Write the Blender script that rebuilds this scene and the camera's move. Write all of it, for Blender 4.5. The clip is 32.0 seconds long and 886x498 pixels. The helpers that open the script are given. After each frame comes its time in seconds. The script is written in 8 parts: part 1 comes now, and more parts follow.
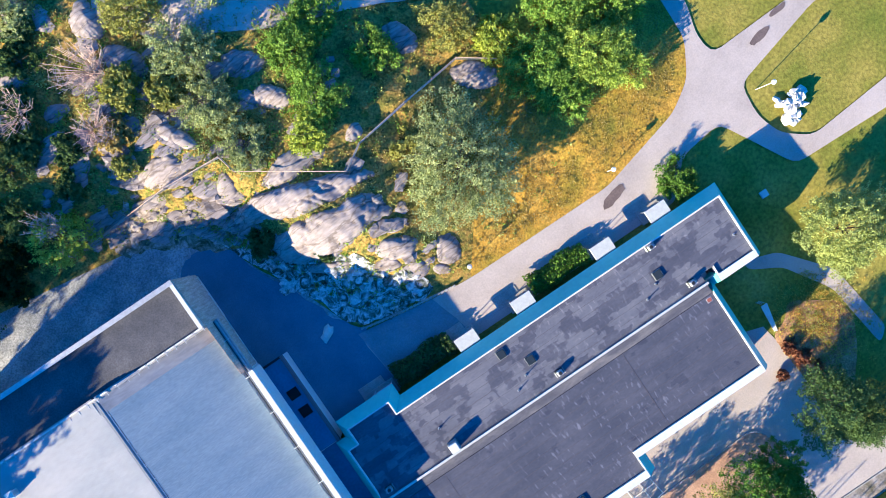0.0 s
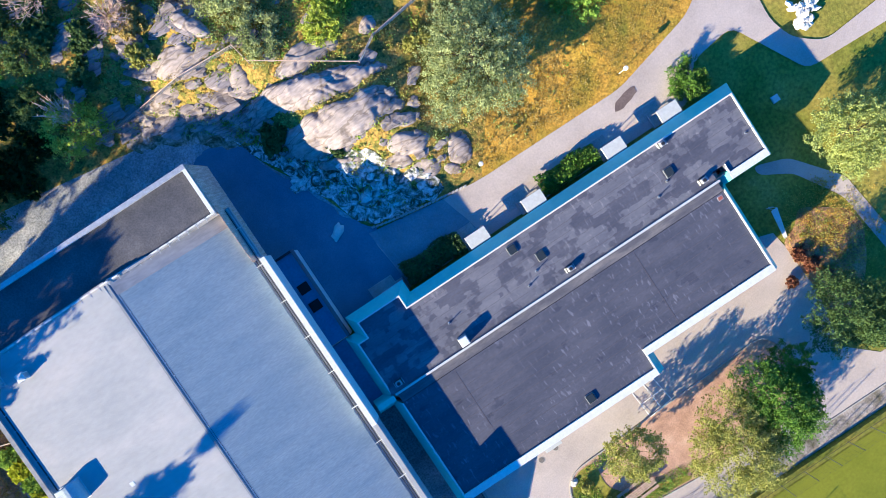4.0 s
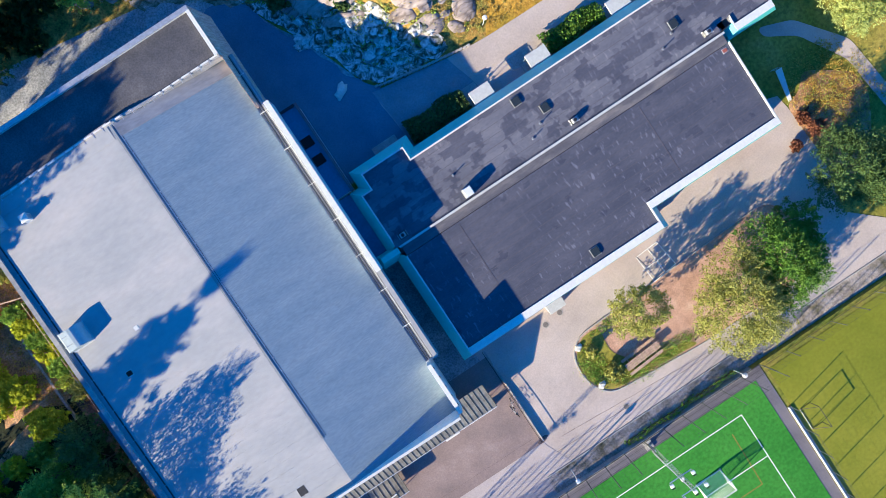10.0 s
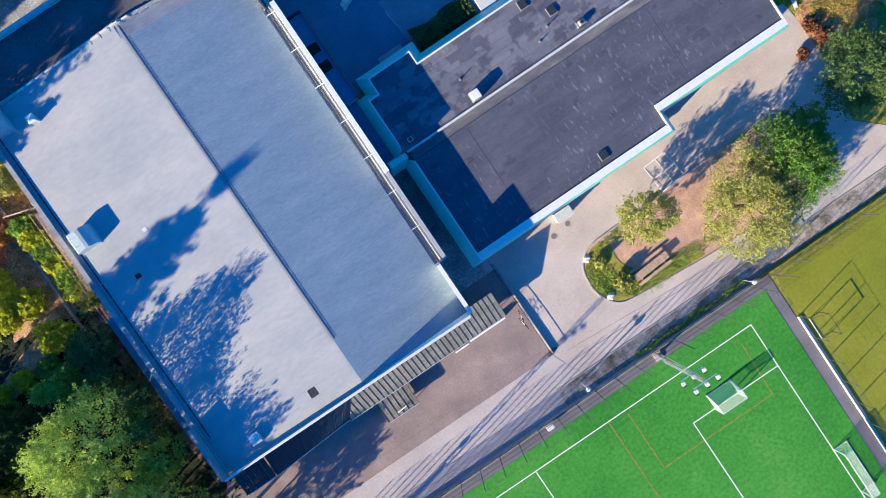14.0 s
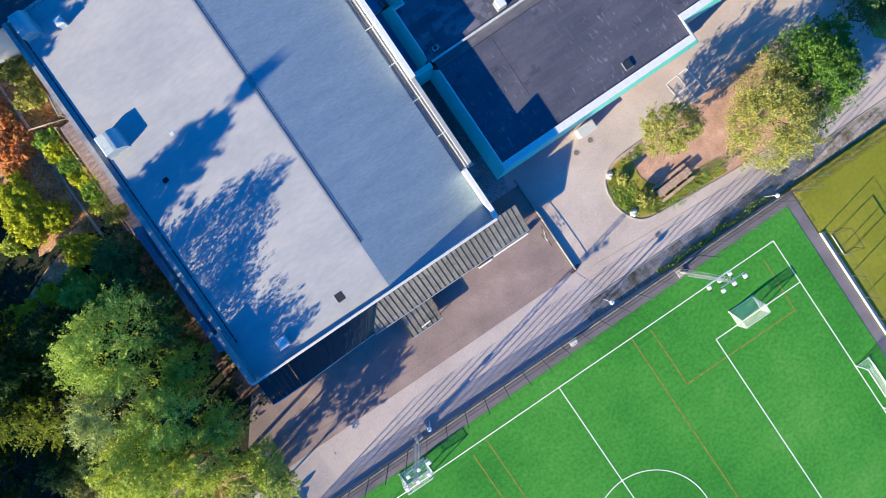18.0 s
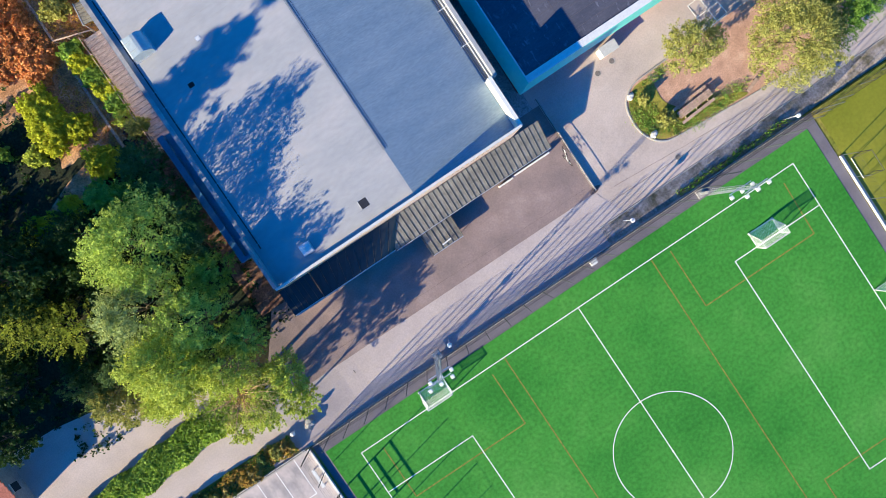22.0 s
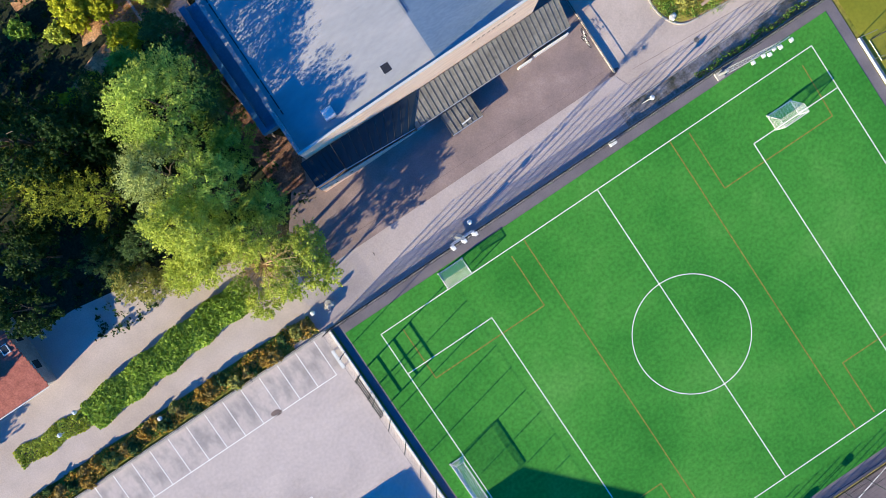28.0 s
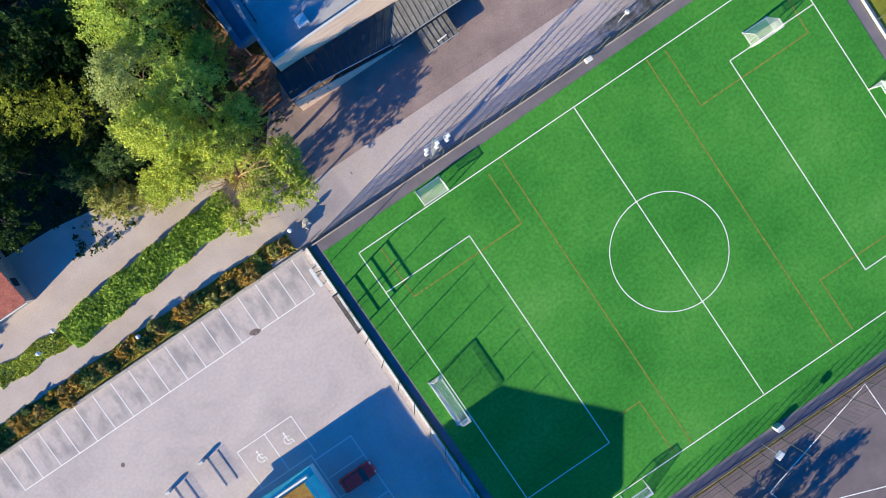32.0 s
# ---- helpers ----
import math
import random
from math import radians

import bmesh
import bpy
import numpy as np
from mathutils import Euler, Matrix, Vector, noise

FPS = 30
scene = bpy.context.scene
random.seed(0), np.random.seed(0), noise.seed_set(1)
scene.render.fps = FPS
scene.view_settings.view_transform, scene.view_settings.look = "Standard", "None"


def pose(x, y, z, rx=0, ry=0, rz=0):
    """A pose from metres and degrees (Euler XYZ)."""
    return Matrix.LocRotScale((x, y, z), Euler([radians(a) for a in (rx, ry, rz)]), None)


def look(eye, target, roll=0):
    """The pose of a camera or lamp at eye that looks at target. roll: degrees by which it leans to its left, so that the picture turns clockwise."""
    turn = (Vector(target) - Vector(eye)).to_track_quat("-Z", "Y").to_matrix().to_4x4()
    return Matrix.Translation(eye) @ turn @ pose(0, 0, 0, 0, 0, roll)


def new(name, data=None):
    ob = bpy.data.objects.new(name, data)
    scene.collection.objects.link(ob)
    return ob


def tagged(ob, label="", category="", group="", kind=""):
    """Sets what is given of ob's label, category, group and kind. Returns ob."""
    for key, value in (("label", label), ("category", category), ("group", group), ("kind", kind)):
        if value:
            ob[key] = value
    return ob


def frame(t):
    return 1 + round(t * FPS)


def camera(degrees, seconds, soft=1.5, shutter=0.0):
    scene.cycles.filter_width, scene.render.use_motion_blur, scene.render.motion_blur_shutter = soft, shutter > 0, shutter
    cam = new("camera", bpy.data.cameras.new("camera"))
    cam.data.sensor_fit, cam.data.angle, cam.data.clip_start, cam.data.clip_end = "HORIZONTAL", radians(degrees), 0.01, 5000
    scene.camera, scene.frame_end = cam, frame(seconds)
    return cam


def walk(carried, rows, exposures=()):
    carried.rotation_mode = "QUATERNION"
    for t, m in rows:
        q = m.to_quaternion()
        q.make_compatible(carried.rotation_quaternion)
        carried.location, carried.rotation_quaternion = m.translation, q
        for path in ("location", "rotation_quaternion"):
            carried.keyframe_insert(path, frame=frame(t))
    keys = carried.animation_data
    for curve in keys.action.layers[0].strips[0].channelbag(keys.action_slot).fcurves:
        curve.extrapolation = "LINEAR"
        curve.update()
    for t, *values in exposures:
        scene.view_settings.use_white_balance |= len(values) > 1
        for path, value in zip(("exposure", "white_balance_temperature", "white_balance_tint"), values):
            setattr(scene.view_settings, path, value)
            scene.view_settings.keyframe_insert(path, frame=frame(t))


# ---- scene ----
cam = camera(68.57, 32.0, soft=0.8)
ROWS = [
    (0, -0, -0, 72.102, -1.712, -1.572, -34),
    (0.5, -0.841, -1.133, 72.078, -1.711, -1.573, -33.871),
    (1, -1.745, -2.174, 72.121, -1.711, -1.573, -33.809),
    (1.5, -2.744, -3.148, 72.2, -1.711, -1.572, -33.707),
    (2, -3.711, -4.237, 72.27, -1.711, -1.571, -33.63),
    (2.5, -4.652, -5.294, 72.33, -1.711, -1.568, -33.583),
    (3, -5.563, -6.389, 72.325, -1.713, -1.565, -33.494),
    (3.5, -6.358, -7.443, 72.393, -1.714, -1.563, -33.459),
    (5.5, -9.212, -11.555, 72.507, -1.722, -1.55, -33.318),
    (6, -9.977, -12.575, 72.536, -1.724, -1.546, -33.36),
    (6.5, -10.736, -13.563, 72.572, -1.728, -1.542, -33.387),
    (7, -11.461, -14.637, 72.595, -1.729, -1.539, -33.393),
    (7.5, -12.169, -15.709, 72.639, -1.73, -1.538, -33.392),
    (8, -12.88, -16.89, 72.71, -1.729, -1.538, -33.41),
    (8.5, -13.689, -17.986, 72.746, -1.729, -1.539, -33.446),
    (9, -14.445, -19.05, 72.725, -1.731, -1.541, -33.471),
    (9.5, -15.213, -20.067, 72.732, -1.731, -1.544, -33.477),
    (10, -15.907, -21.108, 72.734, -1.731, -1.547, -33.498),
    (10.5, -16.654, -22.114, 72.679, -1.732, -1.551, -33.528),
    (11, -17.354, -23.046, 72.761, -1.731, -1.554, -33.634),
    (11.5, -18.122, -24.071, 72.755, -1.731, -1.557, -33.705),
    (12, -18.895, -25.059, 72.81, -1.731, -1.56, -33.83),
    (12.5, -19.651, -26.096, 72.854, -1.73, -1.564, -33.932),
    (13, -20.465, -27.071, 72.885, -1.727, -1.567, -34.006),
    (13.5, -21.261, -28.022, 72.877, -1.725, -1.569, -34.067),
    (14, -22.157, -28.88, 72.862, -1.723, -1.569, -34.118),
    (14.5, -23.029, -29.721, 72.888, -1.722, -1.568, -34.162),
    (16.5, -26.531, -33.269, 73.102, -1.714, -1.564, -34.269),
    (17, -27.597, -33.971, 73.144, -1.712, -1.562, -34.305),
    (17.5, -28.642, -34.618, 73.172, -1.71, -1.562, -34.29),
    (18, -29.647, -35.253, 73.238, -1.709, -1.562, -34.254),
    (18.5, -30.595, -35.947, 73.266, -1.707, -1.563, -34.25),
    (19, -31.446, -36.769, 73.324, -1.706, -1.565, -34.28),
    (19.5, -32.314, -37.569, 73.371, -1.703, -1.567, -34.266),
    (20, -33.249, -38.41, 73.426, -1.702, -1.57, -34.207),
    (20.5, -34.164, -39.159, 73.48, -1.701, -1.575, -34.112),
    (21, -35.094, -39.998, 73.531, -1.702, -1.579, -33.985),
    (21.5, -35.997, -40.788, 73.59, -1.703, -1.582, -33.857),
    (22, -36.799, -41.56, 73.644, -1.706, -1.584, -33.753),
    (22.5, -37.692, -42.376, 73.701, -1.709, -1.585, -33.683),
    (23, -38.487, -43.152, 73.657, -1.713, -1.586, -33.612),
    (23.5, -39.379, -43.918, 73.707, -1.719, -1.584, -33.551),
    (24, -40.208, -44.622, 73.689, -1.724, -1.58, -33.539),
    (24.5, -40.977, -45.481, 73.813, -1.728, -1.575, -33.514),
    (25, -41.712, -46.344, 73.896, -1.732, -1.573, -33.516),
    (25.5, -42.4, -47.051, 73.956, -1.734, -1.571, -33.551),
    (27.5, -45.405, -50.498, 74.103, -1.735, -1.565, -33.78),
    (28, -46.109, -51.532, 74.143, -1.736, -1.564, -33.808),
    (28.5, -46.712, -52.47, 74.217, -1.736, -1.566, -33.886),
    (29, -47.167, -53.474, 74.233, -1.734, -1.57, -33.893),
    (29.5, -47.562, -54.598, 74.332, -1.732, -1.574, -33.925),
    (30, -48.038, -55.719, 74.354, -1.729, -1.575, -33.988),
    (30.5, -48.462, -56.734, 74.436, -1.727, -1.577, -34.023),
    (31, -48.781, -57.967, 74.537, -1.726, -1.579, -34.091),
    (31.5, -48.975, -59.308, 74.593, -1.726, -1.58, -34.135),
    (32, -49.199, -60.724, 74.613, -1.727, -1.58, -34.187),
]
walk(cam, [(t, pose(x, y, z, tilt, lean, turn)) for t, x, y, z, tilt, lean, turn in ROWS],
     [(0.0, 1.57, 6150, 10), (3.0, 1.50, 6150, 10), (7.0, 1.34, 6200, 10), (11.0, 1.31, 6250, 10), (20.0, 1.26, 6300, 10), (26.0, 1.18, 6300, 10), (32.0, 1.11, 6350, 10)])

# ---- world, sun, exposure ----
SUN_AZ, SUN_EL = radians(192.5), radians(19.0)
SUN_DIR = Vector((math.cos(SUN_EL) * math.cos(SUN_AZ), math.cos(SUN_EL) * math.sin(SUN_AZ), math.sin(SUN_EL)))
world = bpy.data.worlds.new("sky")
scene.world = world
world.use_nodes = True
wn = world.node_tree.nodes
sky = wn.new("ShaderNodeTexSky")
sky.sky_type = "NISHITA"
sky.sun_disc = False
sky.sun_elevation = SUN_EL
sky.sun_rotation = math.pi / 2 - SUN_AZ
sky.ozone_density = 6.0
sky.dust_density = 0.3
deep = wn.new("ShaderNodeMix")
deep.data_type, deep.blend_type = "RGBA", "MULTIPLY"
deep.inputs["Factor"].default_value = 1.0
deep.inputs["B"].default_value = (0.06, 0.90, 1.5, 1.0)
world.node_tree.links.new(sky.outputs[0], deep.inputs["A"])
world.node_tree.links.new(deep.outputs["Result"], wn["Background"].inputs[0])
wn["Background"].inputs[1].default_value = 0.081
sun = bpy.data.lights.new("sun", "SUN")
sun.energy, sun.angle, sun.color = 5.0, radians(0.5), (1.0, 0.84, 0.54)
sun_ob = new("sun", sun)
sun_ob.matrix_world = look(SUN_DIR * 200, (0, 0, 0))

# ---- materials ----


def ramp_mat(name, stops, scale=1.0, rough=0.9, metal=0.0, bump=0.0, bump_scale=None, fine=0.0, fine_scale=30.0, stretch=(1, 1, 1), detail=6.0, island=0.0, coords="pos", turn=0.0, distort=0.0, spec=0.3):
    """Noise through a colour ramp, a finer grain over it, and relief. stops: (position, r, g, b)."""
    m = bpy.data.materials.new(name)
    m.use_nodes = True
    nt = m.node_tree
    n, ln = nt.nodes, nt.links
    b = n["Principled BSDF"]
    b.inputs["Roughness"].default_value = rough
    b.inputs["Metallic"].default_value = metal
    b.inputs["Specular IOR Level"].default_value = spec
    if coords == "pos":
        src = n.new("ShaderNodeNewGeometry").outputs["Position"]
    else:
        src = n.new("ShaderNodeTexCoord").outputs["Object"]
    mp = n.new("ShaderNodeMapping")
    mp.inputs["Scale"].default_value = stretch
    mp.inputs["Rotation"].default_value = (0, 0, radians(turn))
    ln.new(src, mp.inputs[0])
    t = n.new("ShaderNodeTexNoise")
    t.inputs["Scale"].default_value, t.inputs["Detail"].default_value = scale, detail
    t.inputs["Roughness"].default_value = 0.62
    t.inputs["Distortion"].default_value = distort
    ln.new(mp.outputs[0], t.inputs["Vector"])
    r = n.new("ShaderNodeValToRGB")
    el = r.color_ramp.elements
    while len(el) < len(stops):
        el.new(0.5)
    for e, s in zip(el, stops):
        e.position, e.color = s[0], (s[1], s[2], s[3], 1)
    ln.new(t.outputs["Fac"], r.inputs[0])
    col = r.outputs[0]
    if fine:
        f = n.new("ShaderNodeTexNoise")
        f.inputs["Scale"].default_value, f.inputs["Detail"].default_value = fine_scale, 4.0
        ln.new(mp.outputs[0], f.inputs["Vector"])
        mr = n.new("ShaderNodeMapRange")
        mr.inputs["From Min"].default_value, mr.inputs["From Max"].default_value = 0.3, 0.7
        mr.inputs["To Min"].default_value, mr.inputs["To Max"].default_value = 1 - fine, 1 + fine
        ln.new(f.outputs["Fac"], mr.inputs["Value"])
        mx = n.new("ShaderNodeMix")
        mx.data_type, mx.blend_type = "RGBA", "MULTIPLY"
        mx.inputs["Factor"].default_value = 1.0
        ln.new(col, mx.inputs["A"])
        ln.new(mr.outputs[0], mx.inputs["B"])
        col = mx.outputs["Result"]
    if island:
        g = n.new("ShaderNodeNewGeometry")
        mr = n.new("ShaderNodeMapRange")
        mr.inputs["To Min"].default_value, mr.inputs["To Max"].default_value = 1 - island, 1 + island
        ln.new(g.outputs["Random Per Island"], mr.inputs["Value"])
        mx = n.new("ShaderNodeMix")
        mx.data_type, mx.blend_type = "RGBA", "MULTIPLY"
        mx.inputs["Factor"].default_value = 1.0
        ln.new(col, mx.inputs["A"])
        ln.new(mr.outputs[0], mx.inputs["B"])
        col = mx.outputs["Result"]
    ln.new(col, b.inputs["Base Color"])
    if bump:
        f = n.new("ShaderNodeTexNoise")
        f.inputs["Scale"].default_value, f.inputs["Detail"].default_value = bump_scale or scale * 6, 5.0
        ln.new(mp.outputs[0], f.inputs["Vector"])
        bp = n.new("ShaderNodeBump")
        bp.inputs["Strength"].default_value, bp.inputs["Distance"].default_value = min(1.0, bump), 0.05 * max(1.0, bump)
        ln.new(f.outputs["Fac"], bp.inputs["Height"])
        ln.new(bp.outputs[0], b.inputs["Normal"])
    return m


def plain(name, r, g, b, rough=0.6, metal=0.0, var=0.12, scale=3.0, bump=0.1):
    return ramp_mat(name, [(0.35, r * (1 - var), g * (1 - var), b * (1 - var)), (0.65, min(1, r * (1 + var)), min(1, g * (1 + var)), min(1, b * (1 + var)))], scale, rough, metal, bump, scale * 8, coords="obj")


def leaf_mat(name, dark, light, rough=0.6):
    """Leaves: colour by island and by a broad noise, with light passing through."""
    m = bpy.data.materials.new(name)
    m.use_nodes = True
    nt = m.node_tree
    n, ln = nt.nodes, nt.links
    b = n["Principled BSDF"]
    b.inputs["Roughness"].default_value = rough
    b.inputs["Specular IOR Level"].default_value = 0.1
    g = n.new("ShaderNodeNewGeometry")
    t = n.new("ShaderNodeTexNoise")
    t.inputs["Scale"].default_value, t.inputs["Detail"].default_value = 0.55, 3.0
    ln.new(g.outputs["Position"], t.inputs["Vector"])
    t.inputs["Roughness"].default_value = 0.75
    a = n.new("ShaderNodeMath")
    a.operation = "MULTIPLY_ADD"
    ln.new(g.outputs["Random Per Island"], a.inputs[0])
    a.inputs[1].default_value = 0.34
    s = n.new("ShaderNodeMath")
    s.operation = "MULTIPLY_ADD"
    ln.new(t.outputs["Fac"], s.inputs[0])
    s.inputs[1].default_value, s.inputs[2].default_value = 1.8, -0.58
    ln.new(s.outputs[0], a.inputs[2])
    mx = n.new("ShaderNodeMix")
    mx.data_type = "RGBA"
    ln.new(a.outputs[0], mx.inputs["Factor"])
    mx.inputs["A"].default_value, mx.inputs["B"].default_value = (*dark, 1), (*light, 1)
    ln.new(mx.outputs["Result"], b.inputs["Base Color"])
    tr = n.new("ShaderNodeBsdfTranslucent")
    ln.new(mx.outputs["Result"], tr.inputs["Color"])
    ms = n.new("ShaderNodeMixShader")
    ms.inputs[0].default_value = 0.3
    ln.new(b.outputs[0], ms.inputs[1])
    ln.new(tr.outputs[0], ms.inputs[2])
    ln.new(ms.outputs[0], n["Material Output"].inputs[0])
    return m


def felt_mat(name, stops, patch, dark, pale):
    """Roofing felt with damp dark patches that end at the laps, and pale worn dashes across them."""
    m = ramp_mat(name, stops, 0.35, 0.85, bump=0.3, bump_scale=14, fine=0.10, fine_scale=5, stretch=(0.55, 1.5, 1), spec=0.2)
    nt = m.node_tree
    n, ln = nt.nodes, nt.links
    b = n["Principled BSDF"]
    col = b.inputs["Base Color"].links[0].from_socket
    pos = n.new("ShaderNodeNewGeometry").outputs["Position"]

    def tex(vec, scale, detail, stretch):
        mp = n.new("ShaderNodeMapping")
        mp.inputs["Scale"].default_value = stretch
        ln.new(vec, mp.inputs[0])
        t = n.new("ShaderNodeTexNoise")
        t.inputs["Scale"].default_value, t.inputs["Detail"].default_value = scale, detail
        ln.new(mp.outputs[0], t.inputs["Vector"])
        return t

    def mask(value, lo, hi):
        mr = n.new("ShaderNodeMapRange")
        mr.inputs["From Min"].default_value, mr.inputs["From Max"].default_value = lo, hi
        ln.new(value, mr.inputs["Value"])
        return mr.outputs[0]

    def times(factor, colour):
        mx = n.new("ShaderNodeMix")
        mx.data_type, mx.blend_type = "RGBA", "MULTIPLY"
        ln.new(factor, mx.inputs["Factor"])
        ln.new(col, mx.inputs["A"])
        mx.inputs["B"].default_value = colour
        return mx.outputs["Result"]

    # the laps lie 0.5 m apart; a little wobble keeps the patches ragged
    wob = tex(pos, 1.6, 5.0, (1, 1, 1))
    add = n.new("ShaderNodeVectorMath")
    add.operation = "MULTIPLY_ADD"
    add.inputs[1].default_value = (1.4, 0.55, 0)
    ln.new(wob.outputs["Color"], add.inputs[0])
    ln.new(pos, add.inputs[2])
    snap = n.new("ShaderNodeVectorMath")
    snap.operation = "SNAP"
    snap.inputs[1].default_value = (0.12, 0.5, 50)
    ln.new(add.outputs[0], snap.inputs[0])
    t = tex(snap.outputs[0], 0.42, 3.0, (0.8, 1.3, 1))
    col = times(mask(t.outputs["Fac"], patch, patch - 0.03), dark)
    broad = tex(pos, 0.13, 2.0, (1, 1, 1))
    dash = tex(pos, 1.5, 2.0, (2.2, 0.7, 1))
    both = n.new("ShaderNodeMath")
    both.operation = "MULTIPLY"
    ln.new(mask(dash.outputs["Fac"], 0.60, 0.70), both.inputs[0])
    ln.new(mask(broad.outputs["Fac"], 0.40, 0.54), both.inputs[1])
    col = times(both.outputs[0], pale)
    ln.new(col, b.inputs["Base Color"])
    return m


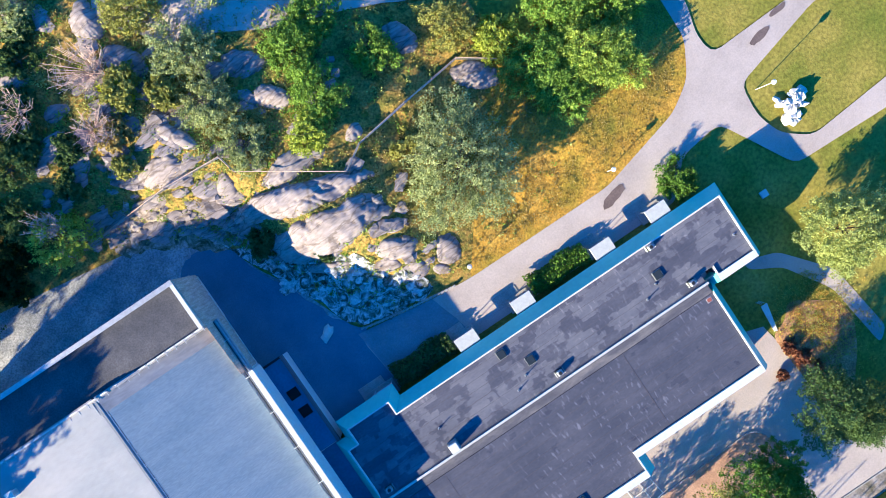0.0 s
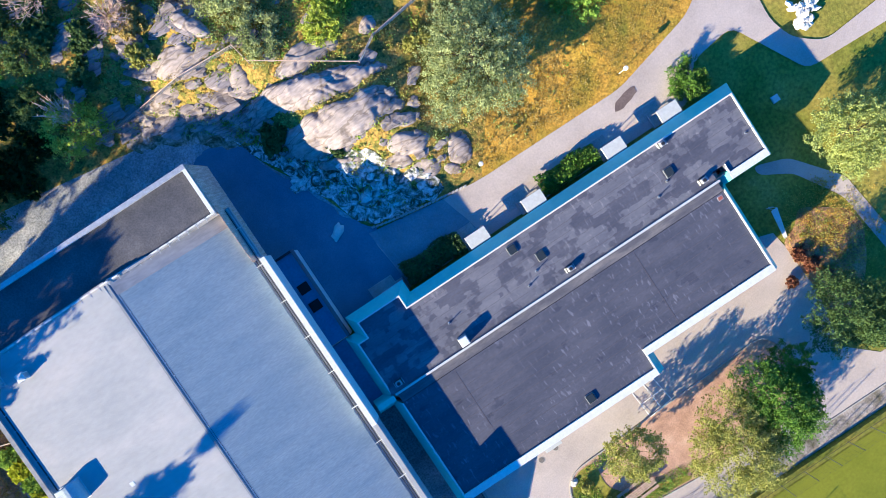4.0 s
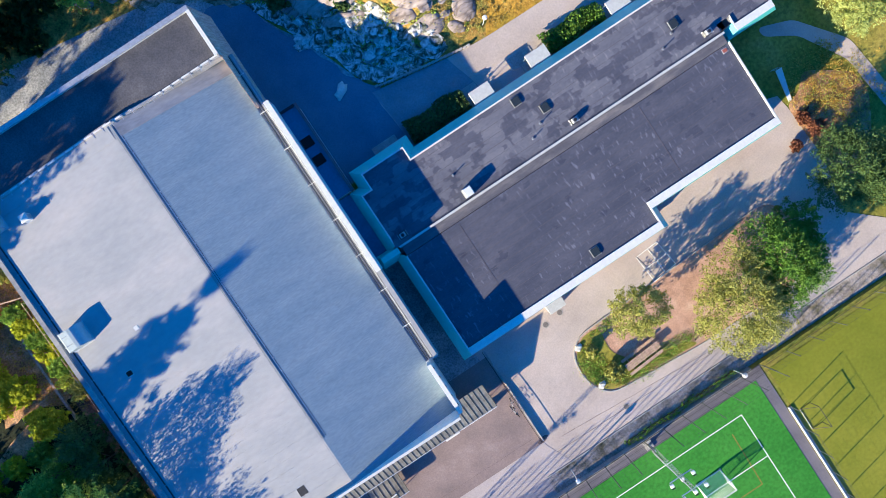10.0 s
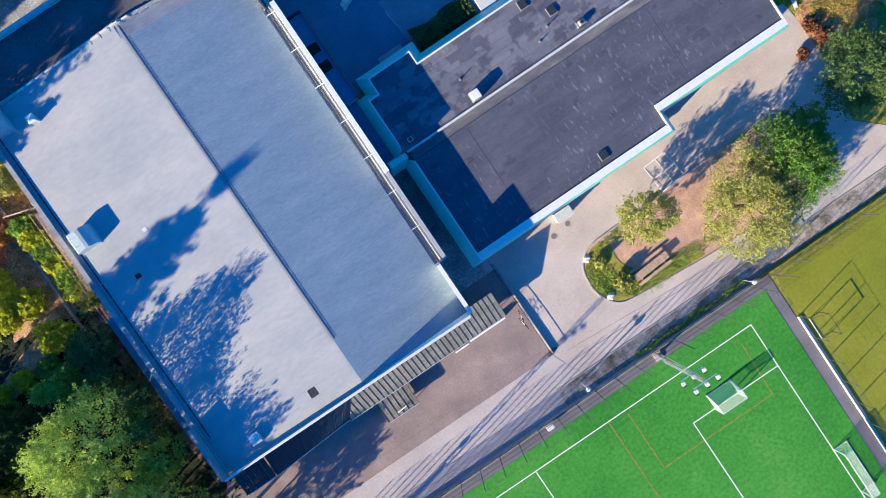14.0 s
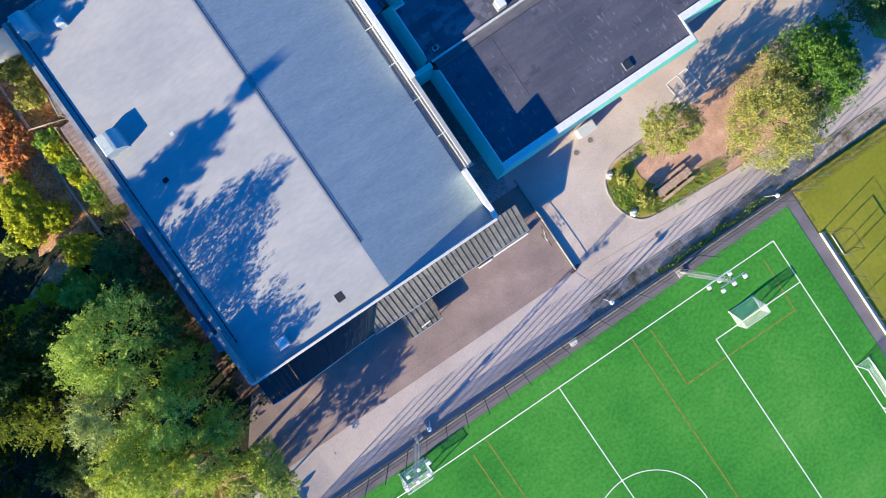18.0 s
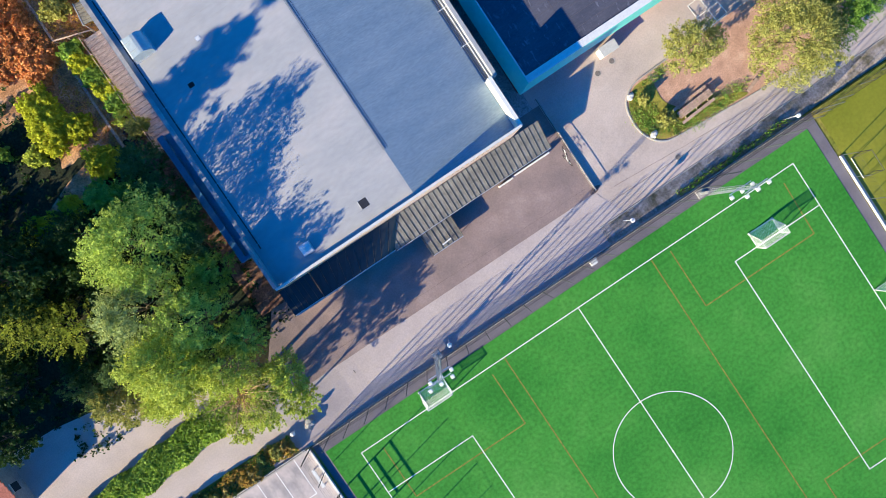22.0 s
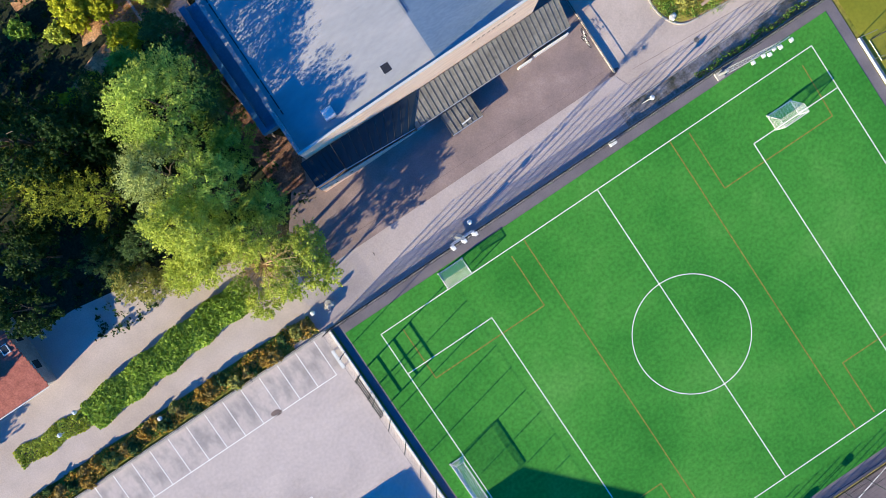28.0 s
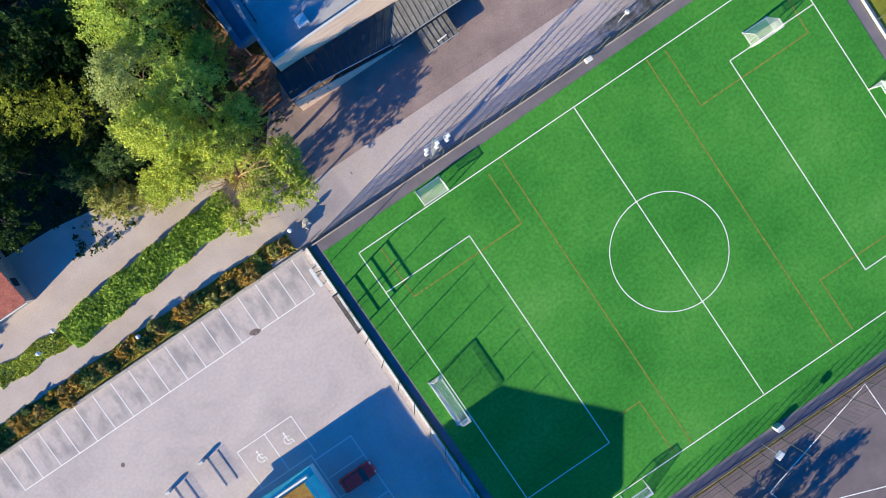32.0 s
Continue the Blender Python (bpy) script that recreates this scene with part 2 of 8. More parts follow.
M = {
    "grass": ramp_mat("mown_grass", [(0.28, 0.13, 0.17, 0.02), (0.45, 0.215, 0.21, 0.035), (0.6, 0.32, 0.265, 0.055), (0.74, 0.40, 0.31, 0.09)], 0.14, 0.95, bump=0.8, bump_scale=4, fine=0.32, fine_scale=2.6, detail=9.0),
    "meadow": ramp_mat("dry_meadow", [(0.3, 0.20, 0.175, 0.025), (0.45, 0.36, 0.245, 0.035), (0.58, 0.49, 0.275, 0.045), (0.75, 0.52, 0.36, 0.085)], 0.22, 0.95, bump=1.0, bump_scale=5, fine=0.45, fine_scale=4),
    "heath": ramp_mat("hillside_heath", [(0.3, 0.07, 0.085, 0.022), (0.42, 0.16, 0.155, 0.035), (0.5, 0.30, 0.22, 0.052), (0.58, 0.43, 0.25, 0.066), (0.66, 0.26, 0.22, 0.06), (0.78, 0.40, 0.32, 0.14)], 0.8, 0.95, bump=1.0, bump_scale=4, fine=0.5, fine_scale=4),
    # Woodland floor: the shade of the trees is put into near-black tones.
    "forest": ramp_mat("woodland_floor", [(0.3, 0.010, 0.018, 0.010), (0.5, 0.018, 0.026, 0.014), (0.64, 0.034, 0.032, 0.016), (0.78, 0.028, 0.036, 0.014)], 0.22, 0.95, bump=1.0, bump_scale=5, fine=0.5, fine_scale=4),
    "asphalt": ramp_mat("light_worn_asphalt", [(0.3, 0.40, 0.34, 0.315), (0.55, 0.495, 0.425, 0.395), (0.75, 0.565, 0.49, 0.455)], 0.16, 0.9, bump=0.2, bump_scale=20, fine=0.09, fine_scale=6),
    # Darker litter copy: shade from the trees is put into its colour.
    "litterdark": ramp_mat("shade_red_brown_litter", [(0.3, 0.10, 0.055, 0.04), (0.5, 0.21, 0.115, 0.085), (0.7, 0.36, 0.21, 0.155)], 0.7, 0.95, bump=0.8, bump_scale=7, fine=0.4, fine_scale=5),
    "litter": ramp_mat("orange_leaf_litter", [(0.3, 0.20, 0.11, 0.06), (0.5, 0.46, 0.24, 0.12), (0.7, 0.62, 0.40, 0.25)], 0.6, 0.95, bump=0.8, bump_scale=7, fine=0.4, fine_scale=5),
    "seam": plain("grey_felt_seam", 0.24, 0.26, 0.28, 0.8),
    "forecourt": ramp_mat("brownish_asphalt", [(0.3, 0.20, 0.158, 0.158), (0.55, 0.265, 0.205, 0.20), (0.75, 0.34, 0.27, 0.26)], 0.25, 0.9, bump=0.2, bump_scale=20, fine=0.11, fine_scale=6),
    "roadgrey": ramp_mat("lavender_grey_asphalt", [(0.3, 0.385, 0.335, 0.335), (0.55, 0.45, 0.395, 0.39), (0.75, 0.51, 0.45, 0.445)], 0.2, 0.9, bump=0.2, bump_scale=20, fine=0.09, fine_scale=6),
    "carpark": ramp_mat("pale_car_park_asphalt", [(0.3, 0.41, 0.36, 0.35), (0.45, 0.49, 0.43, 0.415), (0.6, 0.53, 0.465, 0.445), (0.75, 0.60, 0.525, 0.50)], 0.12, 0.9, bump=0.2, bump_scale=9, fine=0.07, fine_scale=2.5, detail=9.0, distort=0.6),
    "border": ramp_mat("grey_violet_asphalt", [(0.3, 0.13, 0.12, 0.14), (0.7, 0.19, 0.175, 0.2)], 0.3, 0.9, bump=0.25, bump_scale=20, fine=0.1, fine_scale=9),
    "court": ramp_mat("dark_court_asphalt", [(0.3, 0.13, 0.11, 0.12), (0.7, 0.2, 0.165, 0.17)], 0.3, 0.9, bump=0.25, bump_scale=20, fine=0.1, fine_scale=9),
    "gravel": ramp_mat("grey_gravel", [(0.3, 0.20, 0.215, 0.23), (0.55, 0.33, 0.335, 0.345), (0.75, 0.5, 0.49, 0.49)], 0.35, 0.95, bump=0.8, bump_scale=12, fine=0.35, fine_scale=5),
    # Dark asphalt, with the blue of the hall's shade put into its colour.
    "yard": ramp_mat("shade_blued_yard_asphalt", [(0.3, 0.075, 0.165, 0.235), (0.7, 0.12, 0.225, 0.30)], 0.3, 0.9, bump=0.25, bump_scale=20, fine=0.12, fine_scale=8),
    "turf": ramp_mat("artificial_turf", [(0.28, 0.028, 0.176, 0.024), (0.42, 0.040, 0.220, 0.031), (0.55, 0.056, 0.256, 0.038), (0.70, 0.088, 0.295, 0.055)], 0.075, 0.9, bump=0.4, bump_scale=14, fine=0.18, fine_scale=2.4, detail=8.0, spec=0.15),
    "olive": ramp_mat("olive_field_turf", [(0.3, 0.15, 0.175, 0.012), (0.5, 0.20, 0.215, 0.018), (0.7, 0.27, 0.265, 0.028)], 0.06, 0.9, bump=0.3, bump_scale=12, fine=0.10, fine_scale=2.5, detail=8.0),
    "line": plain("white_line_paint", 0.8, 0.8, 0.78, 0.7),
    "orange": plain("orange_line_paint", 0.20, 0.20, 0.035, 0.8, var=0.35),
    "soil": ramp_mat("reddish_bare_soil", [(0.3, 0.36, 0.21, 0.155), (0.55, 0.52, 0.32, 0.24), (0.75, 0.60, 0.41, 0.32)], 0.5, 0.95, bump=0.5, bump_scale=9, fine=0.22, fine_scale=7),
    "rock": ramp_mat("grey_pink_granite", [(0.28, 0.17, 0.145, 0.145), (0.40, 0.275, 0.235, 0.23), (0.55, 0.34, 0.29, 0.285), (0.72, 0.42, 0.365, 0.355)], 0.6, 0.9, bump=0.4, bump_scale=3.2, fine=0.2, fine_scale=3.0, stretch=(0.35, 1.7, 1), turn=17, distort=0.9, spec=0.15),
    "scree": ramp_mat("pale_shattered_rock", [(0.38, 0.045, 0.06, 0.035), (0.46, 0.19, 0.20, 0.17), (0.54, 0.50, 0.49, 0.48), (0.66, 0.70, 0.69, 0.68)], 0.8, 0.9, bump=1.2, bump_scale=3, fine=0.3, fine_scale=4, distort=1.8),
    # Asphalt tone that carries the shade at the footpath's west end.
    "path_dark": ramp_mat("shade_dark_asphalt", [(0.3, 0.18, 0.215, 0.25), (0.7, 0.27, 0.305, 0.34)], 0.3, 0.9, bump=0.25, bump_scale=20, fine=0.12, fine_scale=7),
    "iron": plain("worn_cast_iron", 0.17, 0.155, 0.15, 0.7, var=0.2),
    "rubble": ramp_mat("pinkish_rubble", [(0.36, 0.09, 0.08, 0.04), (0.48, 0.25, 0.21, 0.15), (0.62, 0.44, 0.39, 0.36)], 0.8, 0.95, bump=1.2, bump_scale=3, fine=0.35, fine_scale=4, distort=1.0),
    "verge": ramp_mat("weedy_asphalt_verge", [(0.34, 0.12, 0.11, 0.065), (0.46, 0.27, 0.235, 0.20), (0.6, 0.42, 0.365, 0.335)], 0.6, 0.95, bump=0.6, bump_scale=8, fine=0.3, fine_scale=5),
    "roofing": felt_mat("patched_roofing_felt", [(0.36, 0.120, 0.124, 0.158), (0.5, 0.146, 0.148, 0.182), (0.64, 0.176, 0.176, 0.208)], 0.505, (0.60, 0.62, 0.69, 1), (1.5, 1.46, 1.38, 1)),
    "roofing_south": felt_mat("dark_violet_roofing_felt", [(0.36, 0.066, 0.072, 0.104), (0.5, 0.080, 0.085, 0.118), (0.64, 0.098, 0.101, 0.135)], 0.36, (0.72, 0.74, 0.8, 1), (1.9, 1.85, 1.75, 1)),
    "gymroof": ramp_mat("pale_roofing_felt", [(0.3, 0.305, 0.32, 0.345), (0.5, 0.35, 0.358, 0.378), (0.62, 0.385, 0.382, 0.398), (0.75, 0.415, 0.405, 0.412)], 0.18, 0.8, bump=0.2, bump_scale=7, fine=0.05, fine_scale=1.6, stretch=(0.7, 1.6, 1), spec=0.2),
    # East slope felt: its weaker sunlight is put into the bluer colour.
    "eastfelt": ramp_mat("east_shade_toned_felt", [(0.3, 0.225, 0.305, 0.36), (0.5, 0.26, 0.337, 0.388), (0.7, 0.30, 0.37, 0.415)], 0.22, 0.9, bump=0.25, bump_scale=6, fine=0.11, fine_scale=2.6, stretch=(0.8, 3.2, 1), spec=0.1),
    "annexroof": ramp_mat("dark_grey_roofing", [(0.3, 0.062, 0.064, 0.078), (0.5, 0.088, 0.088, 0.103), (0.7, 0.125, 0.122, 0.135)], 0.3, 0.85, bump=0.3, bump_scale=12, fine=0.2, fine_scale=6),
    "eastband": ramp_mat("brown_grey_weathered_felt", [(0.32, 0.20, 0.21, 0.235), (0.5, 0.30, 0.30, 0.315), (0.7, 0.38, 0.365, 0.365)], 0.35, 0.9, bump=0.25, bump_scale=6, fine=0.12, fine_scale=3, stretch=(0.3, 1.2, 1)),
    # Pale surfaces in shade: the blue of that shade is the base colour.
    "shadeblue": ramp_mat("shade_blue_roofing", [(0.3, 0.05, 0.19, 0.33), (0.7, 0.08, 0.25, 0.40)], 0.4, 0.7, bump=0.2, bump_scale=8, fine=0.12, fine_scale=4),
    "edgefelt": ramp_mat("weathered_brown_felt", [(0.35, 0.085, 0.086, 0.108), (0.48, 0.115, 0.112, 0.132), (0.58, 0.165, 0.155, 0.165), (0.75, 0.24, 0.215, 0.21)], 0.5, 0.9, bump=0.3, bump_scale=12, fine=0.15, fine_scale=6, stretch=(0.4, 1.4, 1)),
    "fascia": ramp_mat("pale_turquoise_sheet_metal", [(0.3, 0.11, 0.63, 0.56), (0.7, 0.15, 0.68, 0.60)], 0.5, 0.4, bump=0.08, bump_scale=2, fine=0.04, fine_scale=2),
    "canopy": ramp_mat("grey_canopy_sheet", [(0.3, 0.12, 0.115, 0.105), (0.7, 0.24, 0.23, 0.205)], 0.6, 0.45, bump=0.1, fine=0.2, fine_scale=3),
    "lap": plain("tar_felt_lap", 0.095, 0.088, 0.105, 0.75),
    "cap": plain("white_painted_metal", 0.66, 0.67, 0.66, 0.5, var=0.07),
    "hood": plain("pale_blue_grey_metal", 0.36, 0.43, 0.46, 0.55, var=0.08),
    "awning": plain("pale_grey_metal", 0.52, 0.54, 0.54, 0.55, var=0.08),
    "steel": plain("galvanised_steel", 0.5, 0.52, 0.55, 0.45, 0.6),
    "dark": plain("dark_metal", 0.04, 0.042, 0.05, 0.5, 0.3),
    "fencepost": plain("grey_green_coated_steel", 0.10, 0.12, 0.11, 0.6, 0.2),
    "black": plain("black_opening", 0.012, 0.012, 0.014, 0.7),
    "redwall": plain("red_painted_boards", 0.45, 0.06, 0.045, 0.7),
    "white": plain("white_render", 0.75, 0.74, 0.71, 0.8, var=0.07),
    "concrete": ramp_mat("weathered_concrete", [(0.3, 0.30, 0.285, 0.27), (0.7, 0.46, 0.44, 0.42)], 0.6, 0.9, bump=0.3, bump_scale=10, fine=0.15, fine_scale=6),
    "wood": ramp_mat("pale_timber_cladding", [(0.3, 0.72, 0.49, 0.38), (0.55, 0.88, 0.65, 0.50), (0.75, 0.93, 0.75, 0.61)], 0.5, 0.7, bump=0.3, bump_scale=4, fine=0.12, fine_scale=3, stretch=(0.3, 1, 5)),
    "deck": ramp_mat("grey_brown_planks", [(0.3, 0.38, 0.27, 0.22), (0.7, 0.64, 0.49, 0.41)], 1.2, 0.85, bump=0.4, fine=0.25, fine_scale=6, stretch=(1, 4, 1)),
    "bench": plain("weathered_bench_wood", 0.44, 0.31, 0.24, 0.8, var=0.25),
    "plank": ramp_mat("pinkish_worn_planks", [(0.3, 0.50, 0.36, 0.31), (0.5, 0.66, 0.50, 0.44), (0.7, 0.76, 0.61, 0.55)], 1.4, 0.85, bump=0.4, fine=0.3, fine_scale=5, stretch=(0.6, 3, 1)),
    "bark": ramp_mat("grey_brown_bark", [(0.3, 0.07, 0.05, 0.035), (0.7, 0.19, 0.145, 0.11)], 3, 0.95, bump=0.6),
    "twig": plain("dry_pale_twigs", 0.52, 0.36, 0.20, 0.9, var=0.3),
    "twig_pale": plain("bleached_pink_twigs", 0.58, 0.42, 0.34, 0.9, var=0.25),
    "tile": ramp_mat("red_clay_tiles", [(0.3, 0.25, 0.075, 0.06), (0.7, 0.4, 0.13, 0.10)], 1.5, 0.8, bump=0.3, fine=0.2, fine_scale=5),
    "sedum": ramp_mat("orange_brown_sedum", [(0.3, 0.14, 0.07, 0.02), (0.5, 0.30, 0.16, 0.035), (0.7, 0.26, 0.22, 0.06)], 1.6, 0.95, bump=1.0, fine=0.4, fine_scale=8),
    "carred": plain("red_car_paint", 0.95, 0.045, 0.05, 0.25, var=0.03, bump=0.0),
    "glass": plain("dark_tinted_glass", 0.03, 0.04, 0.05, 0.08, var=0.05, bump=0.0),
    "tyre": plain("black_rubber", 0.02, 0.02, 0.02, 0.85),
    "net": plain("white_net_cord", 0.75, 0.76, 0.74, 0.8),
    "patch": ramp_mat("damp_asphalt_stain", [(0.3, 0.13, 0.095, 0.09), (0.7, 0.2, 0.15, 0.14)], 0.8, 0.7, fine=0.15, fine_scale=6),
    "leaf_redbrown": leaf_mat("red_brown_leaves", (0.13, 0.05, 0.03), (0.32, 0.14, 0.09)),
    "pale": ramp_mat("white_bleached_stone", [(0.3, 0.52, 0.51, 0.48), (0.7, 0.74, 0.72, 0.68)], 0.8, 0.9, bump=0.5, fine=0.1, fine_scale=4),
    "globe": plain("milky_lamp_globe", 0.85, 0.85, 0.83, 0.3, var=0.02, bump=0.0),
    "leaf_green": leaf_mat("mid_green_leaves", (0.085, 0.20, 0.03), (0.42, 0.60, 0.11)),
    "leaf_dark": leaf_mat("dark_green_leaves", (0.03, 0.075, 0.025), (0.17, 0.26, 0.085)),
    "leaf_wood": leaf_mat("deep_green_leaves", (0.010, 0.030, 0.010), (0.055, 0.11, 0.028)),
    "leaf_hedge": leaf_mat("bright_hedge_leaves", (0.14, 0.26, 0.03), (0.50, 0.66, 0.11)),
    "leaf_yellow": leaf_mat("yellow_green_leaves", (0.26, 0.33, 0.025), (0.74, 0.74, 0.07)),
    "leaf_willow": leaf_mat("grey_green_leaves", (0.20, 0.26, 0.07), (0.60, 0.65, 0.22)),
    "leaf_sallow": leaf_mat("dull_sallow_leaves", (0.11, 0.16, 0.06), (0.62, 0.67, 0.30)),
    "leaf_larch": leaf_mat("fresh_larch_needles", (0.05, 0.15, 0.03), (0.20, 0.46, 0.10)),
    "leaf_rust": leaf_mat("rust_orange_leaves", (0.42, 0.16, 0.05), (0.92, 0.47, 0.19)),
    "leaf_lime": leaf_mat("fresh_lime_leaves", (0.16, 0.24, 0.03), (0.72, 0.78, 0.14)),
    "leaf_birch": leaf_mat("birch_green_leaves", (0.09, 0.20, 0.025), (0.68, 0.80, 0.16)),
    "leaf_greybirch": leaf_mat("dull_birch_leaves", (0.10, 0.16, 0.045), (0.58, 0.65, 0.23)),
    # Bright tone stands for sunlit tips, scattered through the leaf colour.
    "leaf_conifer": leaf_mat("conifer_sunlit_tone", (0.02, 0.06, 0.012), (0.58, 0.64, 0.075)),
    "leaf_golden": leaf_mat("golden_dry_leaves", (0.32, 0.20, 0.04), (0.72, 0.50, 0.12)),
    "leaf_maple": leaf_mat("deep_maple_leaves", (0.04, 0.12, 0.02), (0.21, 0.37, 0.06)),
    "leaf_straw": leaf_mat("dry_straw_leaves", (0.24, 0.185, 0.055), (0.60, 0.46, 0.17)),
    "leaf_olive": leaf_mat("soft_olive_leaves", (0.22, 0.24, 0.05), (0.55, 0.53, 0.16)),
}

def add_joints(m):
    """Dark joints that split the bedrock along its grain."""
    n, ln = m.node_tree.nodes, m.node_tree.links
    b = n["Principled BSDF"]
    base = b.inputs["Base Color"].links[0].from_socket
    pos = n.new("ShaderNodeNewGeometry").outputs["Position"]
    wob = n.new("ShaderNodeTexNoise")
    wob.inputs["Scale"].default_value, wob.inputs["Detail"].default_value = 0.9, 4.0
    ln.new(pos, wob.inputs["Vector"])
    add = n.new("ShaderNodeVectorMath")
    add.operation = "MULTIPLY_ADD"
    add.inputs[1].default_value = (0.9, 0.9, 0.9)
    ln.new(wob.outputs["Color"], add.inputs[0])
    ln.new(pos, add.inputs[2])
    col = base
    for turn, stretch, scale, width in ((17, (0.10, 1.0, 0.3), 0.8, 0.035), (-55, (0.25, 1.0, 0.3), 0.22, 0.014)):
        mp = n.new("ShaderNodeMapping")
        mp.inputs["Scale"].default_value = stretch
        mp.inputs["Rotation"].default_value = (0, 0, radians(turn))
        ln.new(add.outputs[0], mp.inputs[0])
        v = n.new("ShaderNodeTexVoronoi")
        v.feature = "DISTANCE_TO_EDGE"
        v.inputs["Scale"].default_value = scale
        ln.new(mp.outputs[0], v.inputs["Vector"])
        mr = n.new("ShaderNodeMapRange")
        mr.inputs["From Min"].default_value, mr.inputs["From Max"].default_value = width, width * 0.2
        ln.new(v.outputs["Distance"], mr.inputs["Value"])
        mx = n.new("ShaderNodeMix")
        mx.data_type, mx.blend_type = "RGBA", "MULTIPLY"
        ln.new(mr.outputs[0], mx.inputs["Factor"])
        ln.new(col, mx.inputs["A"])
        mx.inputs["B"].default_value = (0.66, 0.63, 0.58, 1)
        col = mx.outputs["Result"]
    ln.new(col, b.inputs["Base Color"])


add_joints(M["rock"])


def stain_bays(m, y0, y1):
    """Grey oil streaks where cars stand, between two lines of the car park."""
    n, ln = m.node_tree.nodes, m.node_tree.links
    b = n["Principled BSDF"]
    base = b.inputs["Base Color"].links[0].from_socket
    pos = n.new("ShaderNodeNewGeometry").outputs["Position"]
    mp = n.new("ShaderNodeMapping")
    mp.inputs["Scale"].default_value = (1.0, 0.45, 1)
    ln.new(pos, mp.inputs[0])
    t = n.new("ShaderNodeTexNoise")
    t.inputs["Scale"].default_value, t.inputs["Detail"].default_value = 0.8, 7.0
    ln.new(mp.outputs[0], t.inputs["Vector"])
    xyz = n.new("ShaderNodeSeparateXYZ")
    ln.new(pos, xyz.inputs[0])
    fac = None
    for value, lo, hi in ((t.outputs["Fac"], 0.42, 0.62), (xyz.outputs["Y"], y0, y0 + 1.2), (xyz.outputs["Y"], y1, y1 - 1.0)):
        mr = n.new("ShaderNodeMapRange")
        mr.inputs["From Min"].default_value, mr.inputs["From Max"].default_value = lo, hi
        ln.new(value, mr.inputs["Value"])
        if fac is None:
            fac = mr.outputs[0]
        else:
            k = n.new("ShaderNodeMath")
            k.operation = "MULTIPLY"
            ln.new(fac, k.inputs[0])
            ln.new(mr.outputs[0], k.inputs[1])
            fac = k.outputs[0]
    mx = n.new("ShaderNodeMix")
    mx.data_type, mx.blend_type = "RGBA", "MULTIPLY"
    ln.new(fac, mx.inputs["Factor"])
    ln.new(base, mx.inputs["A"])
    mx.inputs["B"].default_value = (0.66, 0.69, 0.71, 1)
    ln.new(mx.outputs["Result"], b.inputs["Base Color"])


stain_bays(M["carpark"], -59.9, -54.9)

# ---- helpers for things ----


def empty(name, x, y, z, rz=0.0, label="", category="", group="", kind=""):
    ob = new(name)
    ob.matrix_world = pose(x, y, z, 0, 0, rz)
    return tagged(ob, label, category, group, kind)


def link(name, bm, material, parent=None, label=""):
    me = bpy.data.meshes.new(name)
    bm.to_mesh(me)
    bm.free()
    me.materials.append(material)
    ob = new(name, me)
    if parent:
        ob.parent = parent
    if label:
        ob["label"] = label
    return ob


part = link


def raw(name, verts, faces, material, parent=None, label=""):
    me = bpy.data.meshes.new(name)
    me.from_pydata(verts, [], faces)
    me.materials.append(material)
    ob = new(name, me)
    if parent:
        ob.parent = parent
    if label:
        ob["label"] = label
    return ob


def box(bm, x0, x1, y0, y1, z0, z1, bevel=0.0):
    v = [bm.verts.new(p) for p in ((x0, y0, z0), (x1, y0, z0), (x1, y1, z0), (x0, y1, z0), (x0, y0, z1), (x1, y0, z1), (x1, y1, z1), (x0, y1, z1))]
    f = [bm.faces.new([v[i] for i in q]) for q in ((3, 2, 1, 0), (4, 5, 6, 7), (0, 1, 5, 4), (1, 2, 6, 5), (2, 3, 7, 6), (3, 0, 4, 7))]
    if bevel:
        e = list({e for g in f for e in g.edges})
        bmesh.ops.bevel(bm, geom=e, offset=bevel, segments=1, affect="EDGES")
    return bm


def boxm(x0, x1, y0, y1, z0, z1, bevel=0.0):
    return box(bmesh.new(), x0, x1, y0, y1, z0, z1, bevel)


def rod(bm, a, b, r, r2=None, seg=6):
    """A tapered bar from a to b."""
    a, b = Vector(a), Vector(b)
    q = (b - a).to_track_quat("Z", "Y").to_matrix()
    r2 = r if r2 is None else r2
    lo, hi = [], []
    for i in range(seg):
        c = Vector((math.cos(2 * math.pi * i / seg), math.sin(2 * math.pi * i / seg), 0))
        lo.append(bm.verts.new(a + q @ (c * r)))
        hi.append(bm.verts.new(b + q @ (c * r2)))
    for i in range(seg):
        j = (i + 1) % seg
        bm.faces.new((lo[i], lo[j], hi[j], hi[i]))
    bm.faces.new(lo[::-1])
    bm.faces.new(hi)
    return bm


def rods(pairs, r, seg=5):
    bm = bmesh.new()
    for a, b in pairs:
        rod(bm, a, b, r, None, seg)
    return bm


def prism(pts, z0, z1, bevel=0.0):
    """An upright slab over a polygon."""
    bm = bmesh.new()
    lo = [bm.verts.new((x, y, z0)) for x, y in pts]
    hi = [bm.verts.new((x, y, z1)) for x, y in pts]
    n = len(pts)
    for i in range(n):
        j = (i + 1) % n
        bm.faces.new((lo[i], lo[j], hi[j], hi[i]))
    bm.faces.new(lo[::-1])
    top = bm.faces.new(hi)
    bmesh.ops.recalc_face_normals(bm, faces=bm.faces)
    if bevel:
        bmesh.ops.bevel(bm, geom=list(top.edges), offset=bevel, segments=1, affect="EDGES")
    return bm


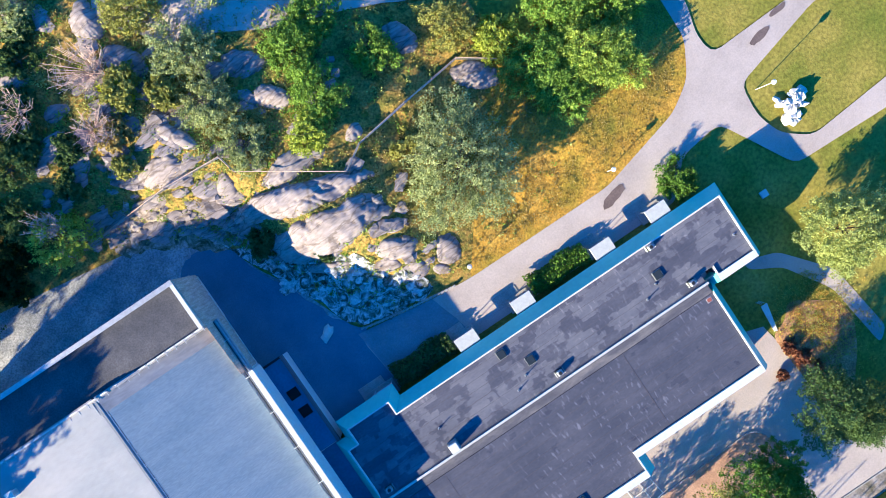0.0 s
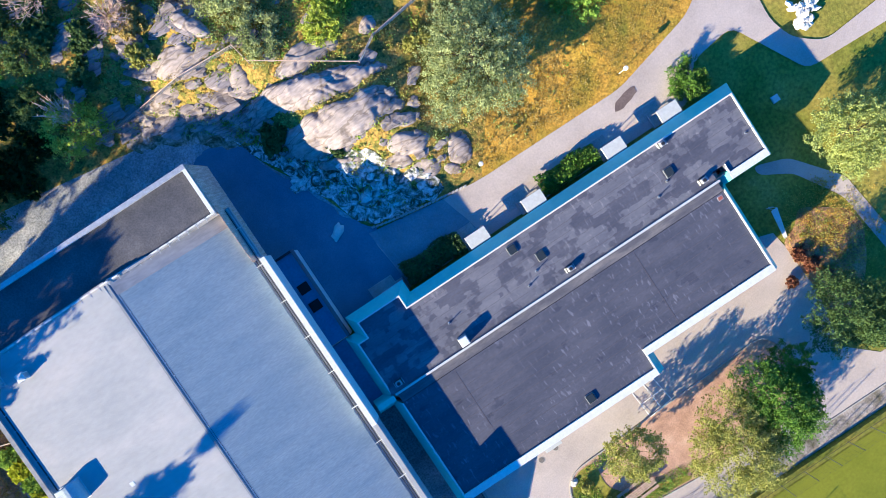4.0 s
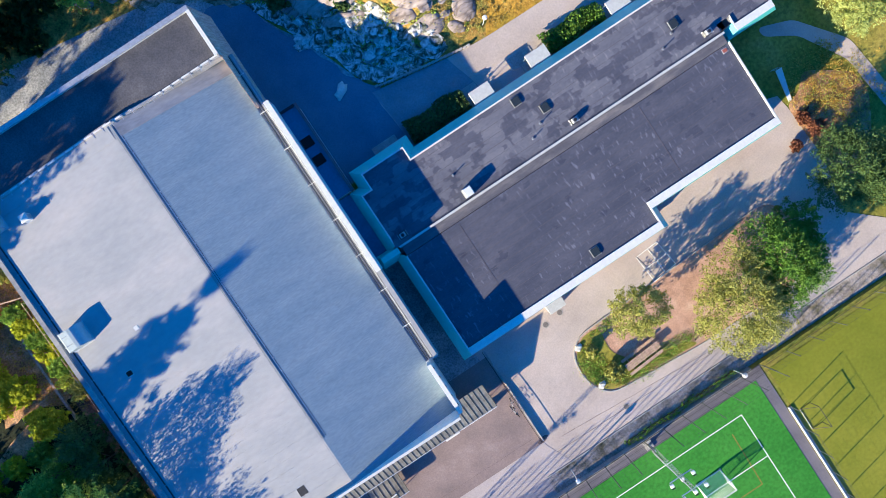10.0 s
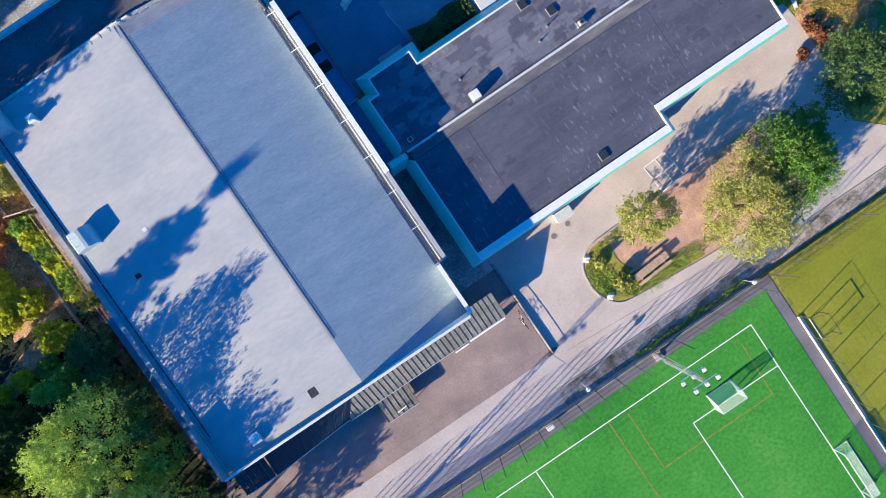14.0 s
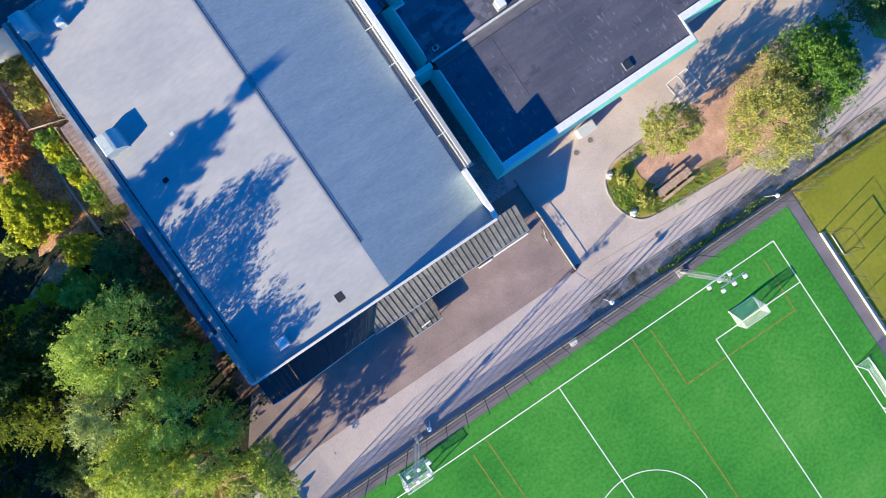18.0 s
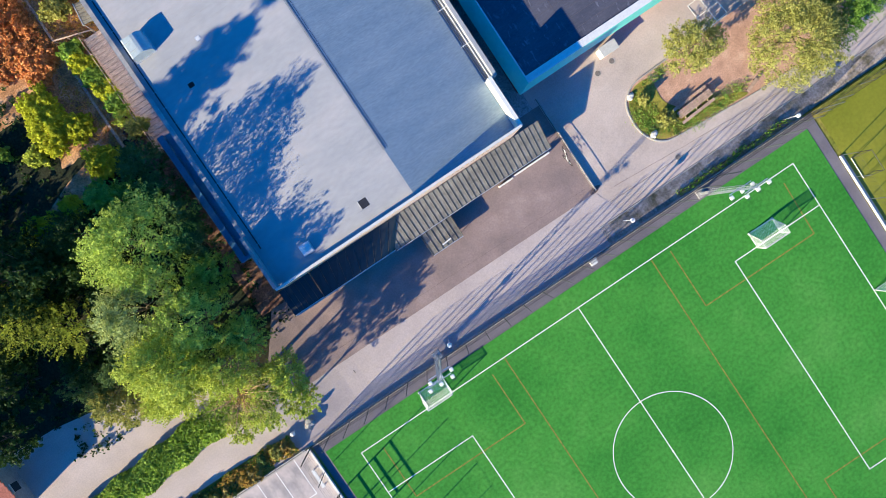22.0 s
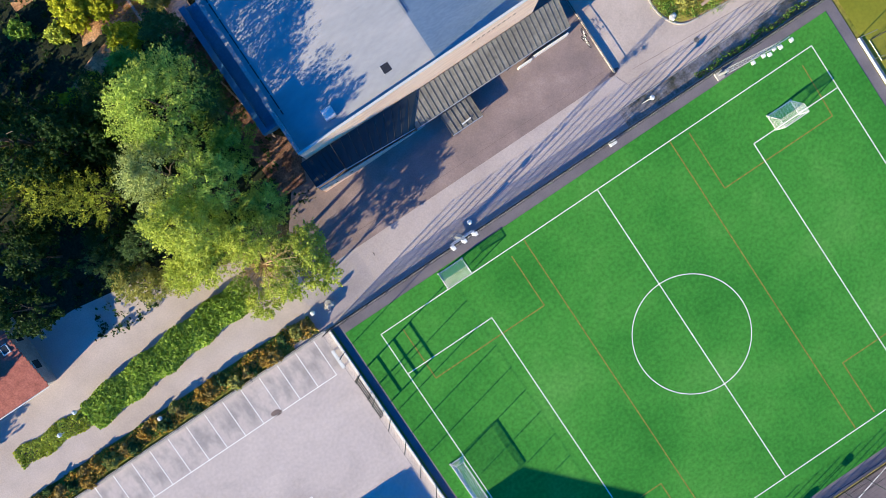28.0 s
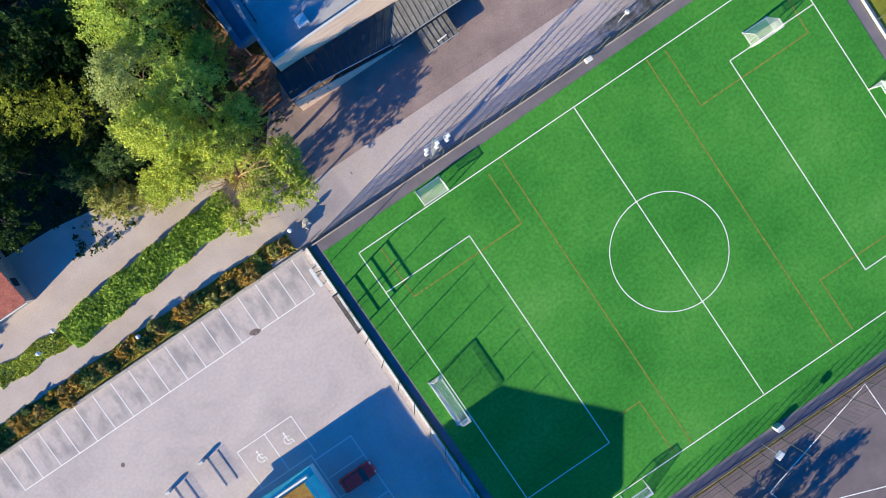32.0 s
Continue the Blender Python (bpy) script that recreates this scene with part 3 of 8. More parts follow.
def smooth(a, b, v):
    t = min(1.0, max(0.0, (v - a) / (b - a)))
    return t * t * (3 - 2 * t)


FOOT = ((-130.0, 24.0), (-62.0, 22.0), (-43.0, 19.5), (-27.0, 16.8), (-19.0, 11.5), (-14.5, 3.0), (-11.5, -3.0), (-6.0, -6.0), (4.0, -6.6), (20.0, -6.6), (30.0, -3.5), (35.0, 2.0), (36.0, 40.0))


def foot_dist(x, y):
    """How far inside the hillside a place lies, negative outside."""
    best, inside = 1e9, False
    for (ax, ay), (bx, by) in zip(FOOT, FOOT[1:]):
        dx, dy = bx - ax, by - ay
        t = min(1.0, max(0.0, ((x - ax) * dx + (y - ay) * dy) / (dx * dx + dy * dy)))
        best = min(best, math.hypot(x - ax - t * dx, y - ay - t * dy))
        if min(ax, bx) <= x < max(ax, bx) and dx:
            inside = y > ay + (x - ax) * dy / dx
    if x < FOOT[0][0] or x > FOOT[-1][0]:
        return -best
    return best if inside else -best


def ground_z(x, y):
    """Height of the bare ground."""
    if y < -54.9:
        return -0.08
    slope = -0.8 + 1.6 * smooth(-46.0, -8.0, y)
    if x < -52.0:
        w = smooth(-52.0, -64.0, x)
        slope = slope * (1 - w) + (1.2 * smooth(-40.0, -10.0, y) - 0.06) * w
    if y > -10.0:
        d = foot_dist(x, y)
        if d > 0:
            side = 0.35 + 0.65 * smooth(14.0, -6.0, x)
            slope += 4.6 * smooth(0.0, 9.0, d) * side
            rough = smooth(0.5, 4.0, d) * smooth(24.0, 4.0, x)
            slope += rough * 0.8 * noise.fractal(Vector((x * 0.16, y * 0.22, 1.7)), 0.9, 2.1, 4)
    return slope


def area(name, pts, material, off=0.03, cell=2.0, label="", category="", flat=None, kind="structure"):
    """A thin sheet that follows the ground inside a polygon."""
    bm = bmesh.new()
    bm.faces.new([bm.verts.new((x, y, 0)) for x, y in pts])
    if flat is None:
        for k in (0, 1):
            lo, hi = min(p[k] for p in pts), max(p[k] for p in pts)
            c = math.floor(lo / cell) * cell + cell
            while c < hi:
                nrm = Vector((1, 0, 0)) if k == 0 else Vector((0, 1, 0))
                bmesh.ops.bisect_plane(bm, geom=bm.verts[:] + bm.edges[:] + bm.faces[:], plane_co=nrm * c, plane_no=nrm)
                c += cell
    for v in bm.verts:
        v.co.z = (ground_z(v.co.x, v.co.y) if flat is None else flat) + off
    bmesh.ops.recalc_face_normals(bm, faces=bm.faces)
    if bm.faces[:][0].normal.z < 0:
        bmesh.ops.reverse_faces(bm, faces=bm.faces)
    ob = link(name, bm, material)
    return tagged(ob, label, category, kind=kind)


def ragged(pts, amp, step=0.8, seed=0.0, closed=True):
    """The same outline with an uneven natural edge."""
    out = []
    for (ax, ay), (bx, by) in zip(pts, pts[1:] + (pts[:1] if closed else [])):
        n = max(2, round(math.hypot(bx - ax, by - ay) / step))
        for i in range(n):
            x, y = ax + (bx - ax) * i / n, ay + (by - ay) * i / n
            k = noise.noise_vector(Vector((x * 0.9, y * 0.9, seed))) + 0.7 * noise.noise_vector(Vector((x * 0.3, y * 0.3, seed + 4)))
            out.append((x + amp * k.x, y + amp * k.y))
    return out


def strip(x0, y0, x1, y1, w=0.1, z=0.0):
    """A painted line on level ground, a slab 4 mm thick."""
    d = Vector((x1 - x0, y1 - y0, 0))
    n = Vector((-d.y, d.x, 0)).normalized() * w / 2
    a, b = Vector((x0, y0, 0)), Vector((x1, y1, 0))
    return prism([tuple((a - n)[:2]), tuple((b - n)[:2]), tuple((b + n)[:2]), tuple((a + n)[:2])], z, z + 0.006)


def rounded(pts, r, seg=5):
    """A polygon with its corners rounded."""
    out = []
    n = len(pts)
    for i in range(n):
        p, a, b = Vector(pts[i]), Vector(pts[i - 1]), Vector(pts[(i + 1) % n])
        ra = min(r, (a - p).length * 0.45)
        rb = min(r, (b - p).length * 0.45)
        s, e = p + (a - p).normalized() * ra, p + (b - p).normalized() * rb
        for k in range(seg + 1):
            t = k / seg
            q = s * (1 - t) ** 2 + p * 2 * t * (1 - t) + e * t * t
            out.append((q.x, q.y))
    return out


# ---- ground ----
GX = [-2500, -900, -400, -220, -150] + [x * 1.0 for x in range(-118, 76)] + [110, 200, 500, 1200, 2500]
GY = [-2500, -900, -400, -220, -150] + [float(y) for y in range(-126, -55)] + [-54.95, -54.85] + [float(y) for y in range(-54, 62)] + [90, 150, 400, 1200, 2500]
gv = [(x, y, ground_z(x, y)) for y in GY for x in GX]
nx = len(GX)
gf = [(j * nx + i, j * nx + i + 1, (j + 1) * nx + i + 1, (j + 1) * nx + i) for j in range(len(GY) - 1) for i in range(nx - 1)]
tagged(raw("ground", gv, gf, M["grass"]), "rough grass ground round the school buildings", "ground", kind="structure")

area("hillside", [(-100, 22), (-62, 20.5), (-43, 17.9), (-27, 15.4), (-19, 10.4), (-15.2, 2.6), (-12.8, -4.4), (-6, -7.0), (3, -7.4), (8, -2), (13, 3), (17, 11), (20, 60), (-100, 60)], M["heath"], 0.05, 1.0, "mossy hillside with dry heath and bare rock", "hillside")
area("meadow", [(1, -7.5), (20, -7.6), (30.2, -4.5), (34.2, -1.4), (36, 4), (36, 12), (17, 14), (10, 3), (5, -2)], M["meadow"], 0.09, 1.0, "dry yellow and orange meadow beside the footpath", "meadow")
area("woodland_floor", [(-52.5, -36.6), (-54.2, -42.8), (-57.6, -46), (-64, -46), (-66, -40), (-84, -37), (-110, -36), (-110, 19), (-62, 19), (-52.5, 14)], M["forest"], 0.055, 2.0, "brown leaf litter and bare soil, darkened for tree shade", "ground")
area("gravel_yard", [(-100, 21.5), (-62, 20), (-43.3, 18.2), (-26, 15.6), (-19.1, 10.4), (-17.2, 6), (-15.4, 3), (-13.2, -2.6), (-12.4, -6), (-11.9, -9.5), (-11.9, -12.5), (-24, -12.5), (-24, 8), (-60, 8), (-100, 10)], M["gravel"], 0.07, 2.0, "grey gravel yard beside the sports hall", "yard")
area("hall_yard", ragged([(-18.3, 9.4), (-17.4, 6), (-15.8, 2.6), (-13.6, -2.2), (-11.6, -5.2), (-11.9, -9.5), (-11.9, -12.5)], 0.35, 0.7, 2.0, False) + [(-24, -12.5), (-24, 10.3)] + ragged([(-25.0, 10.3), (-22.6, 12.2), (-19.6, 11.0), (-18.3, 9.4)], 0.6, 0.6, 2.0, False), M["yard"], 0.11, 2.0, "dark asphalt yard, its colour blued for the hall shade", "yard")
area("footpath", rounded([(-12.6, -6), (1.4, -7.2), (19.3, -7.3), (29.8, -4.6), (33.1, -2.4), (35.3, 1.5), (35.6, 20), (38.2, 20), (37.6, 4.5), (36.6, 1), (37, -1.6), (47, -1.2), (70, 0.5), (70, -4.5), (49.7, -3), (37.8, -6.2), (37.5, -10.1), (38.6, -13.1), (41.6, -15.4), (51.9, -14.5), (70, -13), (70, -17.5), (50.1, -17.4), (38.3, -17), (33.3, -8.4), (28, -9.2), (25, -12.9), (-12, -12.9), (-12.1, -9.5)], 1.2, 3), M["asphalt"], 0.12, 2.0, "pale worn asphalt footpath", "footpath")
area("road", [(-66, -54.8), (70, -54.8), (70, -49.4), (29, -49.2), (25.4, -46), (26.6, -39), (26.0, -32.6), (25.6, -30.5), (21, -29), (-24, -29), (-53.5, -36.5), (-54.8, -43), (-58, -45.6), (-66, -46.6)], M["asphalt"], 0.04, 2.0, "pale worn asphalt road and schoolyard", "road")
area("road_west", [(-66, -54.8), (-15.6, -54.8), (-17.9, -49.6), (-18.3, -48.4), (-54.4, -48.4), (-54.8, -43), (-58, -45.6), (-62, -46.1), (-62, -52)], M["roadgrey"], 0.062, 2.0, "lavender grey asphalt road before the sports hall", "road")
area("house_yard", [(-66, -52), (-112, -52), (-112, -35), (-86, -35.5), (-78, -37.2), (-72, -40.6), (-63, -43.6), (-60, -45.6), (-66, -46.6)], M["asphalt"], 0.045, 2.0, "pale asphalt yard before the house", "yard")
area("leaf_litter", [(-57.6, -39.5), (-54.3, -39.5), (-52.5, -35), (-54.4, -33), (-54.5, -14), (-58.5, -14)], M["litterdark"], 0.09, 2.0, "red-brown fallen leaves along the hall, darkened for tree shade", "ground")
area("dirt_path", rounded([(-59.8, -15.4), (-62.4, -14.6), (-66.6, -15.6), (-70.0, -17.0), (-73.4, -19.6), (-73.0, -20.6), (-69.4, -19.0), (-65.6, -17.6), (-62.0, -17.4)], 0.7, 3), M["litter"], 0.1, 1.0, "reddish trodden dirt path in the wood", "footpath")
area("orange_ground", [(-70, -7), (-59.6, -7), (-58, -2), (-58, 5), (-70, 6)], M["litter"], 0.085, 2.0, "orange fallen leaves under the shrubs", "ground")
# Darker sheet laid where shade covers the footpath.
area("shaded_path", [(-12.5, -5.4), (-3.6, -6.75), (-3.2, -8.2), (-2.6, -10), (-2.0, -12.85), (-12.0, -12.85), (-12.1, -9.5)], M["path_dark"], 0.128, 2.0, "end of the footpath, shade put into its asphalt colour", "footpath")
area("passage_floor", [(-23.3, -38.2), (-19.0, -38.2), (-19.0, -20.5), (-23.3, -20.5)], M["gravel"], 0.05, 2.0, "shaded gravel passage between hall and wing", "passage")
area("forecourt", [(-61, -48.9), (-18.2, -48.9), (-18.2, -37), (-54.2, -37), (-56.4, -39.5), (-60.2, -44.5)], M["forecourt"], 0.075, 2.0, "darker brownish asphalt forecourt", "forecourt")
area("garden_path", [(-110, -49), (-64, -49.4), (-62, -50.2), (-62, -52), (-66, -52.1), (-110, -51.8)], M["asphalt"], 0.06, 2.0, "narrow pale asphalt path between hedge and planting", "footpath")
area("pitch_surround", [(-61.2, -104.4), (7.3, -104.4), (7.3, -54.95), (-61.2, -54.95)], M["border"], 0.0, label="grey asphalt strip round the football pitch", category="pavement", flat=-0.03)
area("car_park", [(-118, -122), (-61.6, -122), (-61.6, -54.95), (-118, -54.95)], M["carpark"], 0.0, label="pale asphalt car park", category="car park", flat=-0.02)
area("ball_court", [(-61.4, -140), (3, -140), (3, -104.7), (-61.4, -104.7)], M["court"], 0.0, label="dark asphalt ball court with white lines", category="court", flat=-0.03)
area("olive_field", [(7.9, -130), (75, -130), (75, -56), (7.9, -56)], M["olive"], 0.0, label="olive yellow artificial grass field", category="sports field", flat=-0.02)
tagged(link("pitch", prism([(-60.3, -102.8), (6.0, -102.8), (6.0, -56.3), (-60.3, -56.3)], -0.06, 0.0), M["turf"]), "bright green artificial turf football pitch", "football pitch", kind="structure")

# ---- sports hall ----
HX0, HX1, HY0, HY1, RIDGE = -52.4, -23.3, -38.4, 4.3, -35.75
hall = empty("sports_hall", -38, -17, -0.9, 0, "large sports hall with pale felt roof and timber clad front", "sports hall")


def hp(name, bm, material, label="", parent=None):
    """A part of the hall, given in world places."""
    bm.transform(Matrix.Translation((38, 17, 0.9)))
    return link(name, bm, material, parent or hall, label)


def roof_z(x):
    return 8.05 + 0.85 * (x - HX0) / (RIDGE - HX0) if x < RIDGE else 8.9 - 2.25 * (x - RIDGE) / (HX1 - RIDGE)


bm = bmesh.new()
box(bm, HX0 + 0.05, HX1 - 0.05, HY0 + 0.05, HY1 - 0.05, -1.2, 6.2)
hp("wall", bm, M["white"], "pale rendered walls")
# two roof slopes, the east one toned bluer for its weaker sun
for nm, xa, xb in (("roof", HX0 + 0.35, RIDGE), ("roof", RIDGE, HX1)):
    bm = bmesh.new()
    za, zb = roof_z(xa), roof_z(xb)
    ys = [HY0 + 0.12 + i * (HY1 - HY0 - 0.32) / 20 for i in range(21)]
    for y0, y1 in zip(ys, ys[1:]):
        q = [bm.verts.new(p) for p in ((xa, y0, za), (xb, y0, zb), (xb, y1, zb), (xa, y1, za))]
        bm.faces.new(q)
    bmesh.ops.remove_doubles(bm, verts=bm.verts, dist=0.001)
    r = bmesh.ops.extrude_face_region(bm, geom=bm.faces[:])
    bmesh.ops.translate(bm, verts=[v for v in r["geom"] if isinstance(v, bmesh.types.BMVert)], vec=(0, 0, -0.35))
    bmesh.ops.recalc_face_normals(bm, faces=bm.faces)
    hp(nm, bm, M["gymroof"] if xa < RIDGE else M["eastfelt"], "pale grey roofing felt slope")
# lapped felt strips, each a little proud
for i in range(42):
    y = HY0 + 0.9 + i * 1.0
    bm = bmesh.new()
    x0, x1 = RIDGE + 0.15, HX1 - 0.05
    z0, z1 = roof_z(x0) + 0.002, roof_z(x1) + 0.002
    v = [bm.verts.new(p) for p in ((x0, y, z0), (x1, y, z1), (x1, y + 0.98, z1), (x0, y + 0.98, z0), (x0, y, z0 + 0.006), (x1, y, z1 + 0.006), (x1, y + 0.98, z1 + 0.012), (x0, y + 0.98, z0 + 0.012))]
    for q in ((4, 5, 6, 7), (0, 1, 5, 4), (1, 2, 6, 5), (2, 3, 7, 6), (3, 0, 4, 7)):
        bm.faces.new([v[k] for k in q])
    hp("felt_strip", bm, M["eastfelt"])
for i in range(42):
    y = HY0 + 0.9 + i * 1.0
    bm = bmesh.new()
    x0, x1 = HX0 + 1.2, RIDGE - 0.15
    z0, z1 = roof_z(x0) + 0.002, roof_z(x1) + 0.002
    v = [bm.verts.new(p) for p in ((x0, y, z0), (x1, y, z1), (x1, y + 0.98, z1), (x0, y + 0.98, z0), (x0, y, z0 + 0.006), (x1, y, z1 + 0.006), (x1, y + 0.98, z1 + 0.012), (x0, y + 0.98, z0 + 0.012))]
    for q in ((4, 5, 6, 7), (0, 1, 5, 4), (1, 2, 6, 5), (2, 3, 7, 6), (3, 0, 4, 7)):
        bm.faces.new([v[k] for k in q])
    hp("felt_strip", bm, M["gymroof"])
# ridge cable on clips
hp("ridge_flashing", boxm(RIDGE - 0.10, RIDGE + 0.10, -32.7, 3.9, 8.8, 8.915), M["seam"], "grey metal ridge strip")
hp("ridge_cable", rods([((RIDGE + 0.22, -32.7, 8.87), (RIDGE + 0.22, 3.9, 8.87)), ((RIDGE + 0.42, -32.7, 8.83), (RIDGE + 0.42, 3.9, 8.83))], 0.022), M["dark"], "dark cable along the ridge")
for i in range(25):
    y = 3.6 - i * 1.5
    hp("cable_clip", boxm(RIDGE + 0.17, RIDGE + 0.47, y, y + 0.06, 8.72, 8.85), M["steel"])
# front parapet, rising to the east
bm = bmesh.new()
zl, zr = 8.9, 9.9
sec = []
for x, zt in ((HX0, zl), (HX1, zr)):
    sec.append([bm.verts.new(p) for p in ((x, HY0, 4.6), (x, HY0 + 0.16, 4.6), (x, HY0 + 0.16, zt), (x, HY0, zt))])
for i in range(4):
    j = (i + 1) % 4
    bm.faces.new((sec[0][i], sec[1][i], sec[1][j], sec[0][j]))
bm.faces.new(sec[0][::-1])
bm.faces.new(sec[1])
bmesh.ops.recalc_face_normals(bm, faces=bm.faces)
hp("front_parapet", bm, M["white"], "white front parapet")
n_board = 26
for i in range(n_board):
    za, zb = -0.6 + i * 9.45 / n_board, -0.6 + i * 10.45 / n_board
    ha, hb = 9.45 / n_board * 0.94, 10.45 / n_board * 0.94
    bm = bmesh.new()
    v = [bm.verts.new(p) for p in ((HX0, HY0 - 0.03, za), (HX1, HY0 - 0.03, zb), (HX1, HY0 - 0.03, zb + hb), (HX0, HY0 - 0.03, za + ha), (HX0, HY0, za), (HX1, HY0, zb), (HX1, HY0, zb + hb), (HX0, HY0, za + ha))]
    for q in ((0, 1, 2, 3), (3, 2, 6, 7), (0, 4, 5, 1), (1, 5, 6, 2), (0, 3, 7, 4)):
        bm.faces.new([v[k] for k in q])
    bmesh.ops.recalc_face_normals(bm, faces=bm.faces)
    hp("cladding_board", bm, M["wood"])
bm = bmesh.new()
v = [bm.verts.new(p) for p in ((HX0 - 0.06, HY0 - 0.06, zl), (HX1 + 0.06, HY0 - 0.06, zr), (HX1 + 0.06, HY0 + 0.2, zr), (HX0 - 0.06, HY0 + 0.2, zl), (HX0 - 0.06, HY0 - 0.06, zl + 0.07), (HX1 + 0.06, HY0 - 0.06, zr + 0.07), (HX1 + 0.06, HY0 + 0.2, zr + 0.07), (HX0 - 0.06, HY0 + 0.2, zl + 0.07))]
for q in ((3, 2, 1, 0), (4, 5, 6, 7), (0, 1, 5, 4), (1, 2, 6, 5), (2, 3, 7, 6), (3, 0, 4, 7)):
    bm.faces.new([v[k] for k in q])
hp("parapet_cap", bm, M["awning"], "pale grey metal coping")
for i in range(9):
    x = -31.6 + i * 0.62
    hp("sign_bar", boxm(x, x + 0.34, HY0 - 0.07, HY0 - 0.03, 7.35 + i * 0.02, 7.75 + i * 0.02), M["bench"], "small brown sign bar")
# west parapet and gutter
hp("west_parapet", boxm(HX0, HX0 + 0.35, HY0 + 0.42, HY1, 6.9, 8.35), M["gymroof"], "grey low parapet")
hp("parapet_cap", boxm(HX0 - 0.05, HX0 + 0.4, HY0 + 0.48, HY1, 8.35, 8.41), M["eastband"], "grey metal coping")
hp("gutter", boxm(HX0 + 0.82, HX0 + 0.94, -34, 2.5, 8.0, 8.15), M["dark"], "dark roof gutter")
for i in range(20):
    hp("gutter_joint", boxm(HX0 + 0.72, HX0 + 1.03, -33.5 + i * 1.8, -33.42 + i * 1.8, 8.04, 8.17), M["steel"])
# raised front corner, west
hp("corner_parapet", boxm(HX0 - 0.02, HX0 + 0.3, HY0 + 0.2, HY0 + 6.2, 8.3, 9.6), M["seam"], "raised parapet at the corner")
# north parapet with pale flashing pieces
def north_z(x):
    return max(8.3, roof_z(x) + 0.06)


bm = bmesh.new()
xs = [HX0, -44.0, RIDGE, -30.0, HX1]
sec = [[bm.verts.new(p) for p in ((x, HY1 - 0.25, 7.1), (x, HY1, 7.1), (x, HY1, north_z(x)), (x, HY1 - 0.25, north_z(x)))] for x in xs]
for a, b in zip(sec, sec[1:]):
    for i in range(4):
        j = (i + 1) % 4
        bm.faces.new((a[i], b[i], b[j], a[j]))
bm.faces.new(sec[0][::-1])
bm.faces.new(sec[-1])
bmesh.ops.recalc_face_normals(bm, faces=bm.faces)
hp("north_parapet", bm, M["concrete"], "grey kerb to the annex roof")
for i in range(26):
    x = HX0 + 0.6 + i * 1.1
    z = north_z(x + 0.4) + 0.03
    hp("flashing", boxm(x, x + 0.9, HY1 - 0.12, HY1 + 0.04, z, z + 0.05), M["cap"], "white flashing strip")
    hp("flashing_bracket", boxm(x + 0.95, x + 1.02, HY1 - 0.5, HY1 + 0.04, z, z + 0.04), M["steel"])
for xa, xb, mt in ((RIDGE + 0.3, HX1 - 0.05, "eastband"), (HX0 + 1.2, RIDGE - 0.3, "gymroof")):
    bm = bmesh.new()
    za, zb = roof_z(xa) + 0.02, roof_z(xb) + 0.02
    for y0, y1, up in ((HY1 - 1.7, HY1 - 1.0, 0.03), (HY1 - 1.0, HY1 - 0.26, 0.05)):
        v = [bm.verts.new(p) for p in ((xa, y0, za + up - 0.02), (xb, y0, zb + up - 0.02), (xb, y1, zb + up), (xa, y1, za + up), (xa, y0, za - 0.1), (xb, y0, zb - 0.1))]
        bm.faces.new(v[:4])
        bm.faces.new((v[4], v[5], v[1], v[0]))
    bmesh.ops.recalc_face_normals(bm, faces=bm.faces)
    hp("edge_band", bm, M[mt], "weathered band along the roof's north edge")
# east gutter channel with pipes and white upstand
hp("gutter_floor", boxm(HX1, HX1 + 0.95, -32.4, HY1, 6.1, 6.55), M["gymroof"], "grey channel floor")
hp("gutter_pipe", rods([((HX1 + 0.25, -32.3, 6.62), (HX1 + 0.25, 4.2, 6.62))], 0.05), M["dark"])
hp("gutter_pipe", rods([((HX1 + 0.5, -32.3, 6.62), (HX1 + 0.5, 4.2, 6.62))], 0.035), M["dark"])
hp("gutter_pipe", rods([((HX1 + 0.72, -32.3, 6.62), (HX1 + 0.72, 4.2, 6.62))], 0.07), M["steel"])
for i in range(9):
    y = -2.4 - i * 4.3 + 4.3
    hp("cross_bar", boxm(HX1 - 0.05, HX1 + 0.94, y, y + 0.09, 6.7, 6.76), M["cap"], "white cross bar")
hp("east_upstand", boxm(HX1 + 0.95, HX1 + 1.4, -32.5, -22.02, 5.2, 7.35, 0.02), M["gymroof"], "grey metal upstand beside the gutter")
hp("white_upstand", boxm(HX1 + 0.95, HX1 + 1.5, -22.0, -1.9, 5.2, 8.0, 0.02), M["cap"], "white metal upstand")
hp("east_parapet", boxm(HX1 + 0.02, HX1 + 0.45, -38.3, -32.5, 6.0, 8.75), M["cap"], "white parapet with round drain holes")
for i in range(5):
    hp("drain_hole", boxm(HX1 + 0.44, HX1 + 0.47, -37.6 + i * 1.1, -37.3 + i * 1.1, 8.2, 8.5), M["black"])

# lower north roof
hp("annex_wall", boxm(-62, HX1, HY1 + 0.02, 9.6, -0.2, 7.9), M["white"])
hp("annex_roof", boxm(-61.8, HX1 - 0.3, HY1 + 0.05, 9.35, 7.9, 8.12), M["annexroof"], "dark grey flat roof")
hp("annex_parapet", boxm(-62, HX1, 9.35, 9.75, 7.9, 8.5), M["awning"], "pale grey parapet")
hp("annex_cap", boxm(-62.05, HX1 + 0.05, 9.3, 9.8, 8.5, 8.56), M["steel"])
hp("annex_parapet", boxm(HX1 - 0.3, HX1 + 0.02, HY1, 9.35, 7.9, 8.5), M["awning"])
hp("annex_cap", boxm(HX1 - 0.34, HX1 + 0.05, HY1, 9.3, 8.5, 8.56), M["cap"])
bm = bmesh.new()
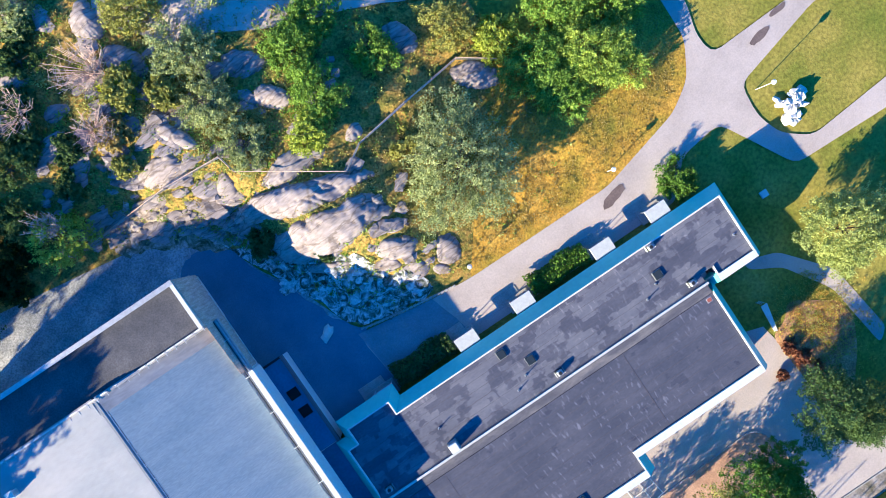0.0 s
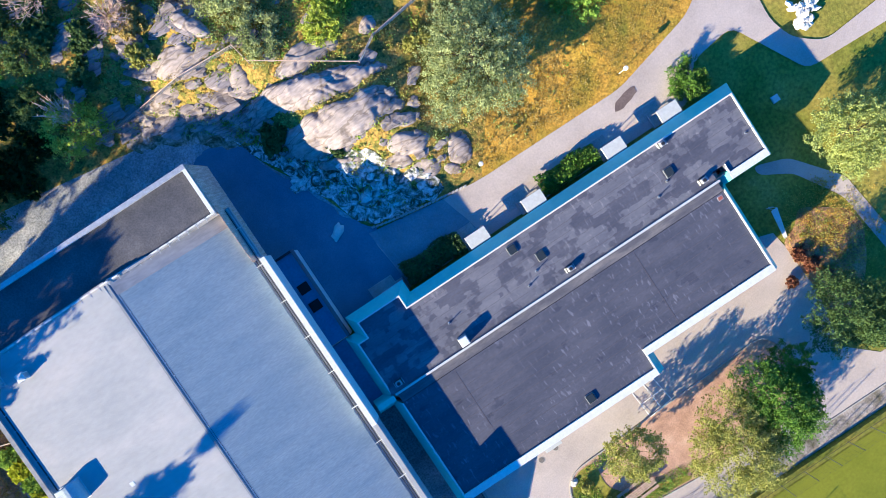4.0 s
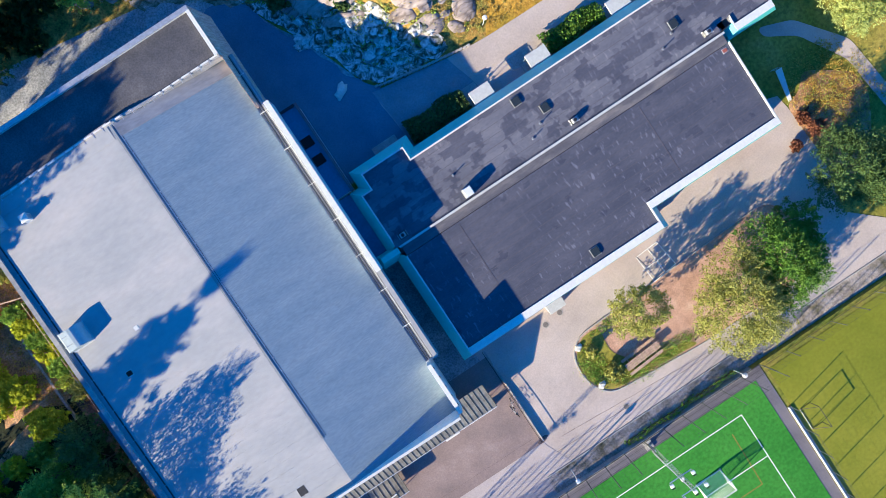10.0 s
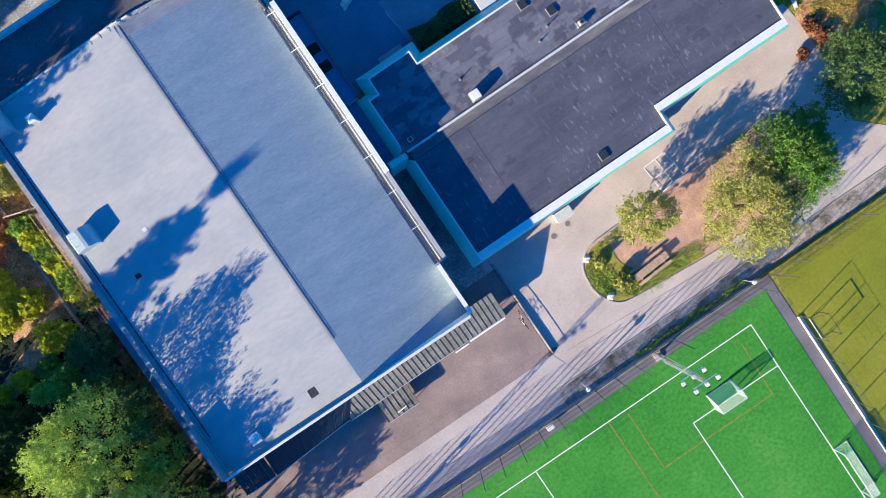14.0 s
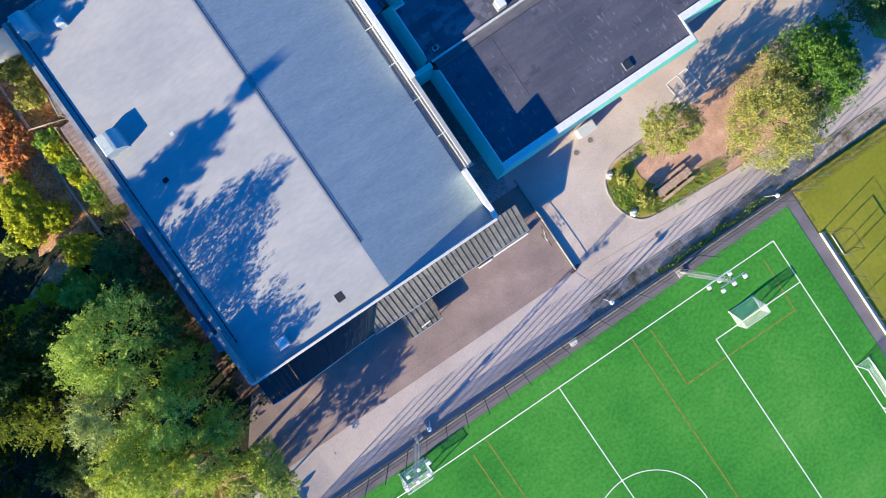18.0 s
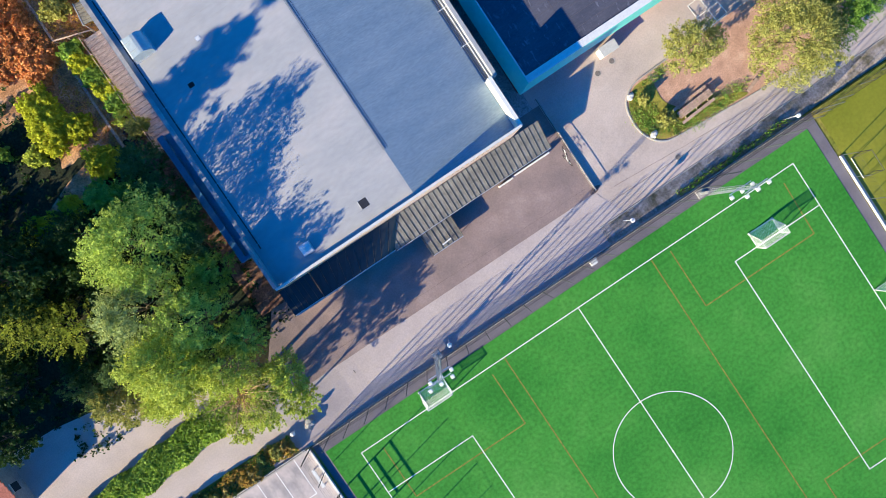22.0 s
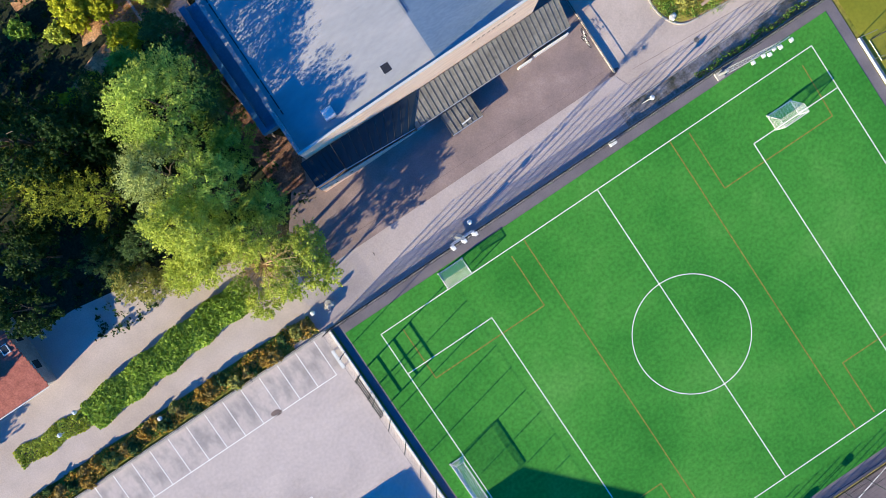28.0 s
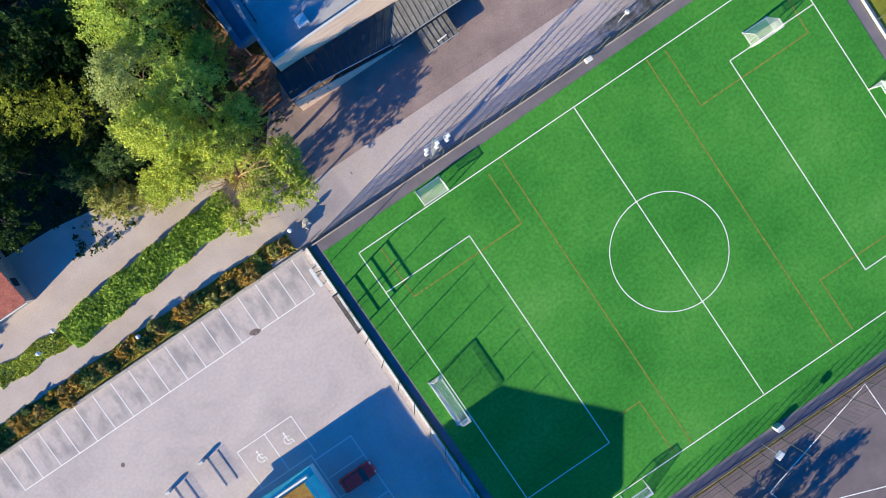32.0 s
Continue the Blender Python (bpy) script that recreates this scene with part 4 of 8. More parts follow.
v = [bm.verts.new(p) for p in ((HX1 + 0.05, -1.7, 7.3), (HX1 + 0.05, 9.8, 8.3), (HX1 + 1.0, 9.4, 4.6), (HX1 + 1.0, -1.7, 4.4), (HX1 + 0.05, -1.7, 3.9), (HX1 + 0.05, 9.8, 3.9))]
for q in ((0, 1, 2, 3), (3, 2, 5, 4), (0, 3, 4), (1, 5, 2)):
    bm.faces.new([v[k] for k in q[::-1]])
bmesh.ops.recalc_face_normals(bm, faces=bm.faces)
hp("sloping_panel", bm, M["deck"], "brown grey sloping wall panel")
for i in range(9):
    # boards of the sloping panel
    k = i / 9
    y0, y1 = -1.6 + k * 11.1, -1.6 + (k + 0.1) * 11.1
    za, zb = 7.32 + k * 0.98, 7.32 + (k + 0.1) * 0.98
    bm = bmesh.new()
    v = [bm.verts.new(p) for p in ((HX1 + 0.09, y0, za), (HX1 + 0.09, y1, zb), (HX1 + 1.04, y1, 4.55), (HX1 + 1.04, y0, 4.5))]
    bm.faces.new(v[::-1])
    r = bmesh.ops.extrude_face_region(bm, geom=bm.faces[:])
    bmesh.ops.translate(bm, verts=[p for p in r["geom"] if isinstance(p, bmesh.types.BMVert)], vec=(-0.03, 0, -0.03))
    bmesh.ops.recalc_face_normals(bm, faces=bm.faces)
    hp("panel_board", bm, M["deck"])

# west ledge and stair; the ledge's blue is shade put into its colour
hp("west_ledge", boxm(-54.3, HX0 - 0.02, -33.8, -18.2, 3.6, 4.3), M["shadeblue"], "lower flat ledge")
hp("ledge_parapet", boxm(-54.75, -54.05, -33.8, -18.2, 4.0, 5.0, 0.03), M["shadeblue"], "pale rim of the ledge")
hp("ledge_end", boxm(-54.05, HX0 - 0.02, -33.8, -33.4, 4.3, 5.0, 0.02), M["shadeblue"])


def roof_vent(x, y, z, w, d, h, label):
    e = empty("roof_vent", x, y, z, 0, label, "roof vent")
    bm = boxm(-w / 2, w / 2, -d / 2, d / 2, 0, h, 0.02)
    part("body", bm, M["cap"], e)
    bm = bmesh.new()
    box(bm, -w / 2 - 0.06, w / 2 + 0.06, -d / 2 - 0.06, d / 2 + 0.06, h, h + 0.05)
    c = bm.verts.new((0, 0, h + 0.2))
    tops = [p for p in bm.verts if abs(p.co.z - h - 0.05) < 1e-4]
    tops.sort(key=lambda p: math.atan2(p.co.y, p.co.x))
    for i in range(4):
        bm.faces.new((tops[i], tops[(i + 1) % 4], c))
    part("cover", bm, M["cap"], e, "white sheet metal cover")
    for i in range(4):
        part("louvre", boxm(w / 2, w / 2 + 0.03, -d / 2 + 0.1, d / 2 - 0.1, 0.15 + i * h / 5, 0.15 + i * h / 5 + h / 8), M["steel"], e)
    return e


def hood_vent(x, y, z, w, d, h, label):
    """A ventilation box whose hood curves down on the side away from the eaves."""
    e = empty("roof_vent", x, y, z, 0, label, "roof vent")
    prof = [(-0.5, 0.0), (-0.5, 0.86), (-0.44, 0.93), (-0.02, 1.0)]
    prof += [(0.02 + 0.48 * math.sin(radians(a)), 0.42 + 0.58 * math.cos(radians(a))) for a in range(15, 91, 15)] + [(0.5, 0.0)]
    bm = bmesh.new()
    ends = [[bm.verts.new((px * w, sy * d / 2 * (0.94 if pz > 0.97 else 1.0), pz * h)) for px, pz in prof] for sy in (-1, 1)]
    bm.faces.new(ends[0])
    bm.faces.new(ends[1][::-1])
    for i in range(len(prof) - 1):
        bm.faces.new((ends[0][i], ends[1][i], ends[1][i + 1], ends[0][i + 1]))
    bmesh.ops.recalc_face_normals(bm, faces=bm.faces)
    part("hood", bm, M["hood"], e, "white sheet metal hood with a curved back")
    part("base_flashing", boxm(-w / 2 - 0.12, w / 2 + 0.12, -d / 2 - 0.12, d / 2 + 0.12, -0.05, 0.12, 0.02), M["steel"], e)
    for sy in (-1, 1):
        part("standing_seam", boxm(-w / 2, 0.02 * w, sy * d * 0.22 - 0.02, sy * d * 0.22 + 0.02, 0.93 * h, 1.0 * h + 0.02), M["awning"], e)
    return e


hood_vent(-50.1, -11.1, 8.14, 2.1, 2.1, 1.45, "large white ventilation hood on the hall roof")
hood_vent(-50.5, 2.75, 8.12, 1.5, 2.4, 1.5, "white ventilation hood at the corner of the hall roof")
roof_vent(-47.5, 1.1, 8.29, 0.7, 0.7, 0.9, "small white ventilation box on the hall roof")


def hatch(name, x, y, z, w, d, h, material, label, rim=True):
    e = empty(name, x, y, z, 0, label, name.replace("_", " "))
    part("frame", boxm(-w / 2 - 0.06, w / 2 + 0.06, -d / 2 - 0.06, d / 2 + 0.06, -0.06, h * 0.6, 0.01), M["steel"], e)
    part("lid", boxm(-w / 2, w / 2, -d / 2, d / 2, h * 0.6, h, 0.02), material, e)
    return e


hatch("roof_hatch", -47.68, -36.56, 8.27, 1.1, 1.1, 0.62, M["cap"], "white square hatch on the hall roof")
hatch("drain_grate", -40.4, -36.0, 8.63, 0.9, 0.9, 0.08, M["dark"], "dark square drain grate on the hall roof")
hatch("drain_grate", -48.05, -16.85, 8.26, 0.6, 0.5, 0.08, M["black"], "small black drain on the hall roof")
hatch("roof_hatch", -44.9, -13.5, 8.44, 0.42, 0.4, 0.04, M["cap"], "tiny white cap on the hall roof")

# ---- front canopies ----


def canopy(name, x0, x1, y0, y1, z0, z1, material, label, step=0.85, posts=True):
    """A lean-to roof of panels on rafters; y0 is the outer edge."""
    e = empty(name, x0, y0, -0.75, 0, label, "canopy")
    L, D = x1 - x0, y1 - y0
    n = max(2, round(L / step))
    for i in range(n):
        a, b = i * L / n + 0.03, (i + 1) * L / n - 0.03
        bm = bmesh.new()
        v = [bm.verts.new(p) for p in ((a, 0, z0), (b, 0, z0), (b, D, z1), (a, D, z1), (a, 0, z0 + 0.03), (b, 0, z0 + 0.03), (b, D, z1 + 0.03), (a, D, z1 + 0.03))]
        for q in ((3, 2, 1, 0), (4, 5, 6, 7), (0, 1, 5, 4), (1, 2, 6, 5), (2, 3, 7, 6), (3, 0, 4, 7)):
            bm.faces.new([v[k] for k in q])
        part("panel", bm, material, e)
    for i in range(n + 1):
        part("rafter", rods([((i * L / n, 0, z0 + 0.06), (i * L / n, D, z1 + 0.06))], 0.035, 4), M["dark"], e)
    part("front_rail", boxm(0, L, -0.08, 0.02, z0 - 0.12, z0 + 0.07), M["steel"], e, "grey metal edge rail")
    if posts:
        for i in range(0, n + 1, 4):
            part("post", rods([((i * L / n, 0.06, 0), (i * L / n, 0.06, z0))], 0.05), M["dark"], e)
    return e


canopy("entrance_canopy", -40.7, -20.1, -41.75, -38.5, 2.2, 3.75, M["canopy"], "long lean-to canopy of grey panels along the hall front", 0.62)
canopy("porch_canopy", -37.6, -33.6, -44.5, -41.9, 1.48, 1.55, M["canopy"], "small dark porch canopy over the hall door", 0.63)
canopy("corner_canopy", -53.15, -49.55, -41.5, -38.5, 5.85, 5.95, M["glass"], "dark glazed canopy at the corner of the hall", 0.6)
gc = empty("glass_canopy", -49.5, -41.6, -0.75, 0, "dark glazed roof sloping down along the hall front", "canopy")
for i in range(10):
    xs = [(-0.02 + 8.72 * k, 0.1 + 10.9 * k) for k in ((i + 0.02) / 10, (i + 0.98) / 10)]
    zs = [(5.6 - 3.4 * k, 5.75 - 1.75 * k) for k in ((i + 0.02) / 10, (i + 0.98) / 10)]
    bm = bmesh.new()
    v = [bm.verts.new(p) for p in ((xs[0][0], 0, zs[0][0]), (xs[1][0], 0, zs[1][0]), (xs[1][1], 3.1, zs[1][1]), (xs[0][1], 3.1, zs[0][1]))]
    up = [bm.verts.new(p.co + Vector((0, 0, 0.04))) for p in v]
    bm.faces.new(v[::-1])
    bm.faces.new(up)
    for k in range(4):
        bm.faces.new((v[k], v[(k + 1) % 4], up[(k + 1) % 4], up[k]))
    part("glass_panel", bm, M["glass"], gc)
    part("rafter", rods([((xs[0][0], 0, zs[0][0] + 0.05), (xs[0][1], 3.1, zs[0][1] + 0.05))], 0.03, 4), M["dark"], gc)
part("front_rail", rods([((0, 0, 5.62), (8.7, 0, 2.22))], 0.06, 5), M["steel"], gc, "grey metal edge rail")
for x in (0.0, 2.2, 4.4, 6.6):
    part("post", rods([((x, 0.05, 0), (x, 0.05, 5.6 - 3.4 * x / 8.7))], 0.05), M["dark"], gc)
rw = empty("stair_wall", -53.1, -41.62, -0.85, 0, "pale plank-clad wall tapering down beneath the canopy", "wall")
for i in range(14):
    # planks, each lower than the one before
    x0, x1 = i * 0.97, i * 0.97 + 0.95
    t0, t1 = 4.95 - 4.75 * x0 / 13.6, 4.95 - 4.75 * x1 / 13.6
    bm = bmesh.new()
    f, r = ([bm.verts.new(p) for p in ((x0, y, 0), (x1, y, 0), (x1, y, t1), (x0, y, t0))] for y in (-0.08, 0.06))
    bm.faces.new(f)
    bm.faces.new(r[::-1])
    for k in range(4):
        bm.faces.new((f[k], r[k], r[(k + 1) % 4], f[(k + 1) % 4]))
    bmesh.ops.recalc_face_normals(bm, faces=bm.faces)
    part("plank", bm, M["wood"], rw)
part("coping", rods([((0, -0.01, 4.98), (13.6, -0.01, 0.24))], 0.05), M["steel"], rw)
for x, z in ((0.9, 2.0), (1.6, 2.2), (3.6, 2.3)):
    part("vent", boxm(x, x + 0.35, -0.11, -0.08, z, z + 0.2), M["black"], rw, "small black wall vent")
bw = empty("bench_wall", -20.3, -42.1, -0.72, 0, "low white wall along the edge of the entrance canopy", "wall")
part("wall_panel", boxm(-4.7, 0, -0.1, 0.1, 0, 1.15, 0.02), M["white"], bw)
part("wall_panel", boxm(-6.8, -5.0, -0.22, -0.02, 0, 1.15, 0.02), M["white"], bw)
pl = empty("porch_lamp", -35.5, -44.0, 0.78, 5, "white tube lamp on the porch canopy", "lamp")
part("tube", rods([((-0.6, 0, 0.12), (0.6, 0, 0.12))], 0.1, 8), M["cap"], pl)
part("bracket", boxm(-0.1, 0.1, -0.06, 0.06, -0.02, 0.1), M["steel"], pl)

# ---- classroom wings ----
ZE, ZT, ZD = 3.2, 5.0, 4.84
wing = empty("school_wing", 0, -20, -0.5, 0, "low school wing with turquoise sloped fascia and dark felt roofs", "school building")


def wp(name, bm, material, label="", parent=None):
    bm.transform(Matrix.Translation((0, 20, 0.5)))
    return link(name, bm, material, parent or wing, label)


NORTH = [(-20.6, -21.2), (-20.6, -13.5), (-19.4, -13.5), (-19.4, -11.6), (-12.1, -11.6), (-12.1, -13.1), (28.5, -13.1), (28.5, -22.2), (21.7, -22.2), (21.7, -21.2)]
SOUTH = [(-20.2, -35.2), (6.2, -35.2), (6.2, -32.8), (22.5, -32.8), (22.5, -21.2), (-20.2, -21.2)]


def inset(pts, d):
    out, n = [], len(pts)
    area2 = sum(pts[i][0] * pts[(i + 1) % n][1] - pts[(i + 1) % n][0] * pts[i][1] for i in range(n))
    s = 1 if area2 > 0 else -1
    for i in range(n):
        p, a, b = Vector(pts[i]), Vector(pts[i - 1]), Vector(pts[(i + 1) % n])
        e1, e2 = (p - a).normalized(), (b - p).normalized()
        n1, n2 = Vector((-e1.y, e1.x)) * s, Vector((-e2.y, e2.x)) * s
        m = (n1 + n2) / max(0.2, 1 + n1.dot(n2))
        out.append((p.x + m.x * d, p.y + m.y * d))
    return out


def edge_inset(pts, south, other):
    """Move each edge of a right-angled outline inwards, the south-facing ones by less."""
    n = len(pts)
    d, nrm = [], []
    area2 = sum(pts[i][0] * pts[(i + 1) % n][1] - pts[(i + 1) % n][0] * pts[i][1] for i in range(n))
    s = 1 if area2 > 0 else -1
    for i in range(n):
        e = (Vector(pts[(i + 1) % n]) - Vector(pts[i])).normalized()
        v = Vector((-e.y, e.x)) * s
        nrm.append(v)
        d.append(south if v.y > 0.9 else other)
    out = []
    for i in range(n):
        p = Vector(pts[i]) + nrm[i - 1] * d[i - 1] + nrm[i] * d[i]
        out.append((p.x, p.y))
    return out


for pts, skip in ((NORTH, {(21.7, -21.2)}), (SOUTH, {(22.5, -21.2)})):
    inn, inn2, wall = edge_inset(pts, 0.4, 1.05), inset(pts, 1.2), inset(pts, 0.7)
    n = len(pts)
    wp("wall", prism(wall, -0.6, ZE), M["redwall"], "red painted board walls")
    wp("soffit", prism(inset(pts, 0.03), ZE - 0.12, ZE), M["cap"], "white eaves soffit")
    wp("roof", prism(inset(pts, 1.15), ZE, ZD), M["roofing"] if pts is NORTH else M["roofing_south"], "dark patched roofing felt")
    for i in range(n):
        j = (i + 1) % n
        if pts[i] in skip:
            continue
        bm = bmesh.new()
        v = [bm.verts.new(p) for p in ((*pts[i], ZE), (*pts[j], ZE), (*inn[j], ZT), (*inn[i], ZT), (*inn[i], ZE), (*inn[j], ZE))]
        for q in ((0, 1, 2, 3), (0, 3, 4), (1, 5, 2), (3, 2, 5, 4)):
            bm.faces.new([v[k] for k in q])
        bmesh.ops.recalc_face_normals(bm, faces=bm.faces)
        wp("fascia", bm, M["fascia"], "turquoise sloped sheet metal fascia")
        bm = bmesh.new()
        lo = [bm.verts.new((*p, ZD - 0.1)) for p in (inn[i], inn[j], inn2[j], inn2[i])]
        hi = [bm.verts.new((*p, ZT + 0.05)) for p in (inn[i], inn[j], inn2[j], inn2[i])]
        bm.faces.new(hi)
        for k in range(4):
            bm.faces.new((lo[k], lo[(k + 1) % 4], hi[(k + 1) % 4], hi[k]))
        bmesh.ops.recalc_face_normals(bm, faces=bm.faces)
        wp("parapet_cap", bm, M["cap"], "white parapet cap")
bm = bmesh.new()
v = [bm.verts.new(p) for p in ((-21.9, -22.3, 3.2), (-20.1, -22.3, 3.2), (-20.1, -20.7, 3.2), (-21.9, -20.7, 3.2), (-21.5, -21.7, 5.0), (-19.4, -21.7, 5.0), (-19.4, -21.1, 5.0), (-21.5, -21.1, 5.0))]
for q in ((3, 2, 1, 0), (4, 5, 6, 7), (0, 1, 5, 4), (1, 2, 6, 5), (2, 3, 7, 6), (3, 0, 4, 7)):
    bm.faces.new([v[k] for k in q])
wp("fascia", bm, M["fascia"], "turquoise fascia return at the passage")
# shared parapet between the two roofs
wp("middle_parapet", boxm(-19.2, 21.5, -21.29, -21.06, ZD - 0.1, ZT + 0.03), M["awning"], "white parapet between the roofs")
wp("roof_edge", boxm(-19.0, 21.3, -22.3, -21.3, ZD - 0.1, ZD + 0.02), M["edgefelt"], "weathered brownish felt strip")
wp("roof_edge", boxm(-19.6, 21.3, -21.05, -19.9, ZE, ZD + 0.01), M["roofing"])
# felt lanes with raised laps
for k, (x0, x1, ya, yb) in enumerate(((-18, 27.0, -20.9, -14.4), (-18.6, 21, -31.5, -22.4), (-18.6, 4.8, -33.8, -31.6))):
    y = ya
    while y < yb - 0.2:
        wp("felt_lap", boxm(x0, x1, y, y + 0.035, ZD, ZD + 0.01), M["lap"])
        y += 1.0
for x in (-12.7, 9.8):
    wp("felt_joint", boxm(x, x + 0.06, -33.8 if x < 0 else -31.6, -22.4, ZD, ZD + 0.016), M["lap"])
# windows and doors under the eaves
for i in range(12):
    x = -17.5 + i * 3.1
    y = -34.5 if x < 5 else -32.1
    w = wp("window", boxm(x, x + 1.8, y - 0.05, y, 0.8, 2.5), M["glass"], "dark classroom window")
    wp("window_head", boxm(x - 0.1, x + 1.9, y - 0.08, y + 0.01, 2.5, 2.62), M["cap"], "white window head", w)
    wp("window_sill", boxm(x - 0.1, x + 1.9, y - 0.12, y + 0.01, 0.66, 0.8), M["cap"], "white window sill", w)
for i in range(13):
    x = -11 + i * 3.0
    w = wp("window", boxm(x, x + 1.8, -13.82, -13.76, 1.0, 2.7), M["glass"], "dark classroom window")
    wp("window_frame", boxm(x - 0.1, x + 1.9, -13.82, -13.7, 2.7, 2.8), M["cap"], "white frame", w)

# link roof and corridor; blue roofs and dark parapets stand for shade
link_b = empty("link_building", -21.4, -7, 0, 0, "low flat-roofed link between hall and wing", "building")
for nm, bm, mt in (("wall", boxm(-1.35, 1.4, -6.4, 4.4, -0.5, 3.3), M["white"]), ("roof", boxm(-1.3, 1.2, -6.3, 4.3, 3.3, 3.5), M["shadeblue"]), ("parapet", boxm(1.2, 1.5, -6.4, 4.5, 3.3, 3.85), M["border"]), ("parapet", boxm(-1.35, 1.2, 4.3, 4.55, 3.3, 3.75), M["dark"])):
    part(nm, bm, mt, link_b)
for y in (0.4, -1.8):
    s = part("skylight", boxm(-0.4, 0.8, y - 0.55, y + 0.55, 3.5, 3.62, 0.02), M["black"], link_b, "dark square skylight")
low = empty("passage_roof", -21.5, -17, 0, 0, "low roof over the passage between hall and wing", "roof")
part("roof", boxm(-1.3, 1.0, -4.2, 3.5, 2.7, 2.9), M["shadeblue"], low)
part("wall", boxm(-1.25, 0.95, -4.1, 3.4, -0.5, 2.7), M["white"], low)


def skylight(x, y, w, d, h, material, label):
    e = empty("skylight", x, y, ZD, 0, label, "skylight")
    part("kerb", boxm(-w / 2 - 0.05, w / 2 + 0.05, -d / 2 - 0.05, d / 2 + 0.05, 0, h * 0.7, 0.02), M["seam"], e)
    part("dome", boxm(-w / 2, w / 2, -d / 2, d / 2, h * 0.7, h, 0.05), material, e)


def mast_pipe(x, y, h):
    e = empty("vent_pipe", x, y, ZD, 0, "thin dark vent pipe on the felt roof", "vent pipe")
    part("pipe", rods([((0, 0, 0), (0, 0, h))], 0.05), M["dark"], e)
    part("collar", rods([((0, 0, 0), (0, 0, 0.12))], 0.14, 8), M["steel"], e)


def fan_unit(x, y):
    e = empty("roof_fan", x, y, ZD, 0, "grey boxy roof fan with a frame", "roof fan")
    part("body", boxm(-0.32, 0.32, -0.26, 0.26, 0.1, 0.6, 0.03), M["steel"], e)
    part("base", boxm(-0.4, 0.4, -0.34, 0.34, 0, 0.1), M["dark"], e)
    part("fan_ring", rods([((0, 0, 0.6), (0, 0, 0.7))], 0.2, 10), M["dark"], e)
    for sx in (-0.5, 0.5):
        part("bracket", rods([((sx, -0.3, 0), (sx, 0.3, 0)), ((sx, -0.3, 0), (sx, -0.3, 0.3)), ((sx, 0.3, 0), (sx, 0.3, 0.3)), ((sx, -0.3, 0.3), (sx, 0.3, 0.3))], 0.02, 4), M["steel"], e)


skylight(-10.1, -20.3, 0.95, 0.95, 1.2, M["cap"], "white roof light box on the dark felt roof")
for x, y in ((-0.7, -15.2), (1.5, -17.4), (17.5, -17.5), (-2.3, -32.9)):
    skylight(x, y, 0.9, 0.9, 0.2, M["glass"], "black square roof light on the dark felt")
for x, y, h in ((-10.4, -18.0, 0.6), (-1.3, -19.4, 0.5), (15.2, -19.1, 0.6), (26.5, -18.5, 0.7), (0.2, -18.5, 0.6), (16.8, -18.2, 0.7)):
    mast_pipe(x, y, h)
fan_unit(20.0, -20.2)
fan_unit(-18.2, -20.3)
fan_unit(3.3, -20.2)
fan_unit(18.4, -14.6)

hatch("roof_drain", 20.6, -22.8, ZD, 0.5, 0.4, 0.05, M["tile"], "small rust-red drain patch on the felt roof")

# ---- doorsteps on the north side ----


def doorstep(x):
    gz = ground_z(x, -11.5)
    e = empty("door_canopy", x, -12.3, gz, 0, "white flat door canopy over a concrete doorstep", "canopy", "door canopies along the wing")
    part("roof", boxm(-1.25, 1.25, -0.75, 0.75, 2.2, 2.4, 0.02), M["awning"], e)
    part("step", boxm(-1.5, 1.3, -0.8, 0.9, 0, 0.34, 0.02), M["concrete"], e, "concrete doorstep")
    part("landing", boxm(-2.6, 0.4, 0.3, 1.8, 0, 0.2, 0.02), M["concrete"], e, "concrete slab")
    for s in (-1.1, 1.1):
        part("post", rods([((s, 0.6, 0.3), (s, 0.6, 2.2))], 0.05), M["steel"], e)


for x in (-13.4, -2.9, 4.3, 14.6, 21.7):
    doorstep(x)

# ---- football pitch markings ----
PX0, PX1, PY0, PY1 = -57.0, 2.5, -99.1, -58.7
MX = -27.2
lines = empty("pitch_markings", 0, 0, 0, 0, "white painted pitch lines on green turf", "pitch lines", kind="structure")
W_LINES = [(PX0, PY0, PX0, PY1), (PX1, PY0, PX1, PY1), (PX0, PY0, PX1, PY0), (PX0, PY1, PX1, PY1), (MX, PY0, MX, PY1),
           (PX0, -64.2, -45.4, -64.2), (-45.4, -64.2, -45.4, -93.4), (PX0, -93.4, -45.4, -93.4),
           (PX1, -64.4, -9.2, -64.4), (-9.2, -64.4, -9.2, -93.6), (PX1, -93.6, -9.2, -93.6)]
for l in W_LINES:
    part("line", strip(*l, 0.105, 0.004), M["line"], lines)
bm = bmesh.new()
cy, N = -78.8, 72
ring = []
for i in range(N):
    a = 2 * math.pi * i / N
    ring.append([bm.verts.new((MX + r * math.cos(a), cy + r * math.sin(a), 0.009)) for r in (6.95, 7.05)])
for i in range(N):
    j = (i + 1) % N
    bm.faces.new((ring[i][0], ring[i][1], ring[j][1], ring[j][0]))
part("centre_circle", bm, M["line"], lines)
bm = bmesh.new()
bmesh.ops.create_circle(bm, cap_ends=True, segments=12, radius=0.14, matrix=Matrix.Translation((MX, cy, 0.012)))
part("centre_spot", bm, M["line"], lines)
olines = empty("small_pitch_markings", 0, 0, 0, 0, "faded orange lines of small cross pitches", "pitch lines", kind="structure")
